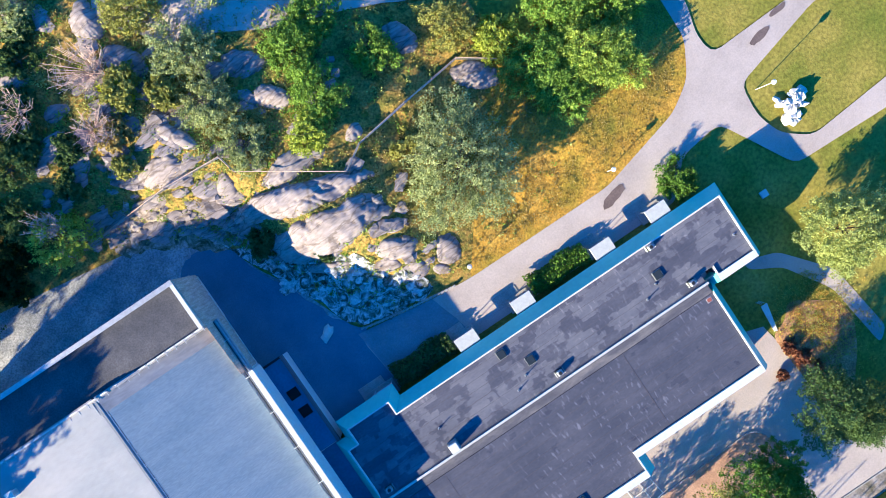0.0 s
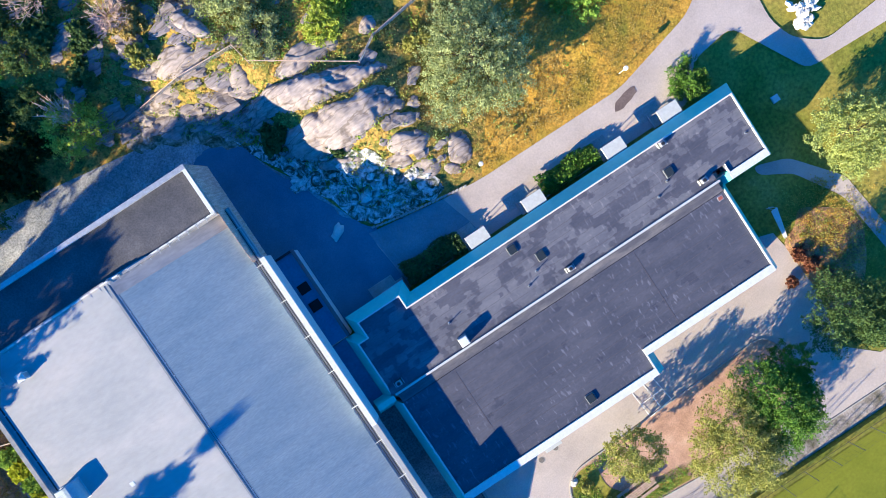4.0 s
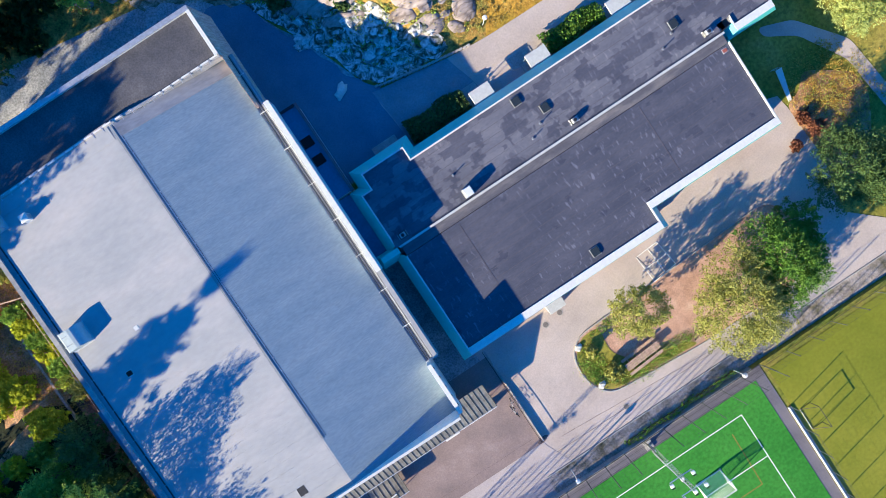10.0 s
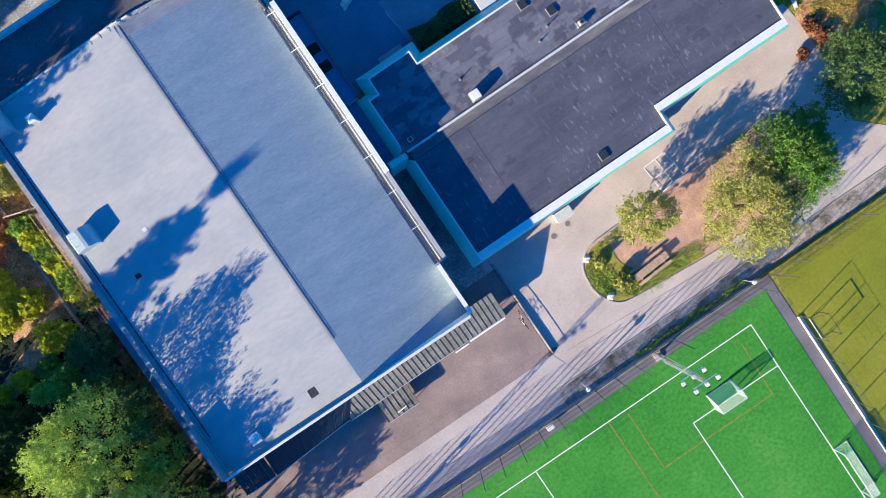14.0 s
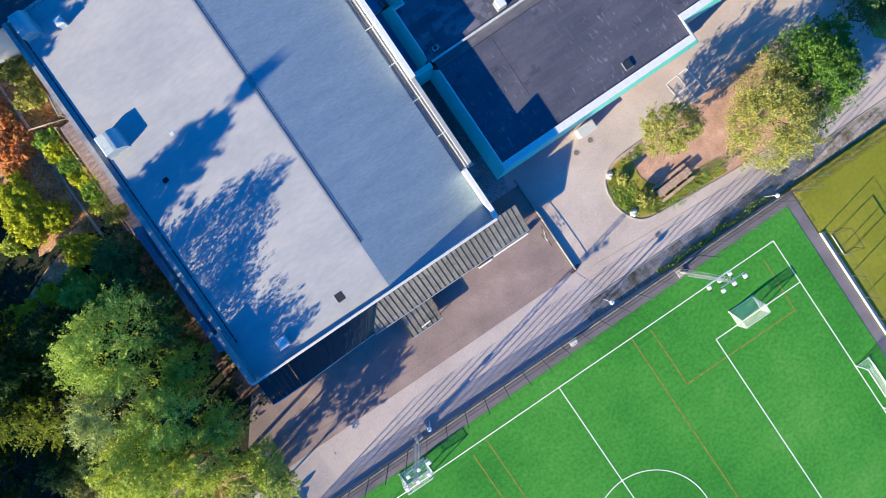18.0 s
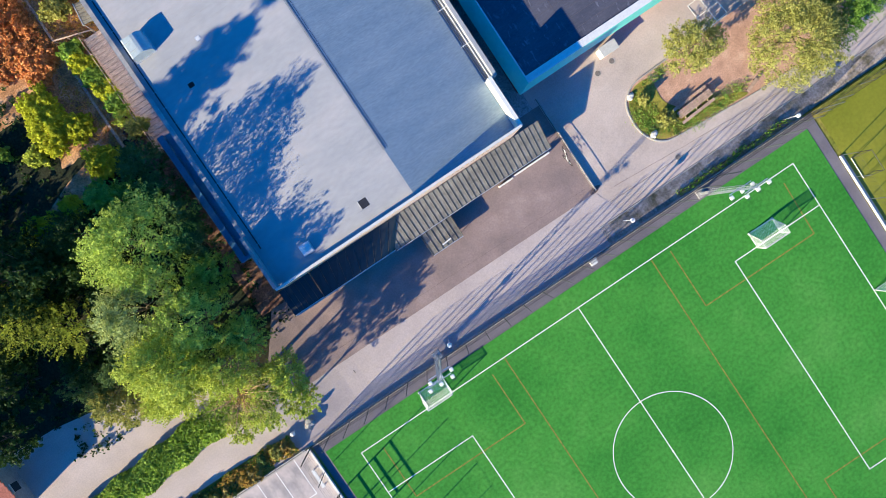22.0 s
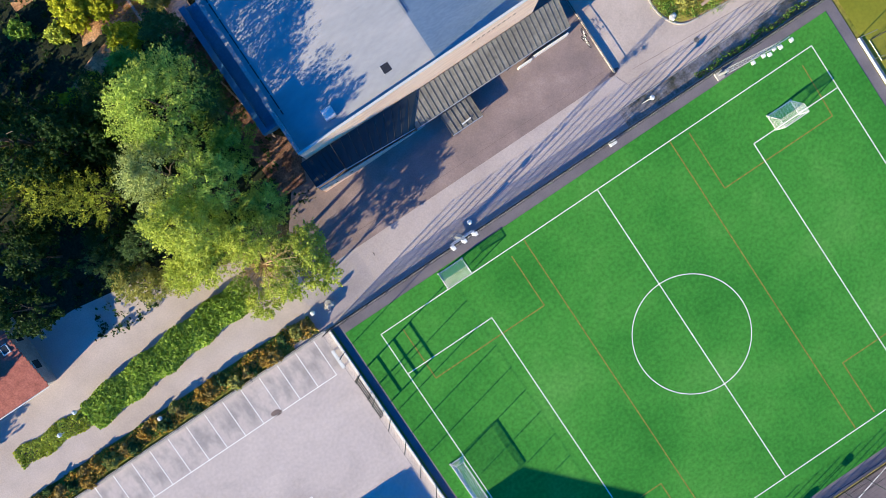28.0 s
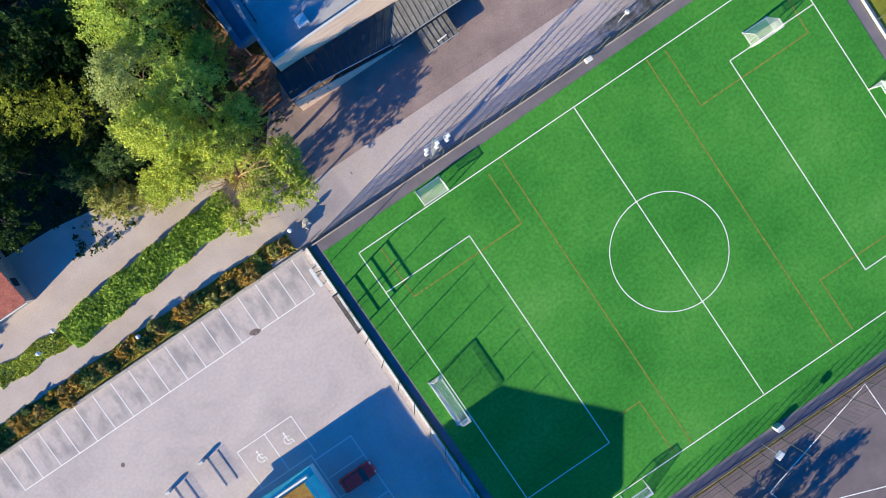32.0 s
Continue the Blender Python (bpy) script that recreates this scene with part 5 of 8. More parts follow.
O_LINES = [(-37.4, PY0, -37.4, PY1), (-17.2, PY0, -17.2, PY1), (-39.6, -59.6, -39.6, -66.4), (-39.6, -66.4, -54.6, -66.4), (-54.6, -66.4, -54.6, -59.6),
           (-14.8, -59.2, -14.8, -66.8), (-14.8, -66.8, 0.2, -66.8), (0.2, -66.8, 0.4, -60.0),
           (-39.8, -91.4, -39.8, -98.6), (-39.8, -91.4, -54.6, -91.4), (-14.3, -91.6, -14.3, -98.6), (-14.3, -91.6, 0.2, -91.6)]
for l in O_LINES:
    part("line", strip(*l, 0.15, 0.002), M["orange"], olines)

# ---- goals ----


def goal(x, y, rz, w, h, d, label, group="football goals"):
    """A goal, open to +y in its own frame."""
    e = empty("football_goal", x, y, 0.0, rz, label, "football goal", group)
    a = w / 2
    for s in (-a, a):
        part("goalpost", rods([((s, 0, 0), (s, 0, h))], 0.06, 8), M["cap"], e)
        part("net_support", rods([((s, 0, h), (s, -d * 0.55, h)), ((s, -d * 0.55, h), (s, -d, 0.05)), ((s, 0, 0.05), (s, -d, 0.05))], 0.035), M["cap"], e)
    part("crossbar", rods([((-a, 0, h), (a, 0, h))], 0.06, 8), M["cap"], e)
    part("ground_bar", rods([((-a, -d, 0.06), (a, -d, 0.06))], 0.06), M["cap"], e)
    segs = []
    k = 0.13
    prof = [(0.0, h), (-d * 0.55, h), (-d, 0.05)]
    nn = int(w / k)
    for i in range(nn + 1):
        u = -a + i * w / nn
        segs += [((u, *prof[0]), (u, *prof[1])), ((u, *prof[1]), (u, *prof[2]))]
    for t in range(1, 8):
        segs.append(((-a, -d * 0.55 * t / 8, h), (a, -d * 0.55 * t / 8, h)))
    for t in range(0, 14):
        q = t / 14
        yy, zz = -d * 0.55 - d * 0.45 * q, h * (1 - q) + 0.05 * q
        segs.append(((-a, yy, zz), (a, yy, zz)))
        for s in (-a, a):
            segs.append(((s, 0, zz), (s, yy, zz)))
    part("net", rods(segs, 0.011, 3), M["net"], e, "white knotted net")
    for s in (-a, a):
        part("wheel_weight", boxm(s - 0.12, s + 0.12, -d - 0.12, -d + 0.12, 0, 0.2, 0.03), M["steel"], e)
    return e


goal(-4.6, -64.5, 180, 3.2, 2.0, 1.9, "small white goal with net on the penalty area line")
goal(-46.1, -58.5, 180, 3.2, 2.0, 1.9, "small white goal with net by the touchline")
goal(-57.1, -78.6, -90, 5.9, 2.0, 1.7, "large white goal with net at the pitch end")
goal(2.6, -79.2, 90, 5.9, 2.0, 1.7, "large white goal with net at the far pitch end")
goal(-46.2, -99.3, 0, 3.2, 2.0, 1.9, "small white goal with net by the lower touchline")
goal(-5.0, -99.3, 0, 3.2, 2.0, 1.9, "small white goal with net by the lower touchline")

gf = empty("goal_frame", 9.85, -63.3, 0, -90, "thin dark steel goal frame without a net beside the field", "goal frame")
for s in (-1.35, 1.35):
    part("post", rods([((s, 0, 0), (s, 0, 1.8))], 0.04, 6), M["dark"], gf)
    part("side_bar", rods([((s, 0, 1.8), (s, -1.4, 0.05)), ((s, 0, 0.05), (s, -1.4, 0.05))], 0.03, 5), M["dark"], gf)
part("crossbar", rods([((-1.35, 0, 1.8), (1.35, 0, 1.8))], 0.04, 6), M["dark"], gf)
part("ground_bar", rods([((-1.35, -1.4, 0.05), (1.35, -1.4, 0.05))], 0.04, 6), M["steel"], gf)

# ---- fences and edge walls ----
kerb_n = empty("retaining_wall", 0, -54.9, 0, 0, "low concrete retaining wall between road and pitch", "wall", kind="structure")
for i in range(27):
    part("wall_block", boxm(-61.2 + i * 2.5, -58.72 + i * 2.5, -0.16, 0.12, -0.95, 0.12, 0.015), M["concrete"], kerb_n)


def fence(x0, y0, x1, y1, h, step, label, z=0.0, wires=9, brace=0.0, mesh=0.55, panel=0.0):
    d = Vector((x1 - x0, y1 - y0))
    L = d.length
    e = empty("fence", x0, y0, z, math.degrees(math.atan2(d.y, d.x)), label, "fence", "fences round the pitches")
    n = round(L / step)
    for i in range(n + 1):
        u = i * L / n
        part("post", rods([((u, 0, 0), (u, 0, h))], 0.048, 6), M["fencepost"], e)
        if brace:
            part("brace", rods([((u, 0, h), (u, brace, h + 0.35))], 0.04, 5), M["dark"], e)
    part("top_wire", rods([((0, 0, h), (L, 0, h))], 0.010, 4), M["dark"], e)
    part("bottom_rail", rods([((0, 0, 0.15), (L, 0, 0.15))], 0.03, 5), M["dark"], e)
    seg = []
    for k in range(1, wires):
        seg.append(((0, 0, 0.15 + k * (h - 0.15) / wires), (L, 0, 0.15 + k * (h - 0.15) / wires)))
    m = int(L / mesh)
    for k in range(m):
        seg.append(((k * L / m, 0, 0.15), (k * L / m, 0, h)))
    if panel:
        m = int(L / 0.12)
        bars = [((k * L / m, 0.04, 0.1), (k * L / m, 0.04, panel)) for k in range(m)]
        part("panel", rods(bars, 0.008, 3), M["dark"], e, "close dark panel bars")["kind"] = "stuff"
        for z in (0.12, panel * 0.5, panel):
            part("panel_rail", rods([((0, 0.04, z), (L, 0.04, z))], 0.025, 4), M["dark"], e)
    part("wire_mesh", rods(seg, 0.006, 3), M["dark"], e, "thin dark wire mesh")
    return e


fence(-61.3, -54.9, 7.3, -54.9, 6.2, 2.6, "tall dark steel mesh fence beside the road", 0.1, panel=2.6)
fence(-61.4, -104.4, -61.4, -54.9, 5.2, 3.0, "tall dark steel mesh fence between car park and pitch", -0.02)
fence(-61.4, -104.5, 7.5, -104.5, 6.0, 3.0, "dark steel mesh fence on the lower side of the pitch", -0.03, panel=2.0)
fence(7.7, -130, 7.7, -61, 3.0, 3.0, "dark steel mesh fence beside the olive field", -0.02)
fence(7.7, -55.4, 75, -55.4, 3.0, 3.0, "dark steel mesh fence between road and olive field", -0.05)
gt = empty("metal_gate", -61.75, -61.2, 0, 0, "tall dark double gate between car park and pitch", "gate")
for y in (0.0, -2.4, -4.85):
    for dx in (-0.12, 0.12):
        part("post", rods([((dx, y, 0), (dx, y, 2.95))], 0.06, 6), M["dark"], gt)
for z in (0.12, 1.07, 2.0, 2.9):
    part("rail", rods([((0, 0, z), (0, -4.85, z))], 0.07 if z > 0.5 else 0.04, 6), M["dark"], gt)
for i in range(24):
    part("bar", rods([((0, -0.2 * i - 0.1, 0.12), (0, -0.2 * i - 0.1, 1.07))], 0.01, 4), M["dark"], gt)
bn = empty("bench", -62.55, -58.3, -0.02, 0, "small white bench by the car park wall", "bench")
part("seat", boxm(-0.2, 0.2, -1.2, 1.2, 0.42, 0.47, 0.01), M["cap"], bn)
for y in (-1.05, 0.0, 1.05):
    part("leg", boxm(-0.16, 0.16, y - 0.05, y + 0.05, 0, 0.42), M["steel"], bn)
kerb_r = empty("road_kerb", -20, -52.6, 0, 0, "pale kerb along the road's verge", "kerb", kind="structure")
for i in range(40):
    x = -20 + i * 2.0
    part("kerb_stone", boxm(i * 2.0, i * 2.0 + 1.97, -0.07, 0.07, ground_z(x, -52.6) - 0.05, ground_z(x, -52.6) + 0.14, 0.01), M["concrete"], kerb_r)
kerb_p = empty("parking_edge", -110, -54.85, 0, 0, "grey concrete edge above the parking bays", "kerb", kind="structure")
for i in range(24):
    part("kerb_stone", boxm(i * 2.0, i * 2.0 + 1.97, -0.2, 0.2, -0.1, 0.3, 0.02), M["concrete"], kerb_p)
part("rail", rods([((0, 0.1, 0.75), (48, 0.1, 0.75))], 0.03), M["dark"], kerb_p)
for i in range(20):
    part("rail_post", rods([((0.3 + i * 2.5, 0.1, 0.2), (0.3 + i * 2.5, 0.1, 0.8))], 0.035), M["cap"], kerb_p)
kerb_w = empty("car_park_wall", -61.6, -54.9, 0, 0, "pale concrete edge wall of the car park", "wall", kind="structure")
for i in range(25):
    part("wall_block", boxm(-0.14, 0.12, -2.0 * i - 1.98, -2.0 * i, -0.1, 0.34, 0.015), M["white"], kerb_w)
kerb_o = empty("field_kerb", 7.7, -61, 0, 0, "white and brown kerb beside the olive field", "kerb", kind="structure")
for i in range(23):
    part("kerb_board", boxm(-0.3, -0.16, -3.0 * i - 2.98, -3.0 * i, -0.05, 0.25, 0.01), M["white"], kerb_o)
    part("brown_board", boxm(-0.15, 0.12, -3.0 * i - 2.98, -3.0 * i, -0.05, 0.16, 0.01), M["deck"], kerb_o)
kerb_s = empty("lower_kerb", -61, -104.1, 0, 0, "grey flush kerb on the lower side of the pitch", "kerb", kind="structure")
for i in range(34):
    part("kerb_stone", boxm(2.0 * i, 2.0 * i + 1.98, -0.1, 0.1, -0.05, 0.06, 0.01), M["border"], kerb_s)


def floodlight(x, y, rz, h, label):
    e = empty("floodlight_mast", x, y, 0.0, rz, label, "floodlight mast", "floodlight masts")
    part("base", rods([((0, 0, 0), (0, 0, 2.2))], 0.17, 8), M["steel"], e, "grey steel base tube")
    part("foot", boxm(-0.5, 0.5, -0.5, 0.5, -0.08, 0.18, 0.02), M["concrete"], e)
    seg = []
    a = 0.26
    for sx in (-a, a):
        for sy in (-a, a):
            seg.append(((sx, sy, 2.2), (sx * 0.6, sy * 0.6, h)))
    n = 18
    for i in range(n):
        z0, z1 = 2.2 + (h - 2.2) * i / n, 2.2 + (h - 2.2) * (i + 1) / n
        c0, c1 = a * (1 - 0.4 * i / n), a * (1 - 0.4 * (i + 1) / n)
        for (p, q) in (((-1, -1), (1, -1)), ((1, -1), (1, 1)), ((1, 1), (-1, 1)), ((-1, 1), (-1, -1))):
            seg.append(((p[0] * c0, p[1] * c0, z0), (q[0] * c1, q[1] * c1, z1)))
    part("lattice", rods(seg, 0.026, 4), M["steel"], e, "pale steel lattice")
    for k, z in enumerate((h - 3.2, h - 0.1)):
        part("cross_arm", rods([((-1.3, 0, z), (1.3, 0, z))], 0.06), M["steel"], e)
        for u in (-1.25, 0.0, 1.25):
            f = part("lamp_head", boxm(u - 0.2, u + 0.2, -0.55, -0.16, z - 0.08, z + 0.14, 0.05), M["white"], e, "pale grey floodlight housing")
            part("lamp_glass", boxm(u - 0.2, u + 0.2, -0.70, -0.68, z - 0.05, z + 0.13), M["glass"], f)
    return e


floodlight(-8.3, -55.6, 0, 12.6, "pale lattice floodlight mast beside the pitch")
floodlight(-43.6, -54.2, 0, 12.6, "pale lattice floodlight mast beside the pitch")
# off the lower touchline, seen by its lamp box
for x, y in ((-30.6, -103.9),):
    e = empty("camera_box", x, y, 0, 20, "white box lamp on the lower fence", "lamp")
    part("pole", rods([((0, 0, 0), (0, 0, 3.6))], 0.06), M["steel"], e)
    part("head", boxm(-0.5, 0.5, -0.35, 0.35, 3.6, 3.9, 0.05), M["cap"], e)


def path_lamp(x, y, h, label="white globe lamp on a slim post by the path", lean=0.0):
    e = empty("path_lamp", x, y, ground_z(x, y), 0, label, "path lamp", "path lamps")
    part("post", rods([((0, 0, 0), (lean, 0, h))], 0.05), M["cap"], e)
    bm = bmesh.new()
    bmesh.ops.create_icosphere(bm, subdivisions=2, radius=0.28, matrix=Matrix.Translation((lean, 0, h + 0.2)))
    part("globe", bm, M["globe"], e, "milky white globe")
    part("cap", rods([((lean, 0, h + 0.42), (lean, 0, h + 0.5))], 0.16, 8), M["cap"], e)


for x, y, h in ((1.7, -5.9, 2.4), (20.2, -5.9, 2.3), (38.9, -7.6, 3.6), (-41.6, -53.6, 3.2), (-17.2, -53.4, 3.2), (-92.8, -47.9, 1.0), (-90.0, -46.7, 1.0), (-82.6, -52.6, 1.0), (4.6, -54.0, 3.0), (-61.8, -52.3, 1.2)):
    path_lamp(x, y, h)
# box lamp on the fence line
e = empty("fence_lamp", -23.0, -55.2, 0, 0, "white box on the pitch fence", "lamp")
part("pole", rods([((0, 0, 0), (0, 0, 0.5))], 0.05), M["steel"], e)
part("head", boxm(-0.45, 0.45, -0.3, 0.3, 0.5, 0.9, 0.06), M["cap"], e)

# ---- car park ----
stalls = empty("parking_lines", 0, 0, -0.02, 0, "white painted parking bays", "parking lines", kind="structure")
for i in range(17):
    x = -63.8 - i * 2.494
    part("line", strip(x, -59.7, x, -54.95, 0.1, 0.004), M["line"], stalls)
part("line", strip(-103.75, -59.7, -63.75, -59.7, 0.1, 0.006), M["line"], stalls)
for x in (-81.5, -77.75, -74.05):
    part("line", strip(x, -74.9, x, -69.8, 0.1, 0.004), M["line"], stalls)
part("line", strip(-81.55, -69.8, -74.0, -69.8, 0.1, 0.006), M["line"], stalls)
part("line", strip(-82.3, -74.9, -74.6, -74.9, 0.1, 0.006), M["line"], stalls)
for y in (-75.6, -78.25, -80.85, -83.4, -86.0):
    part("line", strip(-74.8, y, -69.7, y, 0.1, 0.004), M["line"], stalls)
part("line", strip(-69.7, -88.6, -69.7, -75.55, 0.1, 0.006), M["line"], stalls)
part("line", strip(-74.75, -88.6, -74.75, -75.0, 0.1, 0.006), M["line"], stalls)


def wheel_sign(x, y):
    bm = bmesh.new()
    N = 18
    ring = []
    for i in range(N):
        a = 2 * math.pi * i / N * 0.8 + 0.6
        ring.append([bm.verts.new((x + r * math.cos(a), y + r * math.sin(a), 0.008)) for r in (0.42, 0.52)])
    for i in range(N - 1):
        bm.faces.new((ring[i][0], ring[i][1], ring[i + 1][1], ring[i + 1][0]))
    box(bm, x - 0.06, x + 0.06, y - 0.1, y + 0.75, 0.004, 0.009)
    box(bm, x - 0.06, x + 0.5, y - 0.16, y - 0.06, 0.004, 0.009)
    box(bm, x + 0.42, x + 0.54, y - 0.6, y - 0.1, 0.004, 0.009)
    bmesh.ops.create_circle(bm, cap_ends=True, segments=10, radius=0.14, matrix=Matrix.Translation((x, y + 0.9, 0.009)))
    part("wheelchair_symbol", bm, M["line"], stalls)


wheel_sign(-79.6, -71.9)
wheel_sign(-75.9, -71.9)

# red car
car = empty("car", -71.5, -79.85, -0.02, 0, "red hatchback car parked in a marked bay", "car")
CL, CW = 4.2, 1.74
prof = [(-2.1, 0.35), (-2.12, 0.72), (-1.95, 0.95), (-1.2, 1.0), (1.2, 0.98), (1.9, 0.85), (2.08, 0.65), (2.1, 0.35)]
bm = bmesh.new()
cols = []
for yy, s in ((-CW / 2, 0.93), (-CW / 2 + 0.12, 1.0), (CW / 2 - 0.12, 1.0), (CW / 2, 0.93)):
    cols.append([bm.verts.new((x * (0.98 if s < 1 else 1), yy, 0.35 + (z - 0.35) * s)) for x, z in prof])
for a, b in zip(cols, cols[1:]):
    for i in range(len(prof) - 1):
        bm.faces.new((a[i], b[i], b[i + 1], a[i + 1]))
    bm.faces.new((a[-1], b[-1], b[0], a[0]))
bm.faces.new(cols[0])
bm.faces.new(cols[-1][::-1])
bmesh.ops.recalc_face_normals(bm, faces=bm.faces)
bmesh.ops.bevel(bm, geom=bm.edges[:], offset=0.03, segments=1, affect="EDGES")
part("body", bm, M["carred"], car)
bm = bmesh.new()
lo = [(-1.75, 0.78), (1.05, 0.78), (1.05, -0.78), (-1.75, -0.78)]
hi = [(-1.45, 0.68), (0.45, 0.68), (0.45, -0.68), (-1.45, -0.68)]
a = [bm.verts.new((x, y, 0.97)) for x, y in lo]
b = [bm.verts.new((x, y, 1.42)) for x, y in hi]
for i in range(4):
    bm.faces.new((a[i], b[i], b[(i + 1) % 4], a[(i + 1) % 4]))
bmesh.ops.recalc_face_normals(bm, faces=bm.faces)
part("window_band", bm, M["glass"], car, "dark car windows")
part("roof", boxm(-1.48, 0.48, -0.7, 0.7, 1.41, 1.47, 0.03), M["carred"], car)
for s in (-1, 1):
    part("pillar", rods([((-0.45, s * 0.77, 0.98), (-0.5, s * 0.62, 1.43))], 0.05), M["carred"], car)
    part("mirror", boxm(0.75, 0.95, s * 0.98 - 0.1, s * 0.98 + 0.1, 0.92, 1.08, 0.02), M["carred"], car)
    part("headlight", boxm(1.85, 2.06, s * 0.6 - 0.16, s * 0.6 + 0.16, 0.64, 0.82, 0.02), M["globe"], car)
    part("tail_light", boxm(-2.14, -2.0, s * 0.66 - 0.12, s * 0.66 + 0.12, 0.68, 0.9, 0.02), M["redwall"], car)
    for x in (-1.3, 1.3):
        w = part("wheel", rods([((x, s * 0.68, 0.32), (x, s * 0.88, 0.32))], 0.32, 16), M["tyre"], car, "black tyre")
        part("rim", rods([((x, s * 0.86, 0.32), (x, s * 0.895, 0.32))], 0.2, 12), M["steel"], w)

# bicycle racks
for x, y in ((-84.0, -70.3), (-89.0, -71.0)):
    e = empty("bicycle_rack", x, y, -0.02, 0, "steel bicycle rack of leaning hoops", "bicycle rack")
    for i in range(11):
        yy = -1.9 + i * 0.38
        part("hoop", rods([((-0.75, yy, 0), (-0.75, yy, 0.34)), ((-0.75, yy, 0.34), (0.75, yy, 0.40)), ((0.75, yy, 0.40), (0.75, yy, 0))], 0.022), M["steel"], e)
    part("rail", rods([((-0.75, -2, 0.06), (-0.75, 2, 0.06)), ((0.75, -2, 0.06), (0.75, 2, 0.06))], 0.04), M["steel"], e)
    part("shelter_end", boxm(-1.5, -0.9, 1.8, 2.15, 0, 0.9, 0.05), M["awning"], e, "pale metal end panel")

# low building with sedum roof
PZ = 4.4
sb = empty("pavilion", -78.5, -83, 0, 0, "low flat building with orange brown planted roof and blue edges", "pavilion")
part("wall", boxm(-9.3, 3.4, -3.2, 7.3, 0, PZ - 0.3), M["white"], sb)
part("roof", boxm(-9.1, 3.0, -3.2, 6.9, PZ - 0.3, PZ), M["sedum"], sb, "orange brown sedum roof")
for x0, x1, y0, y1 in ((-9.5, 4.0, 6.9, 7.9), (3.0, 4.0, -3.4, 6.9), (-9.9, -9.1, -3.4, 6.9)):
    bm = boxm(x0, x1, y0, y1, PZ - 1.3, PZ + 0.12)
    for v in bm.verts:
        # the outer edge slopes down
        if v.co.z > PZ and (v.co.y > 7.5 or v.co.x > 3.5 or v.co.x < -9.6):
            v.co.z = PZ - 1.15
    part("roof_edge", bm, M["fascia"], sb, "turquoise sloped metal roof edge")
# taller school block, set askew, that shades the lower corner of the pitch
tb = empty("school_block", -81, -96, 0, 0, "tall plain school block beyond the car park", "school building")
BLOCK = [(-46, -14), (8.5, -8.2), (13.4, -1.0), (3.6, 9.6), (-46, 9.9)]
part("wall", prism(BLOCK, 0, 8.8), M["white"], tb)
part("roof", prism([(x * 1.01, y * 1.01) for x, y in BLOCK], 8.8, 9.0), M["annexroof"], tb)
for i in range(6):
    for k in range(2):
        part("window", boxm(-17.5 + i * 3.1, -15.7 + i * 3.1, 9.9, 9.98, 4.9 + k * 2.0, 6.2 + k * 2.0), M["glass"], tb)

# ---- rocks ----


def boulder_mesh(seed, sub=3, rough=0.35):
    bm = bmesh.new()
    bmesh.ops.create_icosphere(bm, subdivisions=sub, radius=1.0)
    off = Vector((seed * 7.3, seed * 1.9, seed * 3.1))
    for v in bm.verts:
        p = v.co.copy()
        k = 1 + rough * noise.fractal(p * 1.3 + off, 0.8, 2.2, 4)
        r = noise.voronoi(p * 1.6 + off)[0]
        k -= 0.3 * max(0.0, 0.25 - (r[1] - r[0]))
        k += 0.03 * noise.noise(Vector((p.x * 1.2, p.y * 6, p.z * 4)) + off) + 0.02 * noise.noise(p * 8 + off)
        v.co = p * k
    me = bpy.data.meshes.new("boulder")
    bm.to_mesh(me)
    bm.free()
    me.materials.append(M["rock"])
    for p in me.polygons:
        p.use_smooth = False
    return me


BOULDERS = [boulder_mesh(i, 5, 0.2) for i in range(7)]
PEBBLES = [boulder_mesh(i + 20, 2, 0.5) for i in range(5)]


def boulder(x, y, a, b, h, rz, k=None, label="large bare grey granite outcrop on the hillside", sink=0.38, lib=None, material=None):
    lib = lib or BOULDERS
    me = lib[(k if k is not None else int(abs(x * 3 + y * 7))) % len(lib)]
    if material:
        me = me.copy()
        me.materials.clear()
        me.materials.append(material)
    ob = new("boulder", me)
    ob.matrix_world = pose(x, y, ground_z(x, y) + h * (0.5 - sink), 0, 0, rz) @ Matrix.Diagonal((a, b, h * 0.45, 1))
    return tagged(ob, label, "boulder", "granite boulders on the hillside")


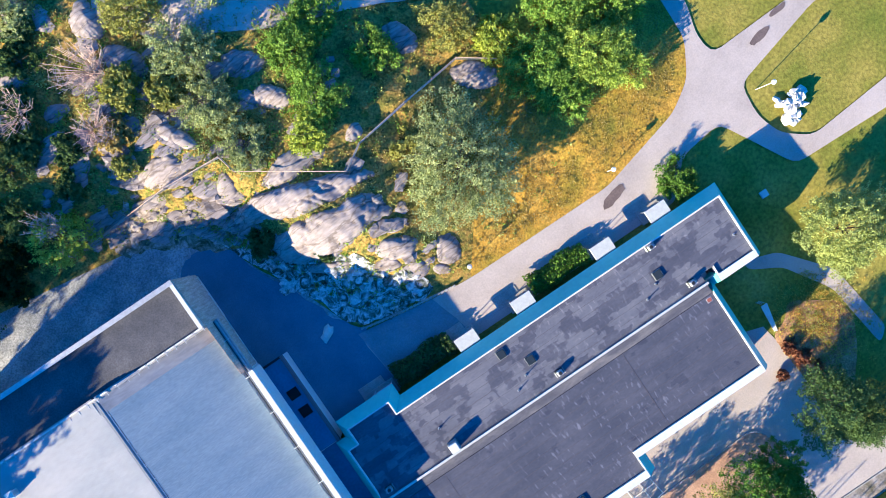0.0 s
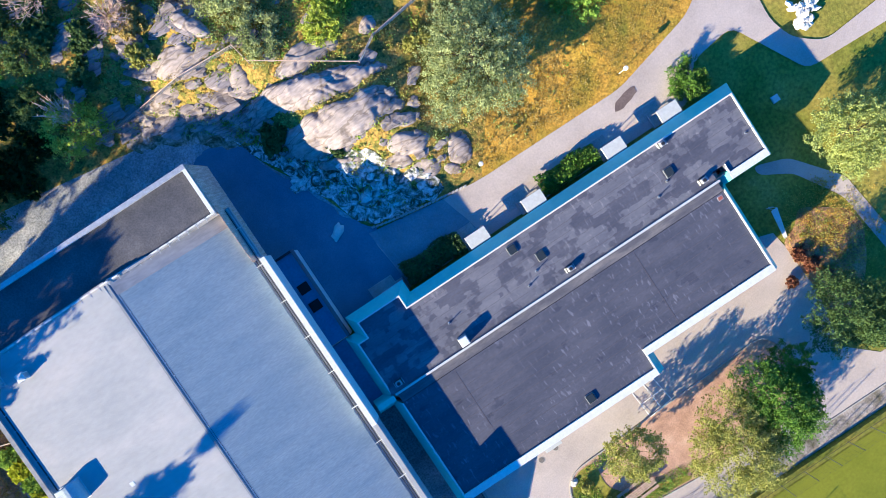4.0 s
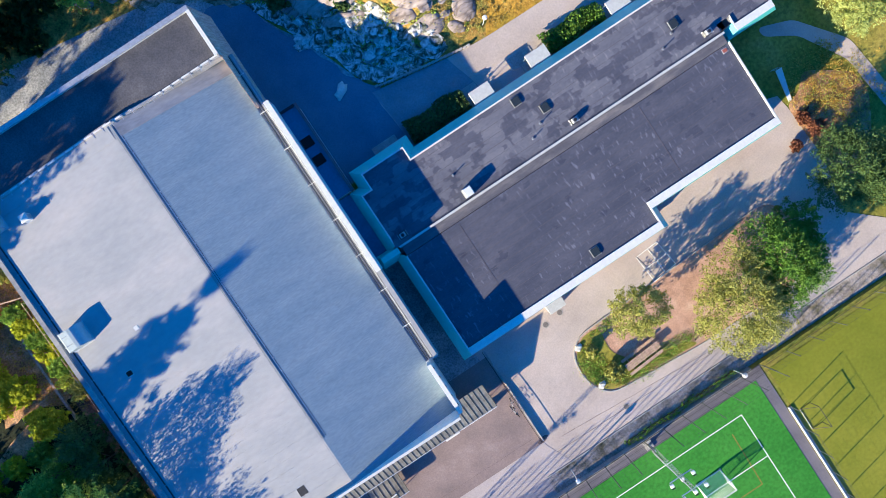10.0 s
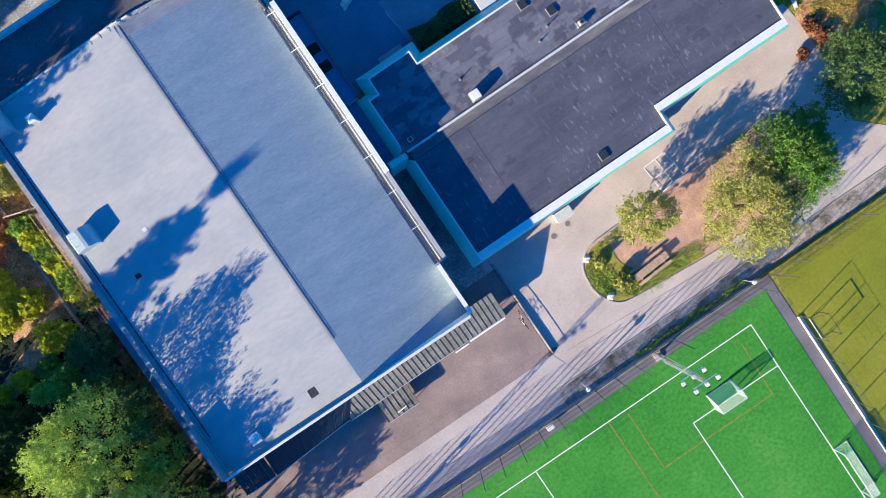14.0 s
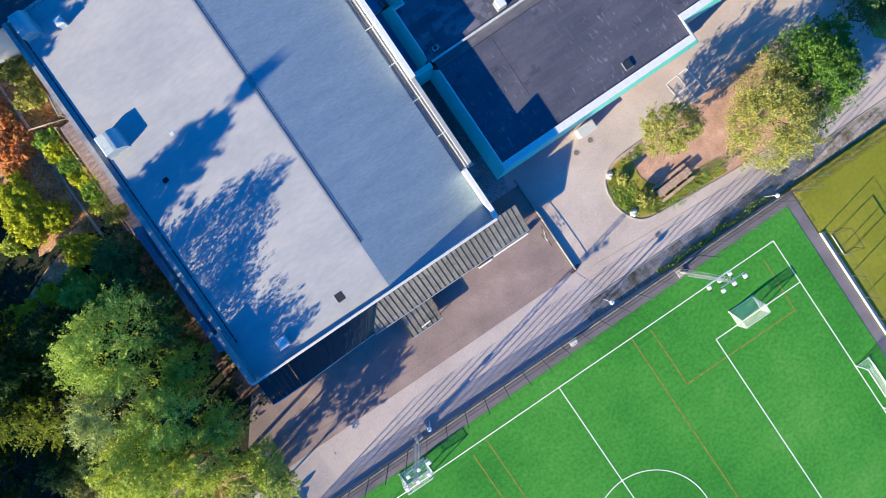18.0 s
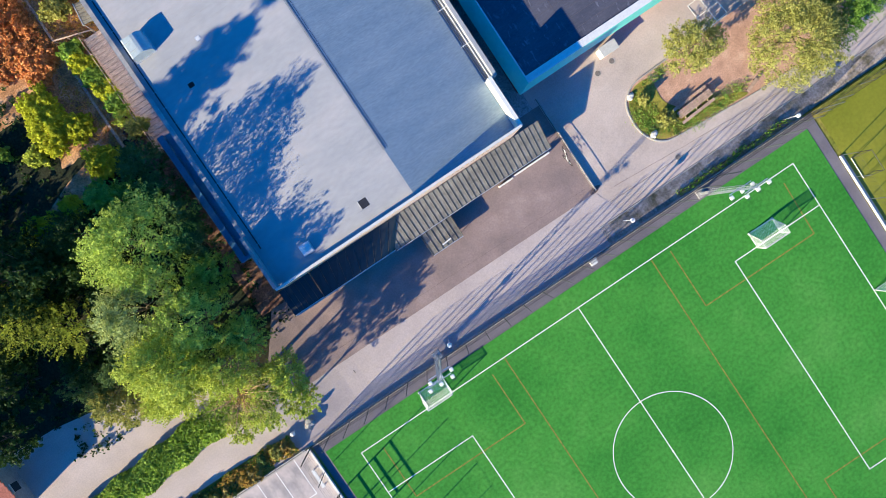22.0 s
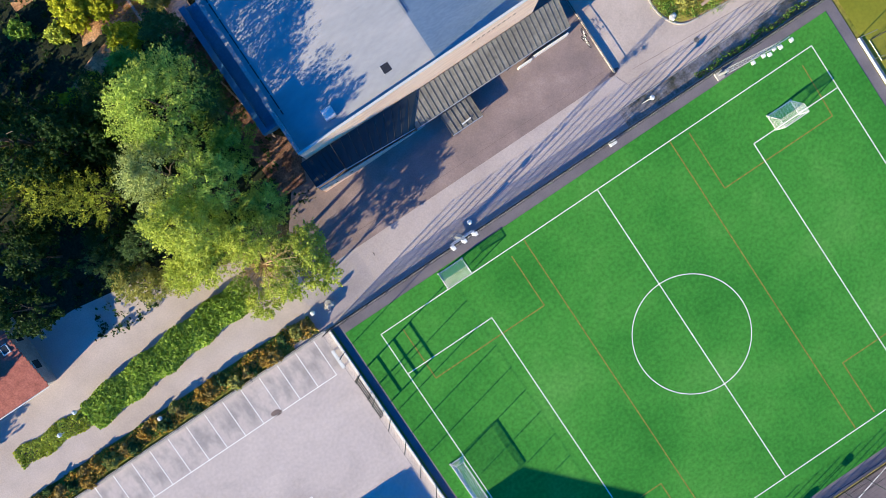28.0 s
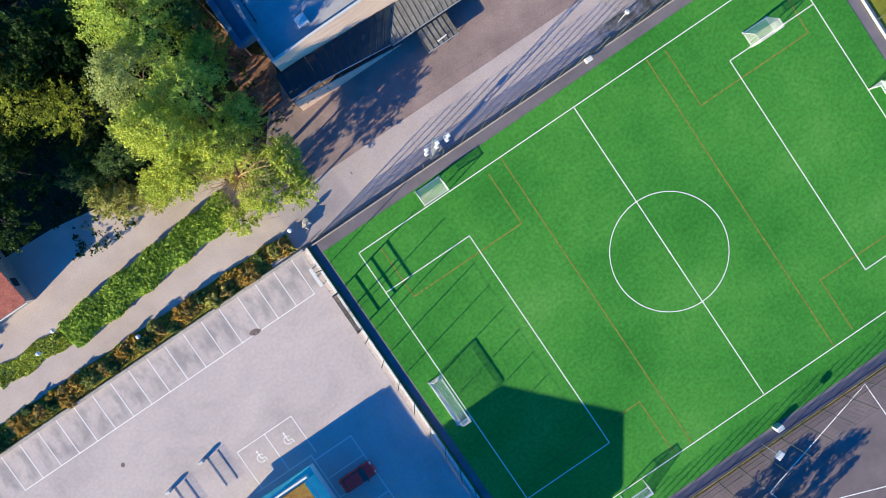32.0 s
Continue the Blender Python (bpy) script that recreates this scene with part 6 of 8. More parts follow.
def outcrop(x, y, a, b, h, rz, seed, label="whale-backed slab of bare pinkish granite on the hillside", material="rock"):
    """A low smooth back of bedrock split by long joints."""
    c, s = math.cos(radians(rz)), math.sin(radians(rz))
    step = max(0.13, min(0.22, b / 10))
    nu, nv = int(2.3 * a / step), int(2.3 * b / step)
    verts, idx = [], {}
    off = Vector((seed * 5.7, seed * 2.3, 0.4))
    gz0 = ground_z(x, y)
    for j in range(nv + 1):
        for i in range(nu + 1):
            u, v = (i / nu * 2 - 1) * 1.15 * a, (j / nv * 2 - 1) * 1.15 * b
            q = Vector((u, v, 0))
            wob = 0.26 * noise.fractal(q * 0.4 + off, 0.9, 2.2, 4)
            lean = 0.18 * math.sin(u / a * 2.0 + seed)
            r = math.hypot(u / a, v / b + lean) + wob + 0.12 * abs(u / a) ** 3
            if r > 1.12:
                continue
            p = Vector((u * 0.16, v * 0.75 + 0.4 * noise.noise(q * 0.3 + off), 0)) + off
            d = noise.voronoi(p)[0]
            cell = noise.cell(noise.voronoi(p)[1][0] * 3.7 + Vector((11, 3, 5)))
            z = 0.85 * h * max(0.0, 1 - max(0.0, r) ** 2.4) ** 0.7
            z += h * 0.06 * (cell - 0.4) * min(1.0, 3 * max(0.0, 1 - r)) + 0.16 * h * (v / b)
            crack = max(0.0, 0.05 - (d[1] - d[0])) / 0.05
            z -= 0.22 * h * crack * (1 if r < 0.97 else 0)
            z += 0.03 * noise.fractal(Vector((u * 0.5, v * 1.8, 0)) + off, 0.8, 2.2, 4)
            z += 0.035 * math.floor(3.2 * (v / b + 0.5 * noise.noise(q * 0.25 + off)))
            wx, wy = x + c * u - s * v, y + s * u + c * v
            g = min(ground_z(wx, wy), gz0 + 1.0)
            if r > 1.0:
                z -= 0.5 * (r - 1.0) / 0.12 + 0.05
            idx[(i, j)] = len(verts)
            verts.append((wx - x, wy - y, 0.65 * (g - gz0) + z))
    faces = []
    for j in range(nv):
        for i in range(nu):
            q = [(i, j), (i + 1, j), (i + 1, j + 1), (i, j + 1)]
            if all(k in idx for k in q):
                faces.append([idx[k] for k in q])
    ob = raw("rock_outcrop", verts, faces, M[material])
    ob.matrix_world = pose(x, y, gz0)
    for p in ob.data.polygons:
        p.use_smooth = True
    tagged(ob, label, "rock", "granite outcrops on the hillside")


for k, (x, y, a, b, h, rz) in enumerate((
        (-8.5, 9.8, 7.4, 1.6, 0.9, -17), (-8.2, 5.7, 7.0, 2.2, 1.2, -12), (-7.9, 13.0, 3.8, 1.4, 0.8, -5), (-18.6, 19.3, 3.2, 1.6, 0.8, -29), (-15.8, 21.7, 2.8, 1.0, 0.7, -58),
        (-15.7, 30.7, 2.7, 1.5, 0.6, -42), (-16.4, 36.2, 2.2, 1.9, 0.8, -60), (-3.4, 0.2, 2.4, 1.2, 0.7, -18), (0.9, -3.0, 1.8, 1.7, 0.7, 30), (-3.5, -3.2, 2.0, 1.1, 0.6, -20),
        (-14.9, 14.7, 1.3, 1.9, 0.7, -30), (-4.8, 12.6, 1.1, 0.8, 0.5, 0), (-2.6, 2.2, 1.5, 0.8, 0.5, -10), (-0.5, 12.4, 1.2, 0.8, 0.5, 30), (-6.0, 24.4, 2.8, 1.7, 0.7, -40), (-5.6, 19.8, 2.3, 1.4, 0.7, -60),
        (13.6, 10.4, 3.2, 1.6, 0.7, -40), (9.0, 17.8, 1.6, 2.0, 0.6, 0), (-15.2, 10.6, 1.6, 0.9, 0.6, -25), (-9.0, 25.6, 2.0, 1.0, 0.5, -30), (-21.3, 41.0, 2.2, 1.4, 0.6, 10), (-26.0, 35.2, 2.0, 1.1, 0.5, -40),
        (-25.4, 25.0, 1.6, 1.0, 0.5, 20), (-24.2, 30.4, 1.6, 0.9, 0.5, 0), (-27.6, 27.2, 1.4, 1.0, 0.5, -20), (-29.0, 31.0, 1.8, 1.1, 0.6, -35), (-27.8, 38.0, 2.2, 1.4, 0.6, -20), (-22.2, 18.2, 2.8, 1.0, 0.6, -20),
        (-23.0, 15.6, 2.2, 0.8, 0.5, -25), (-5.6, -1.0, 1.8, 0.9, 0.5, -20), (-1.0, -4.6, 1.2, 0.7, 0.4, -30), (-10.4, 2.2, 2.6, 0.7, 0.5, -24), (-14.6, 6.4, 1.8, 0.8, 0.5, -40))):
    outcrop(x, y, a, b, h, rz, k + 1)
rs = random.Random(5)
for i in range(110):
    # loose stones on the slope
    x, y = rs.uniform(-34, 2), rs.uniform(-3, 40)
    if foot_dist(x, y) < 0.6 or (x > -10 and y > 24):
        continue
    s = rs.uniform(0.25, 0.85)
    boulder(x, y, s * rs.uniform(0.9, 1.9), s, s * 0.6, rs.uniform(-50, 30), i, "loose grey granite rock among heath", 0.2, PEBBLES)
for i in range(40):
    # paler broken rocks on the western slope
    x, y = rs.uniform(-33, -17), rs.uniform(18, 41)
    if foot_dist(x, y) < 1.0:
        continue
    s = rs.uniform(0.35, 1.0)
    boulder(x, y, s * rs.uniform(0.9, 1.8), s, s * 0.6, rs.uniform(-60, 30), i, "pale broken rock in heath on the slope", 0.25, PEBBLES)
for i in range(90):
    # broken ledges of pinkish rock on the middle slope
    x, y = rs.gauss(-15.5, 4.5), rs.gauss(21, 5.5)
    if foot_dist(x, y) < 1.0 or x > -6:
        continue
    s = rs.uniform(0.35, 1.1)
    boulder(x, y, s * rs.uniform(1.0, 2.2), s, s * 0.5, rs.uniform(-55, 10), i, "pinkish broken ledge rock among heath", 0.2, PEBBLES)
# pale shattered rock at the foot of the slope
for i in range(45):
    t = rs.random()
    x = -16.2 + t * 13.5 + rs.gauss(0, 0.5)
    y = 4.8 - t * 10.2 + rs.gauss(0, 1.3)
    if y < -6.2:
        continue
    s = rs.uniform(0.3, 0.95)
    boulder(x, y, s * rs.uniform(0.9, 1.8), s, s * 0.8, rs.uniform(-60, 30), i, "pale shattered rock at the foot of the slope", 0.15, PEBBLES, M["scree"])
boulder(-15.2, -3.4, 0.95, 0.6, 0.6, 40, 2, "single white rock on the gravel yard", 0.1, PEBBLES, M["pale"])
for x, y in ((-8.85, -42.0), (-8.9, -47.1)):
    boulder(x, y, 0.5, 0.4, 0.6, 20, 1, "white boulder at the edge of the planted island", 0.1, PEBBLES, M["pale"])
boulder(-60.0, -52.6, 0.7, 0.65, 0.9, 10, 3, "rounded pale boulder at the corner of the road", 0.1, PEBBLES, M["concrete"])
# pale stone sculpture heap on the lawn
sc = empty("stone_sculpture", 41.2, -11.3, ground_z(41.2, -11.3), 38, "jagged heap of white stone slabs on the lawn", "sculpture")
for i in range(46):
    u = rs.uniform(-1.9, 1.9)
    v = rs.gauss(0, 0.55) * (1.25 - 0.3 * abs(u))
    z = max(0.15, 1.35 - 0.35 * abs(u) - 0.5 * abs(v))
    bm = bmesh.new()
    bmesh.ops.create_icosphere(bm, subdivisions=1, radius=rs.uniform(0.28, 0.55))
    tilt = Matrix.Rotation(rs.uniform(-0.6, 0.6), 3, "X") @ Matrix.Rotation(rs.uniform(0, 3.14), 3, "Z")
    for p in bm.verts:
        k = 1 + 0.7 * noise.noise(p.co * 2.3 + Vector((i * 3.1, 0, 0)))
        p.co = tilt @ Vector((p.co.x * k * 1.3, p.co.y * k, p.co.z * k * 0.55)) + Vector((u, v, z * rs.uniform(0.55, 1.0)))
    part("stone_slab", bm, M["pale"], sc)
part("core", boxm(-1.4, 1.4, -0.45, 0.45, 0, 0.8, 0.3), M["pale"], sc)

area("scree", ragged([(-19.3, 10.8), (-17.8, 9.6), (-15.6, 8.6), (-13.4, 7.2), (-11.4, 4.2), (-7.6, 2.0), (-6, -0.4), (-6.0, -2.6), (-5.2, -4.4), (-5.4, -5.9), (-8.6, -5.6), (-11.6, -4.9), (-13.6, -1.6), (-15.6, 3.0), (-17.4, 6.4)], 0.55, 0.5, 1.0), M["scree"], 0.15, 0.5, "pale shattered rock slope above the yard", "rock slope")

area("rubble_slope", ragged([(-29.4, 16.2), (-26.8, 15.0), (-22.6, 12.6), (-19.3, 10.0), (-16.8, 10.2), (-16.0, 11.6), (-17.6, 13.4), (-20.0, 15.0), (-22.0, 17.4), (-24.8, 20.0), (-27.4, 18.4)], 0.7, 0.6, 3.0), M["rubble"], 0.13, 0.5, "pinkish rubble and shattered rock above the gravel track", "rock slope")
for i in range(130):
    # stones of the rubble slope
    t = rs.random()
    x, y = -31 + t * 16 + rs.gauss(0, 0.6), 18.9 - t * 7.2 + rs.gauss(0, 1.2)
    if foot_dist(x, y) < 0.2:
        continue
    s = rs.uniform(0.2, 0.75)
    boulder(x, y, s * rs.uniform(0.9, 1.9), s, s * 0.7, rs.uniform(-60, 30), i, "angular pale rock on the rubble slope", 0.15, PEBBLES)
# stone edging between footpath and slope
se = empty("path_edging", 0, 0, 0, 0, "rough pale stone edging along the footpath", "kerb", kind="structure")
for i in range(24):
    x = -11.9 + i * 0.47
    y = -5.1 - 1.8 * (i / 23) ** 0.8
    z = ground_z(x, y)
    part("edging_stone", boxm(x, x + 0.42, y - 0.14, y + 0.12, z - 0.1, z + 0.42 + rs.uniform(-0.04, 0.06), 0.04), M["concrete"], se)

# ---- trees and bushes ----


def quads_mesh(name, centres, normals, sizes, material, rng, parent, label=""):
    """Many small folded leaf clumps as one mesh."""
    n = len(centres)
    c = np.asarray(centres)
    nn = np.asarray(normals) + rng.normal(0, 0.9, (n, 3))
    nn /= np.linalg.norm(nn, axis=1)[:, None] + 1e-9
    r = rng.normal(0, 1, (n, 3))
    u = np.cross(nn, r)
    u /= np.linalg.norm(u, axis=1)[:, None] + 1e-9
    w = np.cross(nn, u)
    s = np.asarray(sizes)[:, None]
    asp = rng.uniform(0.45, 0.8, (n, 1))
    v = np.empty((n, 4, 3))
    v[:, 0] = c - u * s
    v[:, 1] = c - w * s * asp + nn * s * 0.15
    v[:, 2] = c + u * s
    v[:, 3] = c + w * s * asp + nn * s * 0.15
    me = bpy.data.meshes.new(name)
    me.vertices.add(n * 4)
    me.vertices.foreach_set("co", v.reshape(-1))
    me.loops.add(n * 4)
    me.loops.foreach_set("vertex_index", np.arange(n * 4))
    me.polygons.add(n)
    me.polygons.foreach_set("loop_start", np.arange(n) * 4)
    me.update()
    me.validate()
    me.materials.append(material)
    ob = new(name, me)
    ob.parent = parent
    if label:
        ob["label"] = label
    return ob


def tree(x, y, rad, top, leaf, label, seed, name="tree", dens=1.0, leaf_size=0.108, shape=1.0, base=None, feather=1.0):
    """A trunk, limbs, and a crown of many leafy sprays. shape 2: a spire; base: where the crown begins, as a share of the height."""
    rng = np.random.default_rng(seed)
    gz = ground_z(x, y)
    H = top - gz
    e = empty(name, x, y, gz, 0, label, name, "trees round the school" if name == "tree" else "bushes round the school")
    tr = min(0.28, 0.05 + rad * 0.03)
    bm = bmesh.new()
    rod(bm, (0, 0, -0.2), (0.1, 0, H * 0.45), tr, tr * 0.7, 7)
    rod(bm, (0.1, 0, H * 0.45), (0, 0.1, H * 0.85), tr * 0.7, tr * 0.25, 6)
    part("trunk", bm, M["bark"], e)
    spire = shape > 1.5
    if base is None:
        base = 0.10 if spire else (0.36 if H > 6 else 0.15)
    # sprays: centres near the surface of an uneven crown, thrown out along their own twig
    tall = max(0.0, H - 5) * 0.06
    n = int(min(1150, (31 if H > 11 else 34) * rad * rad * dens * (1 + tall)) + 16)
    ang = rng.uniform(0, 2 * math.pi, n)
    if spire:
        v = rng.random(n) ** 1.35
        wide = (1 - v) ** 0.85 * (0.82 + 0.18 * np.sin(v * 38 + ang * 0.6))
        dz = np.full(n, 0.12)
    else:
        v = rng.random(n) ** 0.8
        wide = np.sqrt(np.clip(1 - np.abs(v * 1.28 - 0.28) ** 2.2, 0, 1))
        dz = 0.25 + 1.0 * v
    edge = 1 + 0.13 * np.sin(2 * ang + seed) + 0.10 * np.sin(3 * ang + seed * 2.3) + 0.08 * np.sin(5 * ang + seed * 1.7 + v * 3) + 0.05 * np.sin(11 * ang + seed)
    depth = rng.beta(3.2, 1.1, n)
    r0 = rad * wide * edge * (0.22 + 0.74 * depth) * rng.uniform(0.9, 1.08, n)
    px, py = r0 * np.cos(ang), r0 * np.sin(ang)
    pz = H * (base + (0.97 - base) * v) * (0.93 + 0.07 * depth) + rng.normal(0, 0.12, n)
    # hollows between the boughs
    lump = np.zeros(n)
    for f, amp in ((0.8, 0.5), (1.5, 0.45), (2.8, 0.35)):
        for k in range(3):
            w = rng.normal(0, 1, 3)
            w /= np.linalg.norm(w)
            lump += amp * np.sin(f * (px * w[0] + py * w[1] + pz * w[2]) * 1.5 + rng.uniform(0, 6.283))
    keep = lump > (-0.45 if H > 11 else -0.8 if rad > 1.5 else -1.3)
    px, py, pz, ang, dz, lump, depth = (q[keep] for q in (px, py, pz, ang, dz, lump, depth))
    px += 0.10 * min(1.0, rad / 3) * lump * np.cos(ang)
    py += 0.10 * min(1.0, rad / 3) * lump * np.sin(ang)
    n = len(px)
    m = 34
    reach = (0.26 + 0.11 * min(rad, 4.5)) * feather
    turn = ang + rng.normal(0, 0.45, n)
    axis = np.stack([np.cos(turn), np.sin(turn), dz + rng.normal(0, 0.25, n)], 1)
    axis /= np.linalg.norm(axis, axis=1)[:, None]
    t = rng.uniform(-0.7, 1.0, (n, m))
    girth = (0.17 - 0.11 * np.clip(t, 0, 1)) * (0.5 + 0.16 * min(rad, 4.5)) / feather ** 0.5
    c = np.stack([px, py, pz], 1)[:, None, :] + axis[:, None, :] * (t * reach * rng.uniform(0.7, 1.3, (n, 1)))[:, :, None] + rng.normal(0, 1, (n, m, 3)) * girth[:, :, None]
    c = c.reshape(-1, 3)
    c[:, 2] = np.maximum(0.12, c[:, 2])
    nor = np.repeat(axis * np.array([0.5, 0.5, 0.6]) + np.array([0, 0, 0.25]), m, 0)
    sz = rng.uniform(0.5, 1.25, len(c)) * leaf_size
    limbs = min(9, int(3 + rad))
    for i in range(limbs):
        a = 2 * math.pi * i / limbs + rng.uniform(-0.3, 0.3)
        r1 = rad * rng.uniform(0.45, 0.85)
        zt = max(base + 0.08, rng.uniform(0.5, 0.8))
        tip = (r1 * math.cos(a), r1 * math.sin(a), H * zt)
        mid = (tip[0] * 0.5, tip[1] * 0.5, H * (zt - 0.1))
        bm = bmesh.new()
        rod(bm, (0.05, 0, H * max(0.2, zt - 0.3)), mid, tr * 0.45, tr * 0.25, 5)
        rod(bm, mid, tip, tr * 0.25, tr * 0.08, 4)
        part("limb", bm, M["bark"], e)
    quads_mesh("crown", c, nor, sz, M[leaf], rng, e)
    return e


def bare_bush(x, y, rad, h, seed, label="leafless pale dry bush with fine twigs", material="twig_pale", lean=(0, 0)):
    rng = random.Random(seed)
    e = empty("bush", x, y, ground_z(x, y), 0, label, "bush", "bushes round the school")
    seg = []
    for i in range(int(34 + rad * 14)):
        a = rng.uniform(0, 6.28)
        r = rad * rng.uniform(0.4, 1)
        p = Vector((r * 0.4 * math.cos(a), r * 0.4 * math.sin(a), h * rng.uniform(0.35, 0.7)))
        q = Vector((r * math.cos(a) + lean[0], r * math.sin(a) + lean[1], h * rng.uniform(0.6, 1.05)))
        seg += [((0, 0, 0), tuple(p), 0.05), (tuple(p), tuple(q), 0.036)]
        for k in range(4):
            t = rng.uniform(0.3, 1)
            s = p.lerp(q, t)
            d = Vector((rng.gauss(0, 1), rng.gauss(0, 1), rng.uniform(0, 0.8))) * rad * 0.16
            seg.append((tuple(s), tuple(s + d), 0.024))
    bm = bmesh.new()
    for a, b, r in seg:
        rod(bm, a, b, r * (1.6 if h > 8 else 1), r * 0.6, 3)
    part("branchwork", bm, M[material], e)


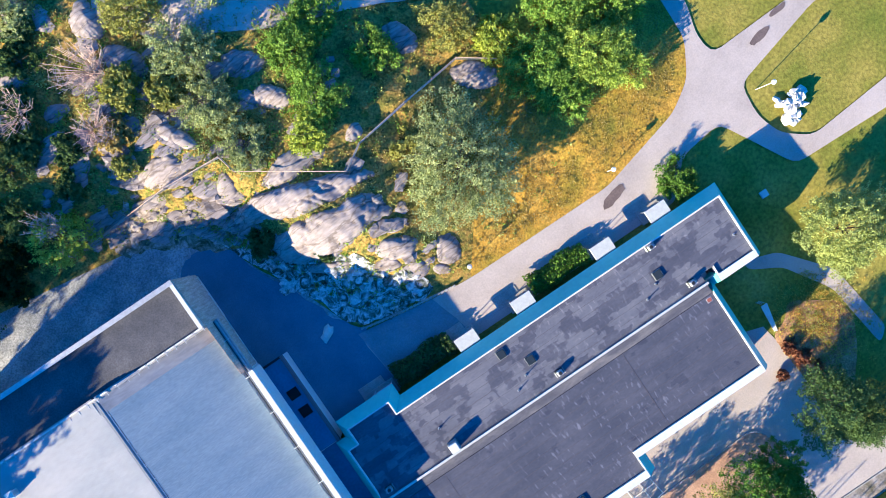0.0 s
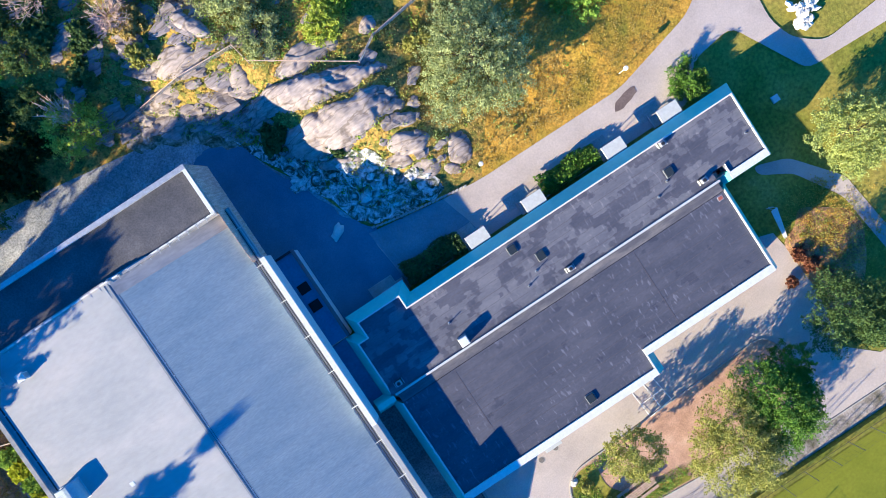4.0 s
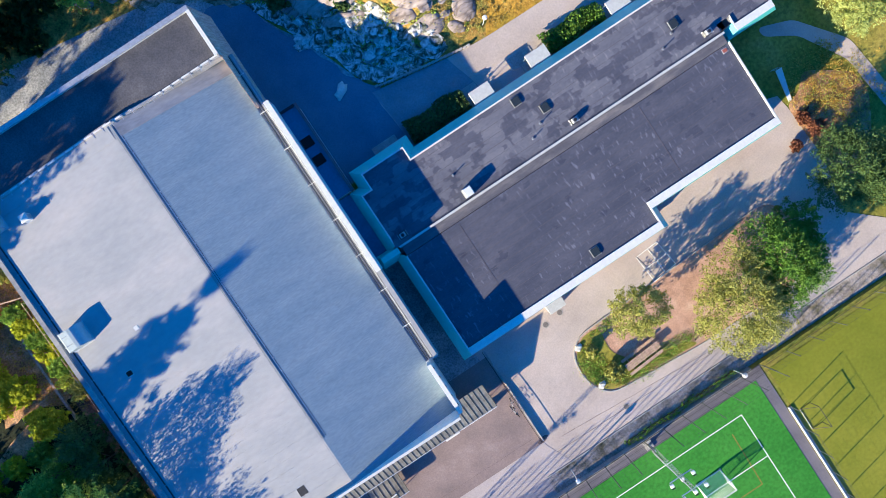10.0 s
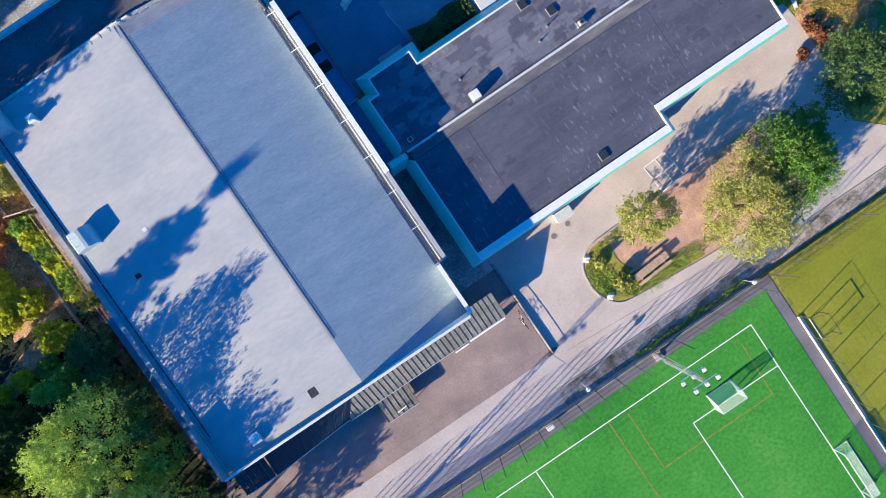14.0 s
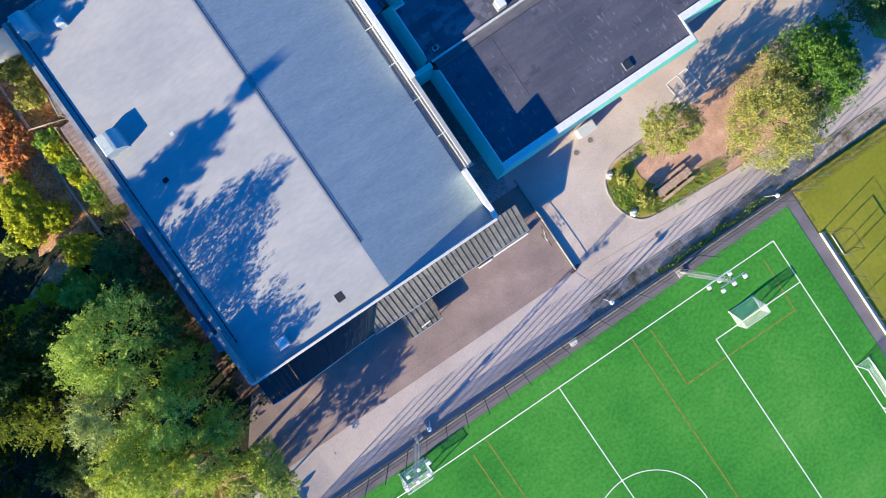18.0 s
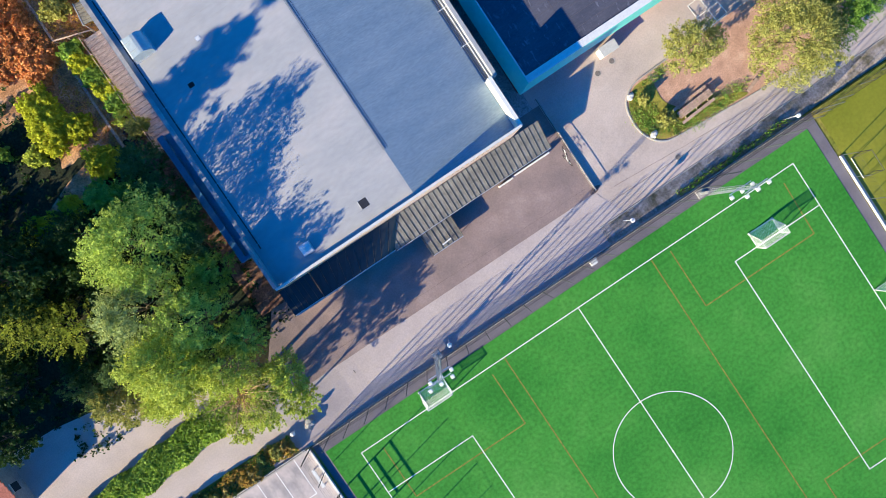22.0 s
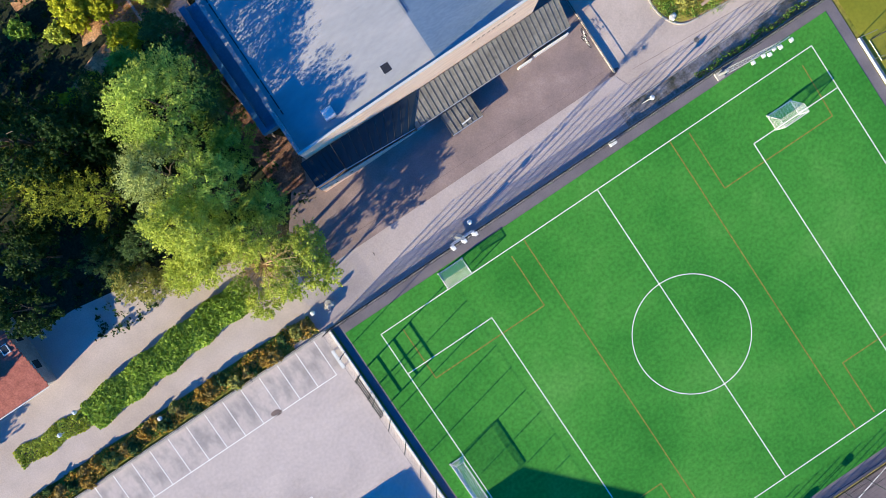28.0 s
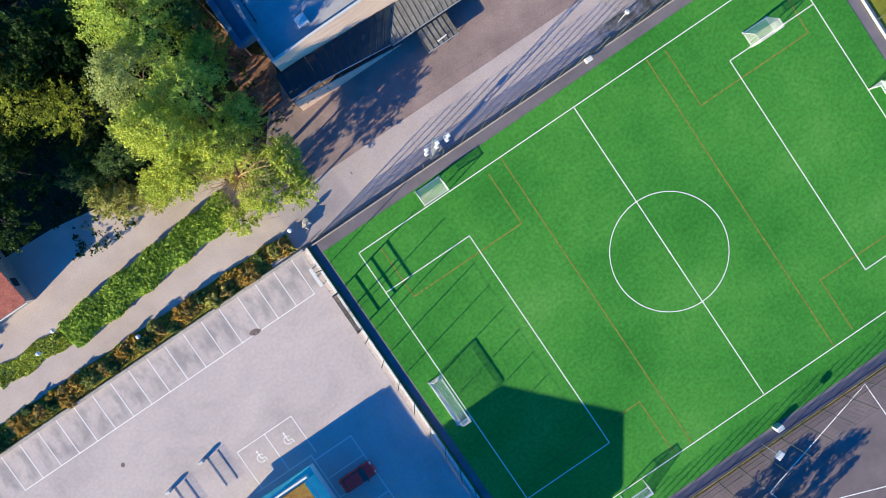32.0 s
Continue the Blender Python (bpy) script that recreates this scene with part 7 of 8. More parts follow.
T_DEF = (
    # x, y, radius, top, leaf, density, label
    (6.7, 3.6, 6.4, 8.6, "leaf_sallow", 1.1, "broad grey-green goat willow at the meadow's edge"),
    (-60.8, -27.4, 4.7, 16.8, "leaf_birch", 0.85, "tall green birch beside the sports hall"),
    (-64.6, -32.6, 3.8, 15.2, "leaf_greybirch", 0.8, "tall grey-green birch beside the sports hall"),
    (-61.2, -36.2, 3.7, 14.6, "leaf_birch", 0.8, "tall green birch by the schoolyard"),
    (-65.6, -38.2, 3.5, 15.6, "leaf_lime", 0.9, "tall lime-green birch by the schoolyard"),
    (-64.4, -39.9, 2.3, 16.6, "leaf_lime", 1.2, "slim lime-green birch by the schoolyard"),
    (-66.6, -41.4, 2.8, 9.4, "leaf_lime", 0.9, "lime-green tree over the yard"),
    (-58.0, -33.2, 2.4, 9.5, "leaf_green", 1.0, "green birch beside the sports hall"),
    (-68.8, -41.2, 2.5, 8.0, "leaf_lime", 1.0, "lime-green tree over the yard"),
    (-58.8, -40.2, 2.4, 9.4, "leaf_birch", 1.0, "small green tree over the road"),
    (-61.8, -42.0, 3.0, 11.0, "leaf_lime", 1.1, "small lime-green tree over the road"),
    (-61.6, -47.8, 2.3, 7.6, "leaf_lime", 1.1, "small lime-green tree over the road"),
    (-57.6, -46.2, 2.3, 8.0, "leaf_lime", 1.2, "small lime-green tree over the road"),
    (-59.6, -46.0, 2.1, 7.6, "leaf_birch", 1.2, "small green tree over the road"),
    (-58.0, -49.6, 1.8, 5.8, "leaf_lime", 0.9, "small lime-green tree over the road"),
    (-65.4, -48.6, 1.8, 4.6, "leaf_lime", 1.0, "small lime-green tree by the hedge"),
    (-64.8, -23.4, 2.6, 13.4, "leaf_wood", 0.9, "dark green birch behind the larch"),
    # Three trees added out of view to shade the house yard.
    (-101.0, -37.6, 3.6, 9.5, "leaf_wood", 1.0, "unseen tree added to shade the house yard"),
    (-103.0, -33.5, 3.6, 10.5, "leaf_wood", 1.0, "unseen tree added to shade the house yard"),
    (-107.0, -42.5, 4.0, 5.5, "leaf_wood", 1.5, "unseen tree added to shade the house yard"),
    (-68.2, -29.4, 2.6, 7.0, "leaf_wood", 0.9, "dark tree in the wood"),
    (-69.4, -35.2, 2.6, 6.4, "leaf_dark", 0.9, "dark green tree in the wood"),
    (-72.6, -35.8, 2.0, 5.6, "leaf_dark", 1.0, "dark green tree by the yard"),
    (-77.0, -35.4, 2.4, 4.6, "leaf_dark", 1.0, "dark green shrub by the yard"),
    (-76.4, -38.6, 1.9, 4.0, "leaf_olive", 1.0, "olive shrub by the yard"),
    (-74.6, -40.0, 2.0, 4.4, "leaf_olive", 1.0, "yellow-green shrub by the yard"),
    (-72.2, -40.9, 1.5, 4.0, "leaf_olive", 1.0, "olive shrub by the yard"),
    (-57.3, -19.6, 2.2, 8.6, "leaf_dark", 1.0, "dark shrubby tree in the shade of the hall"),
    (-57.3, -22.8, 2.2, 8.6, "leaf_dark", 1.0, "dark shrubby tree in the shade of the hall"),
    (-57.3, -26.0, 2.2, 8.6, "leaf_dark", 1.0, "dark shrubby tree in the shade of the hall"),
    (-57.3, -29.4, 2.2, 8.6, "leaf_dark", 1.0, "dark shrubby tree in the shade of the hall"),
    # The next seven trees are added to shade the woodland floor.
    (-87.0, -19.0, 3.2, 7.4, "leaf_wood", 0.8, "dark tree in the wood"),
    (-87.0, -25.0, 3.2, 8.0, "leaf_wood", 0.8, "dark tree in the wood"),
    (-86.5, -13.0, 3.0, 7.2, "leaf_wood", 0.8, "dark tree in the wood"),
    (-84.6, -26.6, 3.4, 10.6, "leaf_wood", 0.9, "tall dark tree added to shade the wood"),
    (-85.4, -35.4, 3.0, 9.6, "leaf_wood", 0.9, "dark tree added beside the house to shade the wood"),
    (-81.6, -31.4, 3.0, 8.4, "leaf_wood", 0.9, "dark tree in the wood"),
    (-83.4, -22.4, 3.0, 9.4, "leaf_wood", 0.9, "dark tree in the wood"),
    (-79.4, -27.6, 2.6, 6.4, "leaf_wood", 0.9, "dark tree in the wood"),
    (-75.0, -33.0, 2.6, 5.4, "leaf_wood", 0.9, "dark tree in the wood"),
    (37.6, -25.2, 4.9, 6.6, "leaf_willow", 1.2, "pale grey-green willow on the lawn"),
    (26.4, -41.2, 4.8, 7.6, "leaf_dark", 1.2, "dark green tree beside the wing"),
    (35.0, -47.0, 4.6, 8.0, "leaf_dark", 1.0, "dark green tree by the road"),
    (14.2, -45.0, 4.6, 8.2, "leaf_maple", 1.3, "dense dark green tree on the planted island"),
    (8.2, -46.3, 5.5, 7.8, "leaf_olive", 1.2, "pale yellow-green willow on the planted island"),
    (17.8, -42.4, 2.4, 6.2, "leaf_maple", 1.2, "small dark green tree on the planted island"),
    (-1.6, -41.2, 2.9, 6.4, "leaf_olive", 1.2, "small yellow-green tree on the planted island"),
    (20.0, 7.2, 4.2, 7.0, "leaf_green", 1.2, "green maple on the meadow"),
    (25.0, 5.8, 4.3, 6.8, "leaf_birch", 1.2, "green maple on the meadow"),
    (27.4, 2.6, 2.8, 5.5, "leaf_birch", 1.2, "small bright green maple on the meadow"),
    (20.4, 3.8, 3.2, 5.5, "leaf_green", 1.2, "green maple on the meadow"),
    (17.4, 12.6, 2.4, 6.5, "leaf_lime", 1.2, "bright lime-green bush on the hillside"),
    (30.4, 9.5, 3.8, 7.0, "leaf_green", 1.1, "green tree by the footpath"),
    (25.5, 12.0, 4.0, 7.5, "leaf_green", 1.1, "green tree above the meadow"),
    (13.6, 16.6, 3.0, 8.0, "leaf_olive", 1.0, "yellow-green bush on the hillside"),
    (5.8, 18.2, 2.6, 8.2, "leaf_green", 1.2, "green bush on the hillside"),
    (-1.2, 22.6, 2.9, 9.0, "leaf_green", 1.2, "green rowan among the rocks"),
    (-1.4, 17.4, 3.2, 8.6, "leaf_green", 1.2, "green rowan among the rocks"),
    (-4.2, 14.6, 2.3, 7.8, "leaf_lime", 1.2, "lime-green bush among the rocks"),
    (1.8, 24.6, 3.0, 9.0, "leaf_green", 1.1, "green rowan by the upper road"),
    (-10.2, 28.4, 3.1, 8.6, "leaf_sallow", 1.1, "grey-green willow among the rocks"),
    (-11.0, 22.3, 3.3, 8.8, "leaf_sallow", 1.1, "grey-green willow among the rocks"),
    (-10.4, 17.2, 2.6, 7.8, "leaf_sallow", 1.0, "grey-green willow among the rocks"),
    (-11.8, 34.8, 3.2, 8.6, "leaf_olive", 1.0, "yellow-green tree on the hillside"),
    (-22.0, 40.6, 2.6, 8.0, "leaf_sallow", 1.0, "grey-green bush on the hillside"),
    (-31.6, 20.0, 2.9, 7.6, "leaf_lime", 1.0, "lime-green bush by the gravel track"),
    (-30.8, 27.8, 2.2, 7.0, "leaf_dark", 1.0, "dark green bush on the hillside"),
    (-33.5, 24.0, 2.6, 6.8, "leaf_dark", 1.0, "dark green bush by the gravel track"),
    (-32.5, 33.0, 3.0, 7.5, "leaf_dark", 1.0, "dark green bush on the hillside"),
    (26.0, -10.9, 2.4, 3.0, "leaf_maple", 1.6, "rounded green bush beside the wing"),
)
tree(-61.6, -21.4, 3.0, 11.0, "leaf_larch", "slender green larch behind the birches", 90, dens=1.3, shape=2.0, feather=1.5)
tree(-69.3, -24.4, 3.4, 17.6, "leaf_wood", "dark spruce in the wood", 92, dens=1.2, shape=2.0, leaf_size=0.19)
tree(-74.2, -22.6, 6.9, 23.8, "leaf_wood", "tall dark spruce in the wood", 91, dens=1.0, shape=2.0, leaf_size=0.19)
for i, (x, y, r, top) in enumerate(((-76.6, -25.8, 4.4, 9.4), (-73.0, -29.4, 3.4, 8.6), (-79.6, -22.0, 3.6, 9.0))):
    tree(x, y, r, top, "leaf_conifer", "spreading dark conifer, sunlit tips put into its leaf colour", 95 + i, dens=0.36, base=0.3, feather=1.9)
for i, (x, y, r, top) in enumerate(((-69.0, 0.3, 4.6, 21.0), (-75.0, 2.0, 4.8, 21.5), (-66.5, 5.0, 3.6, 18.0), (-80.0, 12.0, 5.0, 18.0), (-66.0, 14.5, 3.4, 12.0))):
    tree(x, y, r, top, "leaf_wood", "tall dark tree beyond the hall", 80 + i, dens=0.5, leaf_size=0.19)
# Trees added past the slope's west side to throw shade over it.
for i, (x, y, r, top) in enumerate(((-39.5, 30.5, 3.6, 8.6), (-36.5, 38.0, 3.8, 8.6), (-42.0, 24.5, 3.4, 9.5), (-31.5, 46.5, 3.6, 8.2), (-45.0, 16.8, 3.6, 11.5), (-52.0, 16.4, 4.2, 15.5))):
    tree(x, y, r, top, "leaf_dark", "tall dark tree added to shade the hillside", 870 + i, dens=0.6, leaf_size=0.14)
for i, (x, y, r, top, leaf, dens, label) in enumerate(T_DEF):
    if foot_dist(x, y) > 0 and r < 6 and "lime-green bush by the gravel" not in label:
        top = ground_z(x, y) + 0.6 + (0.36 if -7 < x < 12 else 0.5) * r
    if x < -79.5:
        dens, big = 0.4 * dens, 0.18
    else:
        big = 0.108
    birch = "birch" in label or "over the road" in label or "over the yard" in label
    tree(x, y, r, top, leaf, label, 100 + i, dens=dens, base=(0.3 if top > 14 else 0.45) if birch else None, feather=1.35 if birch else 1.0, leaf_size=big)
# Near-black bushes added to stand for deep shade on this ground.
for i, (x, y, r) in enumerate(((-35.6, 24.2, 2.6), (-37.2, 21.6, 2.4), (-40.4, 21.0, 2.4), (-38.6, 26.0, 2.8), (-40.0, 18.9, 1.6), (-43.6, 21.4, 2.4))):
    tree(x, y, r, ground_z(x, y) + 1.5, "leaf_wood", "low dark thicket added to stand for shade by the track", 640 + i, name="bush", dens=0.6, leaf_size=0.2)
B_DEF = (
    (-63.9, -7.4, 2.0, 3.2, "leaf_yellow", "bright yellow-green bush under the wood"),
    (-64.3, -10.2, 2.3, 3.5, "leaf_yellow", "bright yellow-green bush under the wood"),
    (-61.8, -11.6, 1.5, 2.8, "leaf_yellow", "bright yellow-green bush under the wood"),
    (-67.3, -11.6, 1.2, 2.2, "leaf_lime", "small lime-green bush under the wood"),
    (-61.7, -16.0, 1.8, 2.8, "leaf_yellow", "yellow-green bush by the dirt path"),
    (-64.2, -18.4, 1.4, 2.4, "leaf_green", "green bush by the dirt path"),
    (-67.4, -18.2, 1.2, 2.2, "leaf_yellow", "yellow-green bush by the dirt path"),
    (-70.0, -18.9, 1.3, 2.2, "leaf_yellow", "yellow-green bush in the wood"),
    (-72.4, -18.6, 1.6, 2.6, "leaf_yellow", "yellow-green bush in the wood"),
    (-57.9, -4.4, 1.1, 2.7, "leaf_green", "green bush in the row by the stair"),
    (-57.6, -6.2, 1.2, 2.8, "leaf_yellow", "yellow-green bush in the row by the stair"),
    (-57.4, -8.0, 1.15, 2.7, "leaf_green", "green bush in the row by the stair"),
    (-57.2, -9.8, 1.2, 2.8, "leaf_yellow", "yellow-green bush in the row by the stair"),
    (-57.0, -11.6, 1.15, 2.6, "leaf_green", "green bush in the row by the stair"),
    (-57.2, -13.2, 1.0, 2.5, "leaf_lime", "lime-green bush in the row by the stair"),
    (-56.7, -15.0, 1.1, 2.6, "leaf_olive", "olive bush at the foot of the stair"),
    (-56.6, 0.4, 1.5, 2.6, "leaf_olive", "olive shrub beside the hall"),
    (-56.0, 3.4, 1.6, 2.8, "leaf_olive", "olive shrub beside the hall"),
    (-57.4, 5.6, 1.6, 2.6, "leaf_dark", "dark shrub beside the hall"),
    (-61.9, 1.2, 2.6, 2.1, "leaf_rust", "rust-orange shrub beside the hall"),
    (-61.7, -3.2, 2.4, 2.0, "leaf_rust", "rust-orange shrub beside the hall"),
    (-64.4, -1.2, 2.0, 1.9, "leaf_rust", "rust-orange shrub in the wood"),
    (-70.4, -9.0, 1.3, 2.2, "leaf_green", "green bush in the wood"),
    (-7.9, -43.0, 0.6, 0.3, "leaf_olive", "low olive shrub on the planted island"),
    (-7.0, -46.2, 1.0, 0.5, "leaf_olive", "low olive shrub on the planted island"),
    (-10.0, 4.0, 1.0, 3.4, "leaf_dark", "dark low bush between rocks"),
    (-15.0, 8.6, 1.6, 3.2, "leaf_dark", "dark low bush at the foot of the rocks"),
    (-17.2, 28.4, 2.1, 7.2, "leaf_olive", "yellow-green bush on the hillside"),
    (-20.5, 25.4, 1.6, 6.6, "leaf_straw", "golden dry bush on the hillside"),
    (-27.0, 33.0, 2.0, 6.6, "leaf_dark", "dark low bush on the slope"),
    (-24.2, 36.4, 1.9, 6.6, "leaf_dark", "dark low bush on the slope"),
    (-28.4, 29.4, 1.9, 6.4, "leaf_dark", "dark low bush on the slope"),
    (-25.2, 26.8, 1.5, 6.4, "leaf_dark", "dark low bush on the slope"),
    (-27.4, 23.6, 1.6, 5.8, "leaf_dark", "dark low bush on the slope"),
    (-22.4, 39.0, 1.7, 6.6, "leaf_dark", "dark low bush on the slope"),
    (-21.7, 22.1, 1.2, 6.2, "leaf_olive", "olive bush beside an outcrop"),
    (-17.4, 29.0, 1.5, 6.4, "leaf_yellow", "yellow-green bush beside a rock slab"),
    (-14.2, 26.0, 1.6, 6.9, "leaf_olive", "yellow-green bush on the hillside"),
    (3.0, 8.5, 1.8, 5.2, "leaf_olive", "yellow dry bush on the hillside"),
    (26.8, -34.2, 0.7, 0.3, "leaf_redbrown", "red-brown low shrub beside the yard"),
    (27.4, -35.8, 0.8, 0.3, "leaf_redbrown", "red-brown low shrub beside the yard"),
    (28.0, -37.4, 0.8, 0.3, "leaf_redbrown", "red-brown low shrub beside the yard"),
    (24.4, -36.4, 0.5, 0.2, "leaf_redbrown", "red-brown low shrub beside the yard"),
)
for i, (x, y, r, top, leaf, label) in enumerate(B_DEF):
    tree(x, y, r, top, leaf, label, 300 + i, name="bush", dens=1.9, leaf_size=0.16)
for i, (x, y, r, h, ln) in enumerate(((-18.6, 31.6, 3.2, 2.6, (-0.8, 0.6)), (-27.2, 32.0, 2.6, 2.4, (-0.4, 0.3)), (-21.8, 26.6, 2.4, 2.0, (0.3, 0)), (-31.0, 21.2, 1.8, 6.0, (0.2, 0.2)))):
    bare_bush(x, y, r, h, 40 + i, lean=ln)


def bare_tree(x, y, top, seed, label):
    """A dead tree whose bare limbs fan out sideways."""
    rng = random.Random(seed)
    gz = ground_z(x, y)
    e = empty("tree", x, y, gz, 0, label, "tree", "trees round the school")
    H = top - gz
    part("trunk", rod(bmesh.new(), (0, 0, -0.2), (0.3, 0.1, H * 0.62), 0.24, 0.15, 8), M["twig"], e)
    for i in range(40):
        a = radians(i * 9 + rng.uniform(-8, 8))
        L = rng.uniform(2.2, 4.6)
        bm = bmesh.new()
        p = Vector((0.3, 0.1, H * rng.uniform(0.5, 0.64)))
        r = rng.uniform(0.045, 0.085)
        for k in range(5):
            a += rng.uniform(-0.25, 0.25)
            q = p + Vector((math.cos(a) * L / 5, math.sin(a) * L / 5, H * (0.09 - 0.012 * k)))
            rod(bm, p, q, r, r * 0.75, 5)
            for s in (-1, 1):
                b = a + s * rng.uniform(0.4, 0.9)
                d = Vector((math.cos(b), math.sin(b), rng.uniform(0.1, 0.6))) * rng.uniform(0.5, 1.2)
                rod(bm, q, q + d, r * 0.45, r * 0.15, 4)
                rod(bm, q + d * 0.6, q + d * 0.6 + Vector((-d.y, d.x, 0.3)) * 0.5 * s, r * 0.3, r * 0.12, 3)
            p, r = q, r * 0.75
        part("limb", bm, M["twig"], e)
    return e


bare_tree(-62.6, -45.2, 8.8, 60, "leafless straw-coloured branched tree over the road")


def hedge(x0, x1, y0, y1, h, leaf, label, seed, dens=150, z=None, size=0.15, turn=0.0):
    rng = np.random.default_rng(seed)
    cx, cy = (x0 + x1) / 2, (y0 + y1) / 2
    gz = ground_z(cx, cy) if z is None else z
    e = empty("hedge", cx, cy, gz, turn, label, "hedge")
    L, D = x1 - x0, y1 - y0
    n = int(L * D * dens)
    px, py = rng.uniform(-L / 2, L / 2, n), rng.uniform(-D / 2, D / 2, n)
    edge = np.clip(1 - (np.abs(py) / (D / 2)) ** 4, 0, 1)
    pz = h * (0.55 + 0.45 * edge) * rng.uniform(0.6, 1.12, n) + 0.08 * np.sin(px * 1.1 + seed) * np.cos(py * 1.3)
    pts = np.stack([px, py + 0.2 * np.sin(px * 1.3), pz], 1)
    quads_mesh("leaves", pts, np.tile([0, 0, 0.7], (n, 1)), rng.uniform(0.6, 1.3, n) * size, M[leaf], rng, e)
    part("stem_core", boxm(-L / 2 + 0.3, L / 2 - 0.3, -D / 2 + 0.3, D / 2 - 0.3, 0, h * 0.55), M["bark"], e)


hedge(-11.7, -4.4, -12.9, -10.2, 1.5, "leaf_dark", "dark clipped hedge bed beside the wing", 3)
hedge(5.9, 13.2, -12.9, -10.4, 1.4, "leaf_maple", "green hedge bed beside the wing", 4)
hedge(-89.0, -65.4, -48.8, -45.2, 1.5, "leaf_hedge", "long clipped green hedge beside the path", 5, 300, size=0.19, turn=4.8)
hedge(-110, -62.6, -54.3, -52.1, 0.6, "leaf_maple", "weedy planting strip above the car park", 6, 75)
hedge(-110, -62.6, -54.3, -52.2, 0.75, "leaf_golden", "golden dry weeds in the planting strip", 9, 80)
hedge(-10.5, 5.0, -54.6, -53.9, 0.7, "leaf_green", "green weeds growing along the fence", 7, 45)
hedge(-99, -89.3, -48.9, -46.6, 0.25, "leaf_lime", "low green grass verge beside the path", 8)
for i in range(40):
    x = -64 - i * 1.15 + rs.uniform(-0.8, 0.8)
    tree(x, -53.2 + rs.uniform(-0.8, 0.8), rs.uniform(0.35, 0.8), rs.uniform(0.6, 1.2), ("leaf_straw", "leaf_olive", "leaf_dark", "leaf_golden", "leaf_straw", "leaf_golden", "leaf_dark")[i % 7], "low rusty yellow shrub in the planting strip", 500 + i, name="bush", dens=3, leaf_size=0.16)


def tufts(name, n, inside, leaf, size, height, label, seed):
    """Loose grass and heath tufts scattered over an area."""
    rng = np.random.default_rng(seed)
    pts = []
    while len(pts) < n:
        x, y = inside(rng)
        if x is None:
            continue
        z = ground_z(x, y) + 0.1
        r = rng.uniform(0.12, 0.42)
        for k in range(int(rng.integers(8, 22))):
            pts.append((x + rng.normal(0, r), y + rng.normal(0, r), z + height * rng.random()))
    e = empty(name, 0, 0, 0, 0, label, "undergrowth", kind="stuff")
    n = len(pts)
    quads_mesh("leaves", pts, np.tile([0, 0, 0.5], (n, 1)), rng.uniform(0.5, 1.3, n) * size, M[leaf], rng, e)


def on_hill(lo, hi, thr, f, xmax=18.0):
    def pick(rng):
        x, y = rng.uniform(-36, 18), rng.uniform(-6, 44)
        if x > xmax and rng.random() < 0.8:
            return None, None
        if foot_dist(x, y) < 0.3 or not lo < noise.noise(Vector((x * f, y * f, thr))) < hi:
            return None, None
        return x, y
    return pick


def on_meadow(rng):
    x, y = rng.uniform(2, 35), rng.uniform(-6.6, 9)
    return (x, y) if foot_dist(x, y) > 0.1 and y < 6 + x * 0.1 and y < x - 3 else (None, None)


def in_wood(rng):
    x, y = rng.uniform(-84, -55), rng.uniform(-42, 10)
    return (x, y) if x < -66 or y < -19 else (None, None)


tufts("heath_tuft", 15000, on_hill(-0.1, 1.0, 3.0, 0.25), "leaf_straw", 0.11, 0.18, "dry yellow heath tufts on the hillside", 11)
tufts("heath_tuft", 17000, on_hill(-0.3, 0.5, 5.0, 0.3, -2.0), "leaf_olive", 0.12, 0.22, "grey-green heath tufts on the hillside", 18)
tufts("heath_tuft", 7000, on_hill(-1.0, -0.15, 3.0, 0.25, -4.0), "leaf_willow", 0.13, 0.25, "grey-green heath tufts on the hillside", 12)
tufts("heath_tuft", 9000, on_hill(0.0, 1.0, 8.0, 0.3), "leaf_straw", 0.10, 0.2, "golden dry heath tufts on the hillside", 13)
tufts("heath_tuft", 12000, on_hill(-0.6, 0.2, 9.0, 0.35, -4.0), "leaf_green", 0.12, 0.25, "olive heath tufts among the rocks", 19)
tufts("meadow_grass", 16000, on_meadow, "leaf_straw", 0.07, 0.10, "dry yellow grass tufts on the meadow", 14)
tufts("meadow_grass", 6000, on_meadow, "leaf_golden", 0.07, 0.10, "golden dry grass tufts on the meadow", 15)

def by_wing(rng):
    """Dry grass round the bare ground east of the wing."""
    x, y = rng.normal(31.0, 2.8), rng.normal(-33.5, 3.2)
    return (x, y) if x > 26.2 and y < -27.5 else (None, None)


tufts("meadow_grass", 5000, by_wing, "leaf_golden", 0.085, 0.2, "golden dry grass under the trees by the wing", 23)
tufts("meadow_grass", 4000, by_wing, "leaf_olive", 0.085, 0.2, "olive grass under the trees by the wing", 24)
def by_hall(rng):
    x, y = rng.uniform(-61.5, -53.0), rng.uniform(-17, 6)
    return (x, y) if x < -54 or y > -3 else (None, None)


area("leaf_litter", ragged([(-53.2, 6.0), (-52.8, -1.0), (-54.2, -3.2), (-56.2, -5.0), (-56.4, -14.8), (-59.6, -15.0), (-62.2, -14.2), (-66.0, -14.0), (-66.0, -3.0), (-62.0, 6.0)], 0.6, 0.9, 7.0), M["litter"], 0.07, 1.2, "orange-brown leaf litter and dry grass beside the hall", "leaf litter")
tufts("dry_grass", 6000, by_hall, "leaf_golden", 0.10, 0.22, "golden dry grass beside the hall", 31)
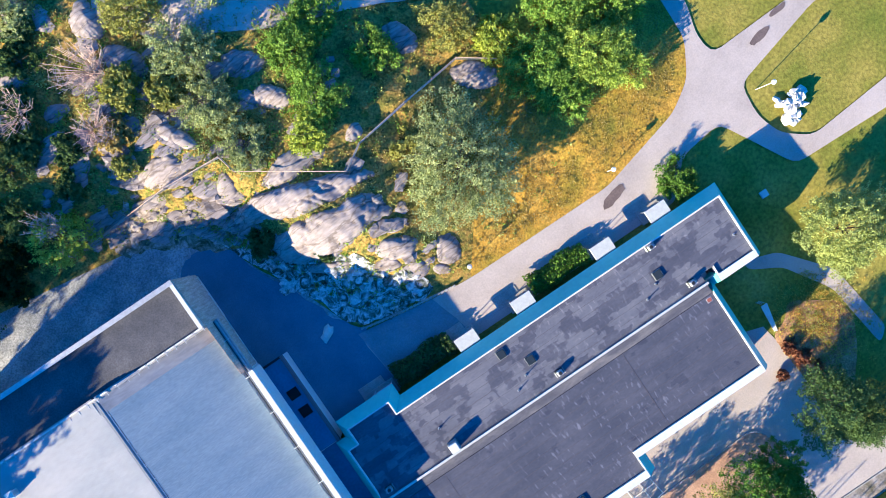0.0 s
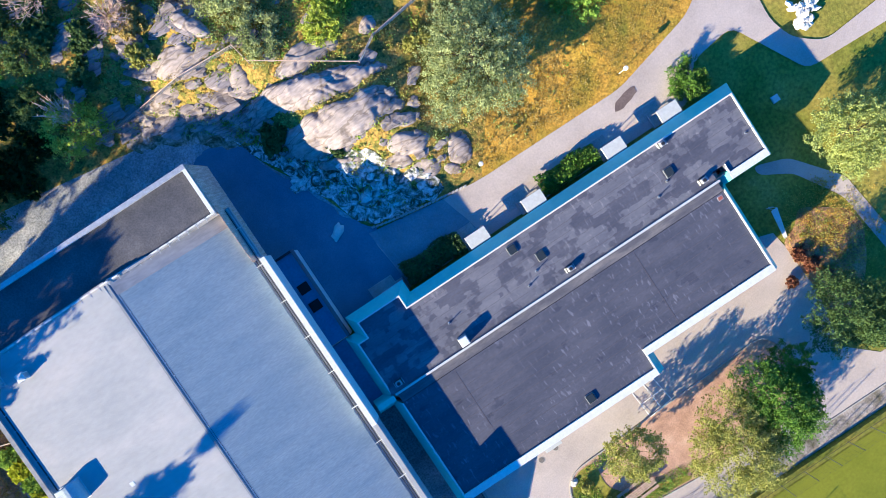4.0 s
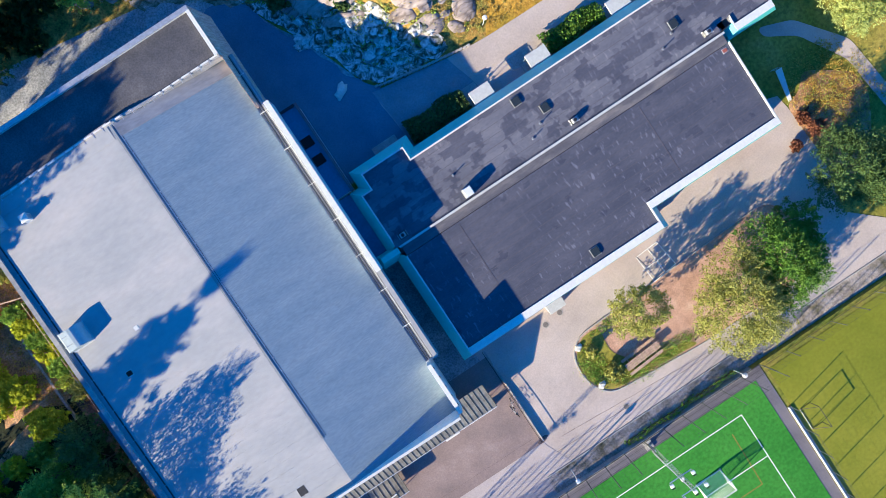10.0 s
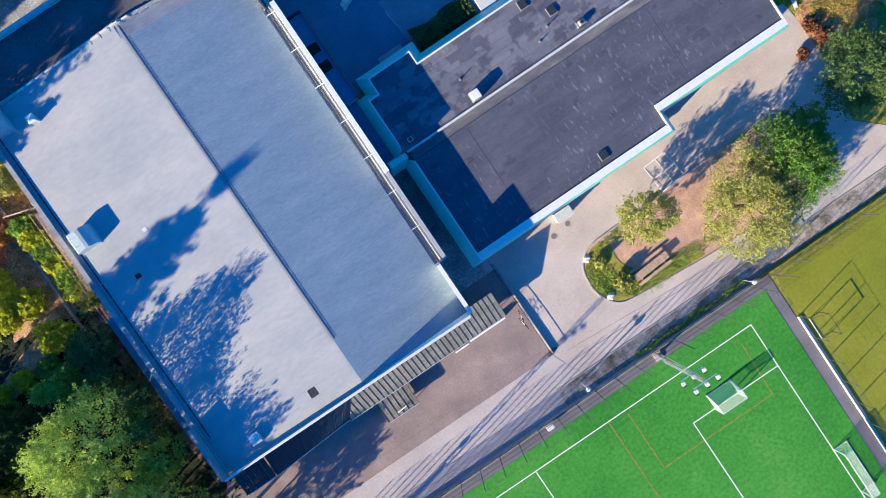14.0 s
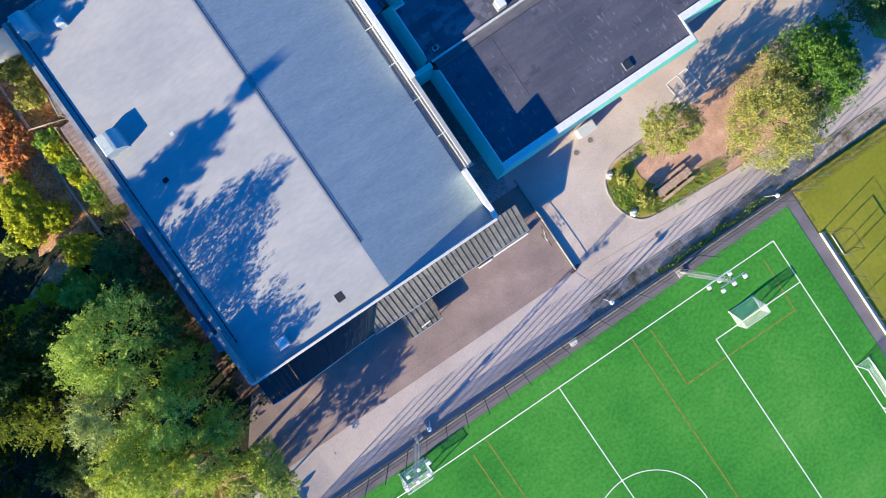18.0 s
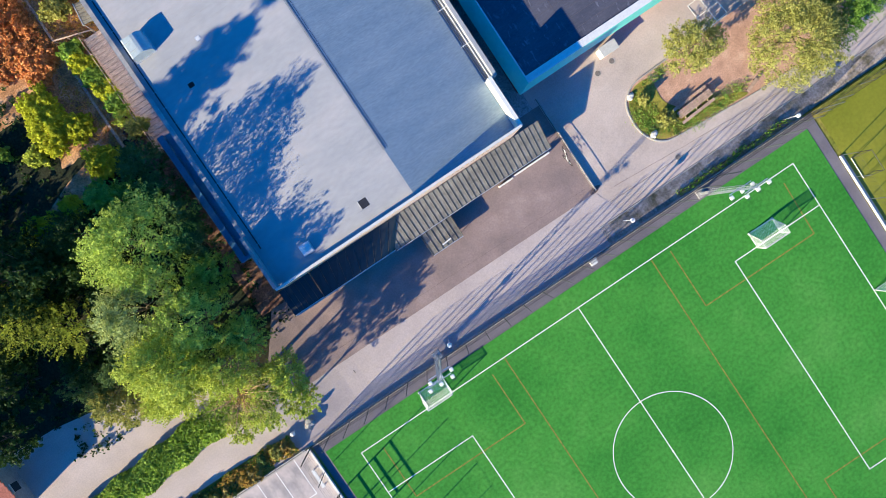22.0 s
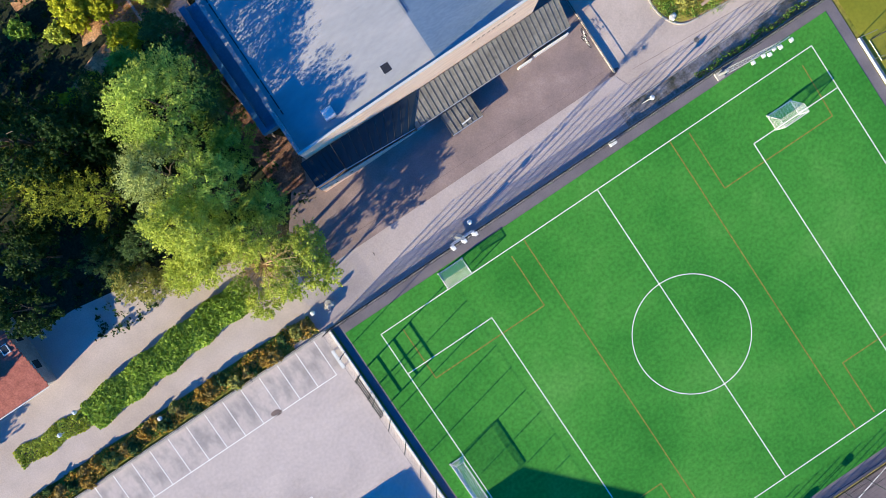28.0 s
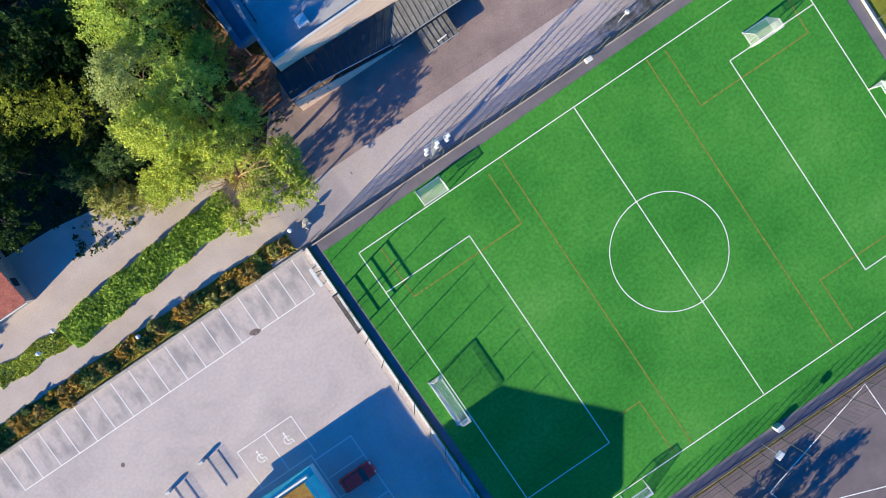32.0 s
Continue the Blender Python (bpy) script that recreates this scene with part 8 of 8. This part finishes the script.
tufts("dry_grass", 3500, by_hall, "leaf_rust", 0.10, 0.2, "rust-brown dry plants beside the hall", 32)
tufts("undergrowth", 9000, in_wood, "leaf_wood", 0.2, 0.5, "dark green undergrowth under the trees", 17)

# ---- planted island ----
ISL = rounded([(-10.0, -42.6), (-8.2, -40.9), (-3.2, -40.7), (18.5, -39.8), (20.5, -44.5), (16.5, -49.8), (3.3, -49.6), (-8.6, -48.6), (-10.2, -46)], 1.6, 4)
area("island_bed", ISL, M["soil"], 0.11, 1.5, "bare reddish soil bed of the planted island", "planting bed")
area("island_grass", rounded([(-9.7, -42.8), (-8.0, -41.2), (-5.6, -41.2), (-6.0, -44.5), (-4, -47), (2.0, -48.3), (3.2, -49.3), (-8.4, -48.3), (-9.9, -46)], 0.9, 3), M["grass"], 0.15, 1.0, "green grass edge of the planted island", "grass")


def on_island(rng):
    """The grassy rim of the island."""
    x, y = rng.uniform(-10, 4), rng.uniform(-49.2, -40.8)
    edge = x < -7.2 or y < -47.2 - 0.12 * x or (y > -41.9 and x < -4)
    return (x, y) if edge and (x + 2) ** 2 / 66 + (y + 45) ** 2 / 17 < 1 else (None, None)


tufts("grass_tuft", 5000, on_island, "leaf_green", 0.09, 0.15, "green grass and weeds on the island's rim", 21)
tufts("grass_tuft", 2500, on_island, "leaf_straw", 0.07, 0.12, "dry grass on the island's rim", 22)
ik = empty("island_kerb", 0, 0, 0, 0, "pale kerb stones round the planted island", "kerb", kind="structure")
n = len(ISL)
for i in range(n):
    a, b = Vector(ISL[i]), Vector(ISL[(i + 1) % n])
    m = max(1, round((b - a).length / 1.0))
    for k in range(m):
        p, q = a.lerp(b, k / m), a.lerp(b, (k + 0.97) / m)
        d = (q - p).normalized()
        nn = Vector((-d.y, d.x)) * 0.07
        z = ground_z(p.x, p.y)
        part("kerb_stone", prism([tuple(p - nn), tuple(q - nn), tuple(q + nn), tuple(p + nn)], z - 0.05, z + 0.2), M["concrete"], ik)

bt = empty("picnic_bench", -3.3, -46.7, ground_z(-3, -46.7) + 0.12, 4, "weathered wooden picnic table with benches", "picnic table")
for i in range(4):
    part("table_board", boxm(-2.3, 2.3, -0.42 + i * 0.22, -0.23 + i * 0.22, 0.72, 0.76, 0.01), M["bench"], bt)
for y in (-0.95, 0.85):
    part("seat_board", boxm(-2.3, 2.3, y - 0.17, y + 0.17, 0.42, 0.47, 0.01), M["bench"], bt)
for x in (-1.6, 0, 1.6):
    part("trestle", rods([((x, -0.95, 0.0), (x, -0.2, 0.72)), ((x, 0.85, 0.0), (x, 0.3, 0.72)), ((x, -1.0, 0.4), (x, 0.95, 0.4))], 0.05, 4), M["bench"], bt)
bb = empty("bench", 3.6, -48.6, ground_z(3.6, -48.6) + 0.12, 20, "dark backless bench at the edge of the island", "bench")
part("seat", boxm(-0.9, 0.9, -0.2, 0.2, 0.4, 0.46, 0.01), M["bench"], bb)
for x in (-0.7, 0.7):
    part("leg", boxm(x - 0.06, x + 0.06, -0.18, 0.18, 0, 0.4), M["dark"], bb)

# schoolyard game squares
gs = empty("court_squares", 0, 0, 0, 0, "white painted game squares on the schoolyard", "court lines", kind="structure")
gz = ground_z(4, -38.6) + 0.045
for l in ((2.3, -37.0, 5.2, -36.8), (5.2, -36.8, 5.7, -40.1), (5.7, -40.1, 2.6, -40.5), (2.6, -40.5, 2.3, -37.0), (2.4, -38.7, 5.5, -38.5), (3.9, -36.9, 4.2, -40.3)):
    part("line", strip(*l, 0.1, gz + 0.1), M["line"], gs)

# low wall and bicycle by the forecourt
lw = empty("low_wall", -18.0, -36.3, -0.8, 0, "low concrete wall with a handrail beside the wing", "wall")
part("wall_panel", boxm(-0.08, 0.08, -12.4, 0, 0, 0.4, 0.02), M["concrete"], lw)
part("handrail", rods([((-0.25, -12.3, 0.9), (-0.25, 0, 0.9))] + [((-0.25, -12.3 + i * 2.05, 0), (-0.25, -12.3 + i * 2.05, 0.9)) for i in range(7)], 0.03), M["dark"], lw)


def bicycle(x, y, rz):
    e = empty("bicycle", x, y, ground_z(x, y) + 0.07, rz, "dark bicycle leaning by the low wall", "bicycle")
    for s in (-0.52, 0.52):
        bm = bmesh.new()
        seg = [((s + 0.33 * math.cos(a), 0, 0.34 + 0.33 * math.sin(a)), (s + 0.33 * math.cos(a + 0.524), 0, 0.34 + 0.33 * math.sin(a + 0.524))) for a in [k * 0.524 for k in range(12)]]
        w = part("wheel", rods(seg, 0.025, 5), M["tyre"], e)
        part("hub", rods([((s, -0.05, 0.34), (s, 0.05, 0.34))], 0.04), M["steel"], w)
    part("frame", rods([((-0.52, 0, 0.34), (-0.15, 0, 0.85)), ((-0.15, 0, 0.8), (0.4, 0, 0.8)), ((0.4, 0, 0.85), (0.52, 0, 0.34)), ((-0.05, 0, 0.3), (0.4, 0, 0.78)), ((-0.05, 0, 0.3), (-0.17, 0, 0.85)), ((-0.52, 0, 0.34), (-0.05, 0, 0.3))], 0.025), M["cap"], e)
    part("saddle", boxm(-0.3, -0.05, -0.07, 0.07, 0.9, 0.96, 0.02), M["tyre"], e)
    part("handlebar", rods([((0.4, -0.28, 0.98), (0.4, 0.28, 0.98)), ((0.4, 0, 0.82), (0.4, 0, 0.98))], 0.02), M["dark"], e)


bicycle(-18.7, -43.2, 80)
bicycle(-18.9, -44.0, 100)

# porch bin shelter beside the wing's south side
sh = empty("shed", -8.5, -36.1, ground_z(-8.5, -36), 0, "pale wooden lean-to shed against the wing", "shed")
part("wall", boxm(-0.95, 0.95, -0.5, 0.5, 0, 1.6), M["white"], sh)
part("roof", boxm(-1.05, 1.05, -0.6, 0.6, 1.6, 1.7, 0.02), M["awning"], sh)
part("door", boxm(-0.4, 0.4, -0.54, -0.5, 0.05, 1.5), M["wood"], sh)

# ---- west stair and path ----
st = empty("stair", -55.0, -4.0, 0, 0, "weathered plank stair beside the hall", "stair")
for i in range(26):
    part("tread", boxm(-1.0, 1.0, -0.53 - i * 0.55, -0.01 - i * 0.55, 1.55 - i * 0.02, 1.65 - i * 0.02, 0.01), M["plank"], st)
part("stringer", boxm(-1.12, -1.0, -14.6, 0, 0.6, 1.75), M["deck"], st)
part("stringer", boxm(1.0, 1.12, -14.6, 0, 0.6, 1.75), M["deck"], st)
part("handrail", rods([((-1.15, 0, 2.6), (-1.15, -14.5, 2.2))] + [((-1.15, -i * 2.0, 1.0), (-1.15, -i * 2.0, 2.6 - i * 0.05)) for i in range(8)], 0.035), M["deck"], st)
bd = empty("footbridge", -53.5, -2.7, 2.6, -8, "grey metal grating bridge beside the hall roof", "footbridge")
for i in range(6):
    part("plank", boxm(-1.0, 1.0, -1.2 + i * 0.4, -0.84 + i * 0.4, 1.0, 1.06), M["canopy"], bd)
for sx in (-1.05, 1.05):
    part("side_beam", boxm(sx - 0.05, sx + 0.05, -1.25, 1.25, 0.9, 1.1), M["steel"], bd)
    for sy in (-1.1, 1.1):
        part("post", rods([((sx, sy, -2.0), (sx, sy, 0.95))], 0.06), M["steel"], bd)
rl = empty("wooden_rail", -58.8, -2.5, ground_z(-58.8, -2.5), -17, "low wooden rail from the wall to the stair", "rail")
part("rail", boxm(0, 4.3, -0.06, 0.06, 0.95, 1.1, 0.01), M["deck"], rl)
for x in (0.1, 1.5, 2.9, 4.2):
    part("post", boxm(x - 0.06, x + 0.06, -0.05, 0.05, 0, 0.95), M["deck"], rl)
wpth = empty("boundary_wall", -58.9, 4, 0, 0, "long narrow pinkish concrete boundary wall in the wood", "wall")
for i in range(13):
    y = -i * 1.65
    z = ground_z(-58.9, 4 + y)
    part("wall_block", boxm(-0.14 - 0.03 * i, 0.14 - 0.03 * i, y - 1.62, y, z - 0.1, z + 0.3, 0.02), M["deck"], wpth)
bf = empty("board_fence", -55.9, -24.6, 0, 0, "weathered board fence between hall and birches", "fence")
for i in range(16):
    x, y = i * 0.10, -i * 0.56
    z = ground_z(-55.9 + x, -24.6 + y)
    part("board", boxm(x - 0.05, x + 0.05, y - 0.5, y, z + 0.2, z + 1.2, 0.01), M["deck"], bf)
    if i % 4 == 0:
        part("post", boxm(x - 0.13, x - 0.05, y - 0.1, y, z, z + 1.3), M["deck"], bf)

# ---- red-roofed house ----
ho = empty("house", -95.1, -38.0, -0.05, 0, "house with a red clay tile roof and white walls", "house")
part("wall", boxm(-7.2, 5.0, -4.5, 8.2, 0, 3.1), M["concrete"], ho)


def course(name, x0, x1, x2, x3, y0, y1, z0, z1, turn):
    """One row of tiles, narrowing to the hip; turn gives the side of the roof."""
    bm = bmesh.new()
    v = [bm.verts.new(p) for p in ((x0, y0, z0 + 0.05), (x1, y0, z0 + 0.05), (x2, y1, z1), (x3, y1, z1), (x0, y0, z0 - 0.02), (x1, y0, z0 - 0.02), (x2, y1, z1 - 0.08), (x3, y1, z1 - 0.08))]
    for q in ((0, 1, 2, 3), (7, 6, 5, 4), (0, 4, 5, 1), (1, 5, 6, 2), (3, 7, 4, 0)):
        bm.faces.new([v[k] for k in q])
    bm.transform(Matrix.Rotation(radians(turn), 4, "Z"))
    bmesh.ops.recalc_face_normals(bm, faces=bm.faces)
    return part(name, bm, M["tile"], ho)


for r in range(12):
    o0, o1 = r * 0.56, (r + 1.08) * 0.56
    z0, z1 = 3.05 + r * 0.095, 3.05 + (r + 1.08) * 0.095
    course("tile_course", -7.6, 5.6, 5.75, -7.6, -4.9 + o0, -4.9 + o1, z0, z1, 0)
    course("tile_course", -5.75, 7.6, 7.6, -5.6, -8.6 + o0, -8.6 + o1, z0, z1, 180)
part("ridge", rods([((-7.6, 1.87, 4.2), (5.8, 1.87, 4.2))], 0.14, 6), M["tile"], ho)
part("gutter", rods([((-7.6, -5.0, 3.0), (5.6, -5.0, 3.0))], 0.07, 5), M["cap"], ho)
for x in (2.0, 4.2):
    w = part("roof_window", boxm(x, x + 0.9, 0.2, 1.3, 3.9, 4.14, 0.02), M["cap"], ho, "white framed roof window")
    part("pane", boxm(x + 0.12, x + 0.78, 0.32, 1.18, 4.14, 4.15), M["glass"], w)
for y in (-2.0, 1.6):
    w = part("window", boxm(5.0, 5.06, y - 0.5, y + 0.5, 1.0, 2.2), M["glass"], ho)
    part("window_frame", boxm(5.0, 5.1, y - 0.6, y + 0.6, 2.2, 2.3), M["cap"], w)

# ---- small ground details ----


def stain(name, x, y, a, b, rz, seed, label, off=0.15, z=None, material="patch"):
    rng = random.Random(seed)
    pts = []
    for i in range(18):
        t = 2 * math.pi * i / 18
        r = 1 + 0.25 * math.sin(2 * t + seed) + rng.uniform(-0.12, 0.12)
        px, py = a * r * math.cos(t), b * r * math.sin(t)
        c, s = math.cos(radians(rz)), math.sin(radians(rz))
        pts.append((x + c * px - s * py, y + s * px + c * py))
    z = ground_z(x, y) + off if z is None else z
    tagged(link(name, prism(pts, z, z + 0.004), M[material]), label, "stain", kind="structure")


stain("asphalt_stain", 19.2, -8.6, 1.4, 0.7, 10, 1, "dark damp stain on the footpath")
stain("asphalt_stain", 45.6, -1.6, 0.9, 0.4, 10, 2, "dark damp stain on the footpath")
stain("asphalt_stain", 42.4, -2.9, 1.3, 0.5, 20, 3, "grey patch on the footpath")
stain("asphalt_stain", -71.9, -59.5, 0.7, 0.35, 10, 4, "dark oil stain on a parking bay", z=-0.012)
stain("asphalt_stain", -93.0, -63.6, 0.3, 0.2, 0, 5, "dark spot on the car park", z=-0.012)
stain("asphalt_stain", -18.0, -48.6, 0.7, 0.3, 0, 6, "dark spot on the schoolyard", 0.085)


def manhole(x, y, off):
    e = empty("manhole_cover", x, y, ground_z(x, y) + off, 0, "round dark iron manhole cover in the asphalt", "manhole cover", "manhole covers")
    part("frame", rods([((0, 0, 0), (0, 0, 0.012))], 0.38, 16), M["concrete"], e)
    part("lid", rods([((0, 0, 0.012), (0, 0, 0.02))], 0.31, 16), M["iron"], e)


for x, y, o in ((-52.8, -50.6, 0.05), (-7.9, -50.8, 0.05), (-8.4, -37.4, 0.05), (-10.5, -37.7, 0.05)):
    manhole(x, y, o)
hatch("paving_slab", 33.5, -17.8, ground_z(33.5, -17.8), 0.8, 0.7, 0.2, M["cap"], "white square cover on the shaded lawn")
cab = empty("fence_cabinet", -28.1, -103.0, -0.02, 0, "white electrical cabinet beside the lower fence", "cabinet")
part("body", boxm(-0.45, 0.45, -0.3, 0.3, 0, 1.1, 0.03), M["cap"], cab)
part("door", boxm(-0.4, 0.4, 0.3, 0.33, 0.1, 1.0, 0.01), M["steel"], cab)
cn = empty("slide", 26.4, -28.2, ground_z(26.4, -30), 0, "pale metal slide on the lawn", "slide")
bm = bmesh.new()
v = [bm.verts.new(p) for p in ((-0.35, 0.3, 1.5), (0.45, 0.3, 1.5), (0.3, -3.6, 0.1), (-0.1, -3.6, 0.1), (-0.35, 0.3, 1.42), (0.45, 0.3, 1.42), (0.3, -3.6, 0.02), (-0.1, -3.6, 0.02))]
for q in ((0, 1, 2, 3), (7, 6, 5, 4), (0, 4, 5, 1), (1, 5, 6, 2), (2, 6, 7, 3), (3, 7, 4, 0)):
    bm.faces.new([v[k] for k in q])
bmesh.ops.recalc_face_normals(bm, faces=bm.faces)
part("chute", bm, M["cap"], cn)
part("ladder", rods([((-0.1, 0.5, 0), (-0.1, 0.35, 1.5)), ((0.3, 0.5, 0), (0.3, 0.35, 1.5))] + [((-0.1, 0.48, 0.3 * k), (0.3, 0.48, 0.3 * k)) for k in range(1, 5)], 0.03), M["steel"], cn)
area("lawn_path", rounded([(27.5, -22.8), (31.4, -24.2), (36, -29.6), (37.6, -38.6), (36, -40), (34.6, -31.4), (31, -26), (27.5, -24)], 0.8, 3), M["asphalt"], 0.05, 1.5, "narrow pale footpath across the lawn", "footpath")
area("bare_ground", rounded([(25.9, -32.0), (28.0, -31.4), (29.4, -29.6), (31.4, -30.8), (34.6, -33), (35.0, -35.6), (33.4, -39), (30, -43.5), (26.8, -42)], 0.9, 3), M["litter"], 0.06, 1.5, "dry ochre grass and leaf litter under trees", "soil")

area("verge", [(-20, -54.8), (60, -54.8), (60, -52.7), (-20, -52.7)], M["verge"], 0.07, 2.0, "dark weedy verge between road and fence", "verge")
tl = empty("tar_seam", 0, 0, 0, 0, "thin dark tar seams in the asphalt", "asphalt seam", kind="structure")
for k, (x0, y0, x1, y1, off) in enumerate(((-53, -47.4, -19, -47.9, 0.082), (-52, -50.2, 20, -51.4, 0.05), (-16, -49.5, 6, -51.0, 0.05), (-17.9, -48.8, -18.3, -37, 0.085))):
    n = 14
    pts = [(x0 + (x1 - x0) * i / n, y0 + (y1 - y0) * i / n + rs.uniform(-0.03, 0.03)) for i in range(n + 1)]
    for p, q in zip(pts, pts[1:]):
        part("seam", strip(*p, *q, 0.03, max(ground_z(*p), ground_z(*q)) + off), M["patch"], tl)

# fence lines on the rocks: wooden posts and rails with wire mesh
rf = empty("mesh_fence", 0, 0, 0, 0, "wooden post and rail fence with wire mesh on the rocks", "fence")
RF = ((-31.4, 18.5), (-25.7, 18.7), (-19.6, 18.3), (-13.1, 17.6), (-12.7, 15.6), (-3.3, 9.3), (-0.7, 11.0), (5.5, 12.0), (9.4, 12.7), (12.8, 13.2), (16.3, 10.7))
for k, ((ax, ay), (bx, by)) in enumerate(zip(RF, RF[1:])):
    za, zb = ground_z(ax, ay), ground_z(bx, by)
    part("rail", rods([((ax, ay, za + 1.1), (bx, by, zb + 1.1))], 0.05, 5), M["deck"], rf)
    part("post", rods([((ax, ay, za - 0.3), (ax, ay, za + 1.2))], 0.06, 5), M["deck"], rf)
    if k == 4:
        continue
    n = max(2, round(math.hypot(bx - ax, by - ay) / 0.22))
    pts = [(ax + (bx - ax) * i / n, ay + (by - ay) * i / n, za + (zb - za) * i / n) for i in range(n + 1)]
    wires = [((x, y, z + 0.1), (x, y, z + 1.05)) for x, y, z in pts]
    wires += [((ax, ay, za + h), (bx, by, zb + h)) for h in (0.12, 0.35, 0.6, 0.85)]
    part("wire_mesh", rods(wires, 0.022, 3), M["steel"], rf)
area("upper_road", [(-16, 36), (-11.4, 30.6), (-3, 26.4), (4, 24.0), (14, 20.5), (30, 17), (44, 19), (44, 26), (20, 28), (4, 34), (-3, 38), (-10, 44)], M["asphalt"], 0.2, 1.0, "shaded asphalt road above the hillside", "road")
# court lines on the dark ball court
cl = empty("ball_court_lines", 0, 0, -0.03, 0, "white painted lines on the dark ball court", "court lines", kind="structure")
for l in ((-16.6, -104.9, -33.0, -109.2), (-16.6, -104.9, -16.0, -125), (-33.0, -109.2, -32.0, -112.5), (-32.0, -112.5, -20, -117)):
    part("line", strip(*l, 0.12, 0.004), M["line"], cl)
for x, y, r in ((-33.5, -112.5, 2.4), (-38.5, -110, 2.2)):
    tree(x, y, r, 4.5, "leaf_dark", "dark tree at the edge of the ball court", int(700 + r * 10), dens=1.2)
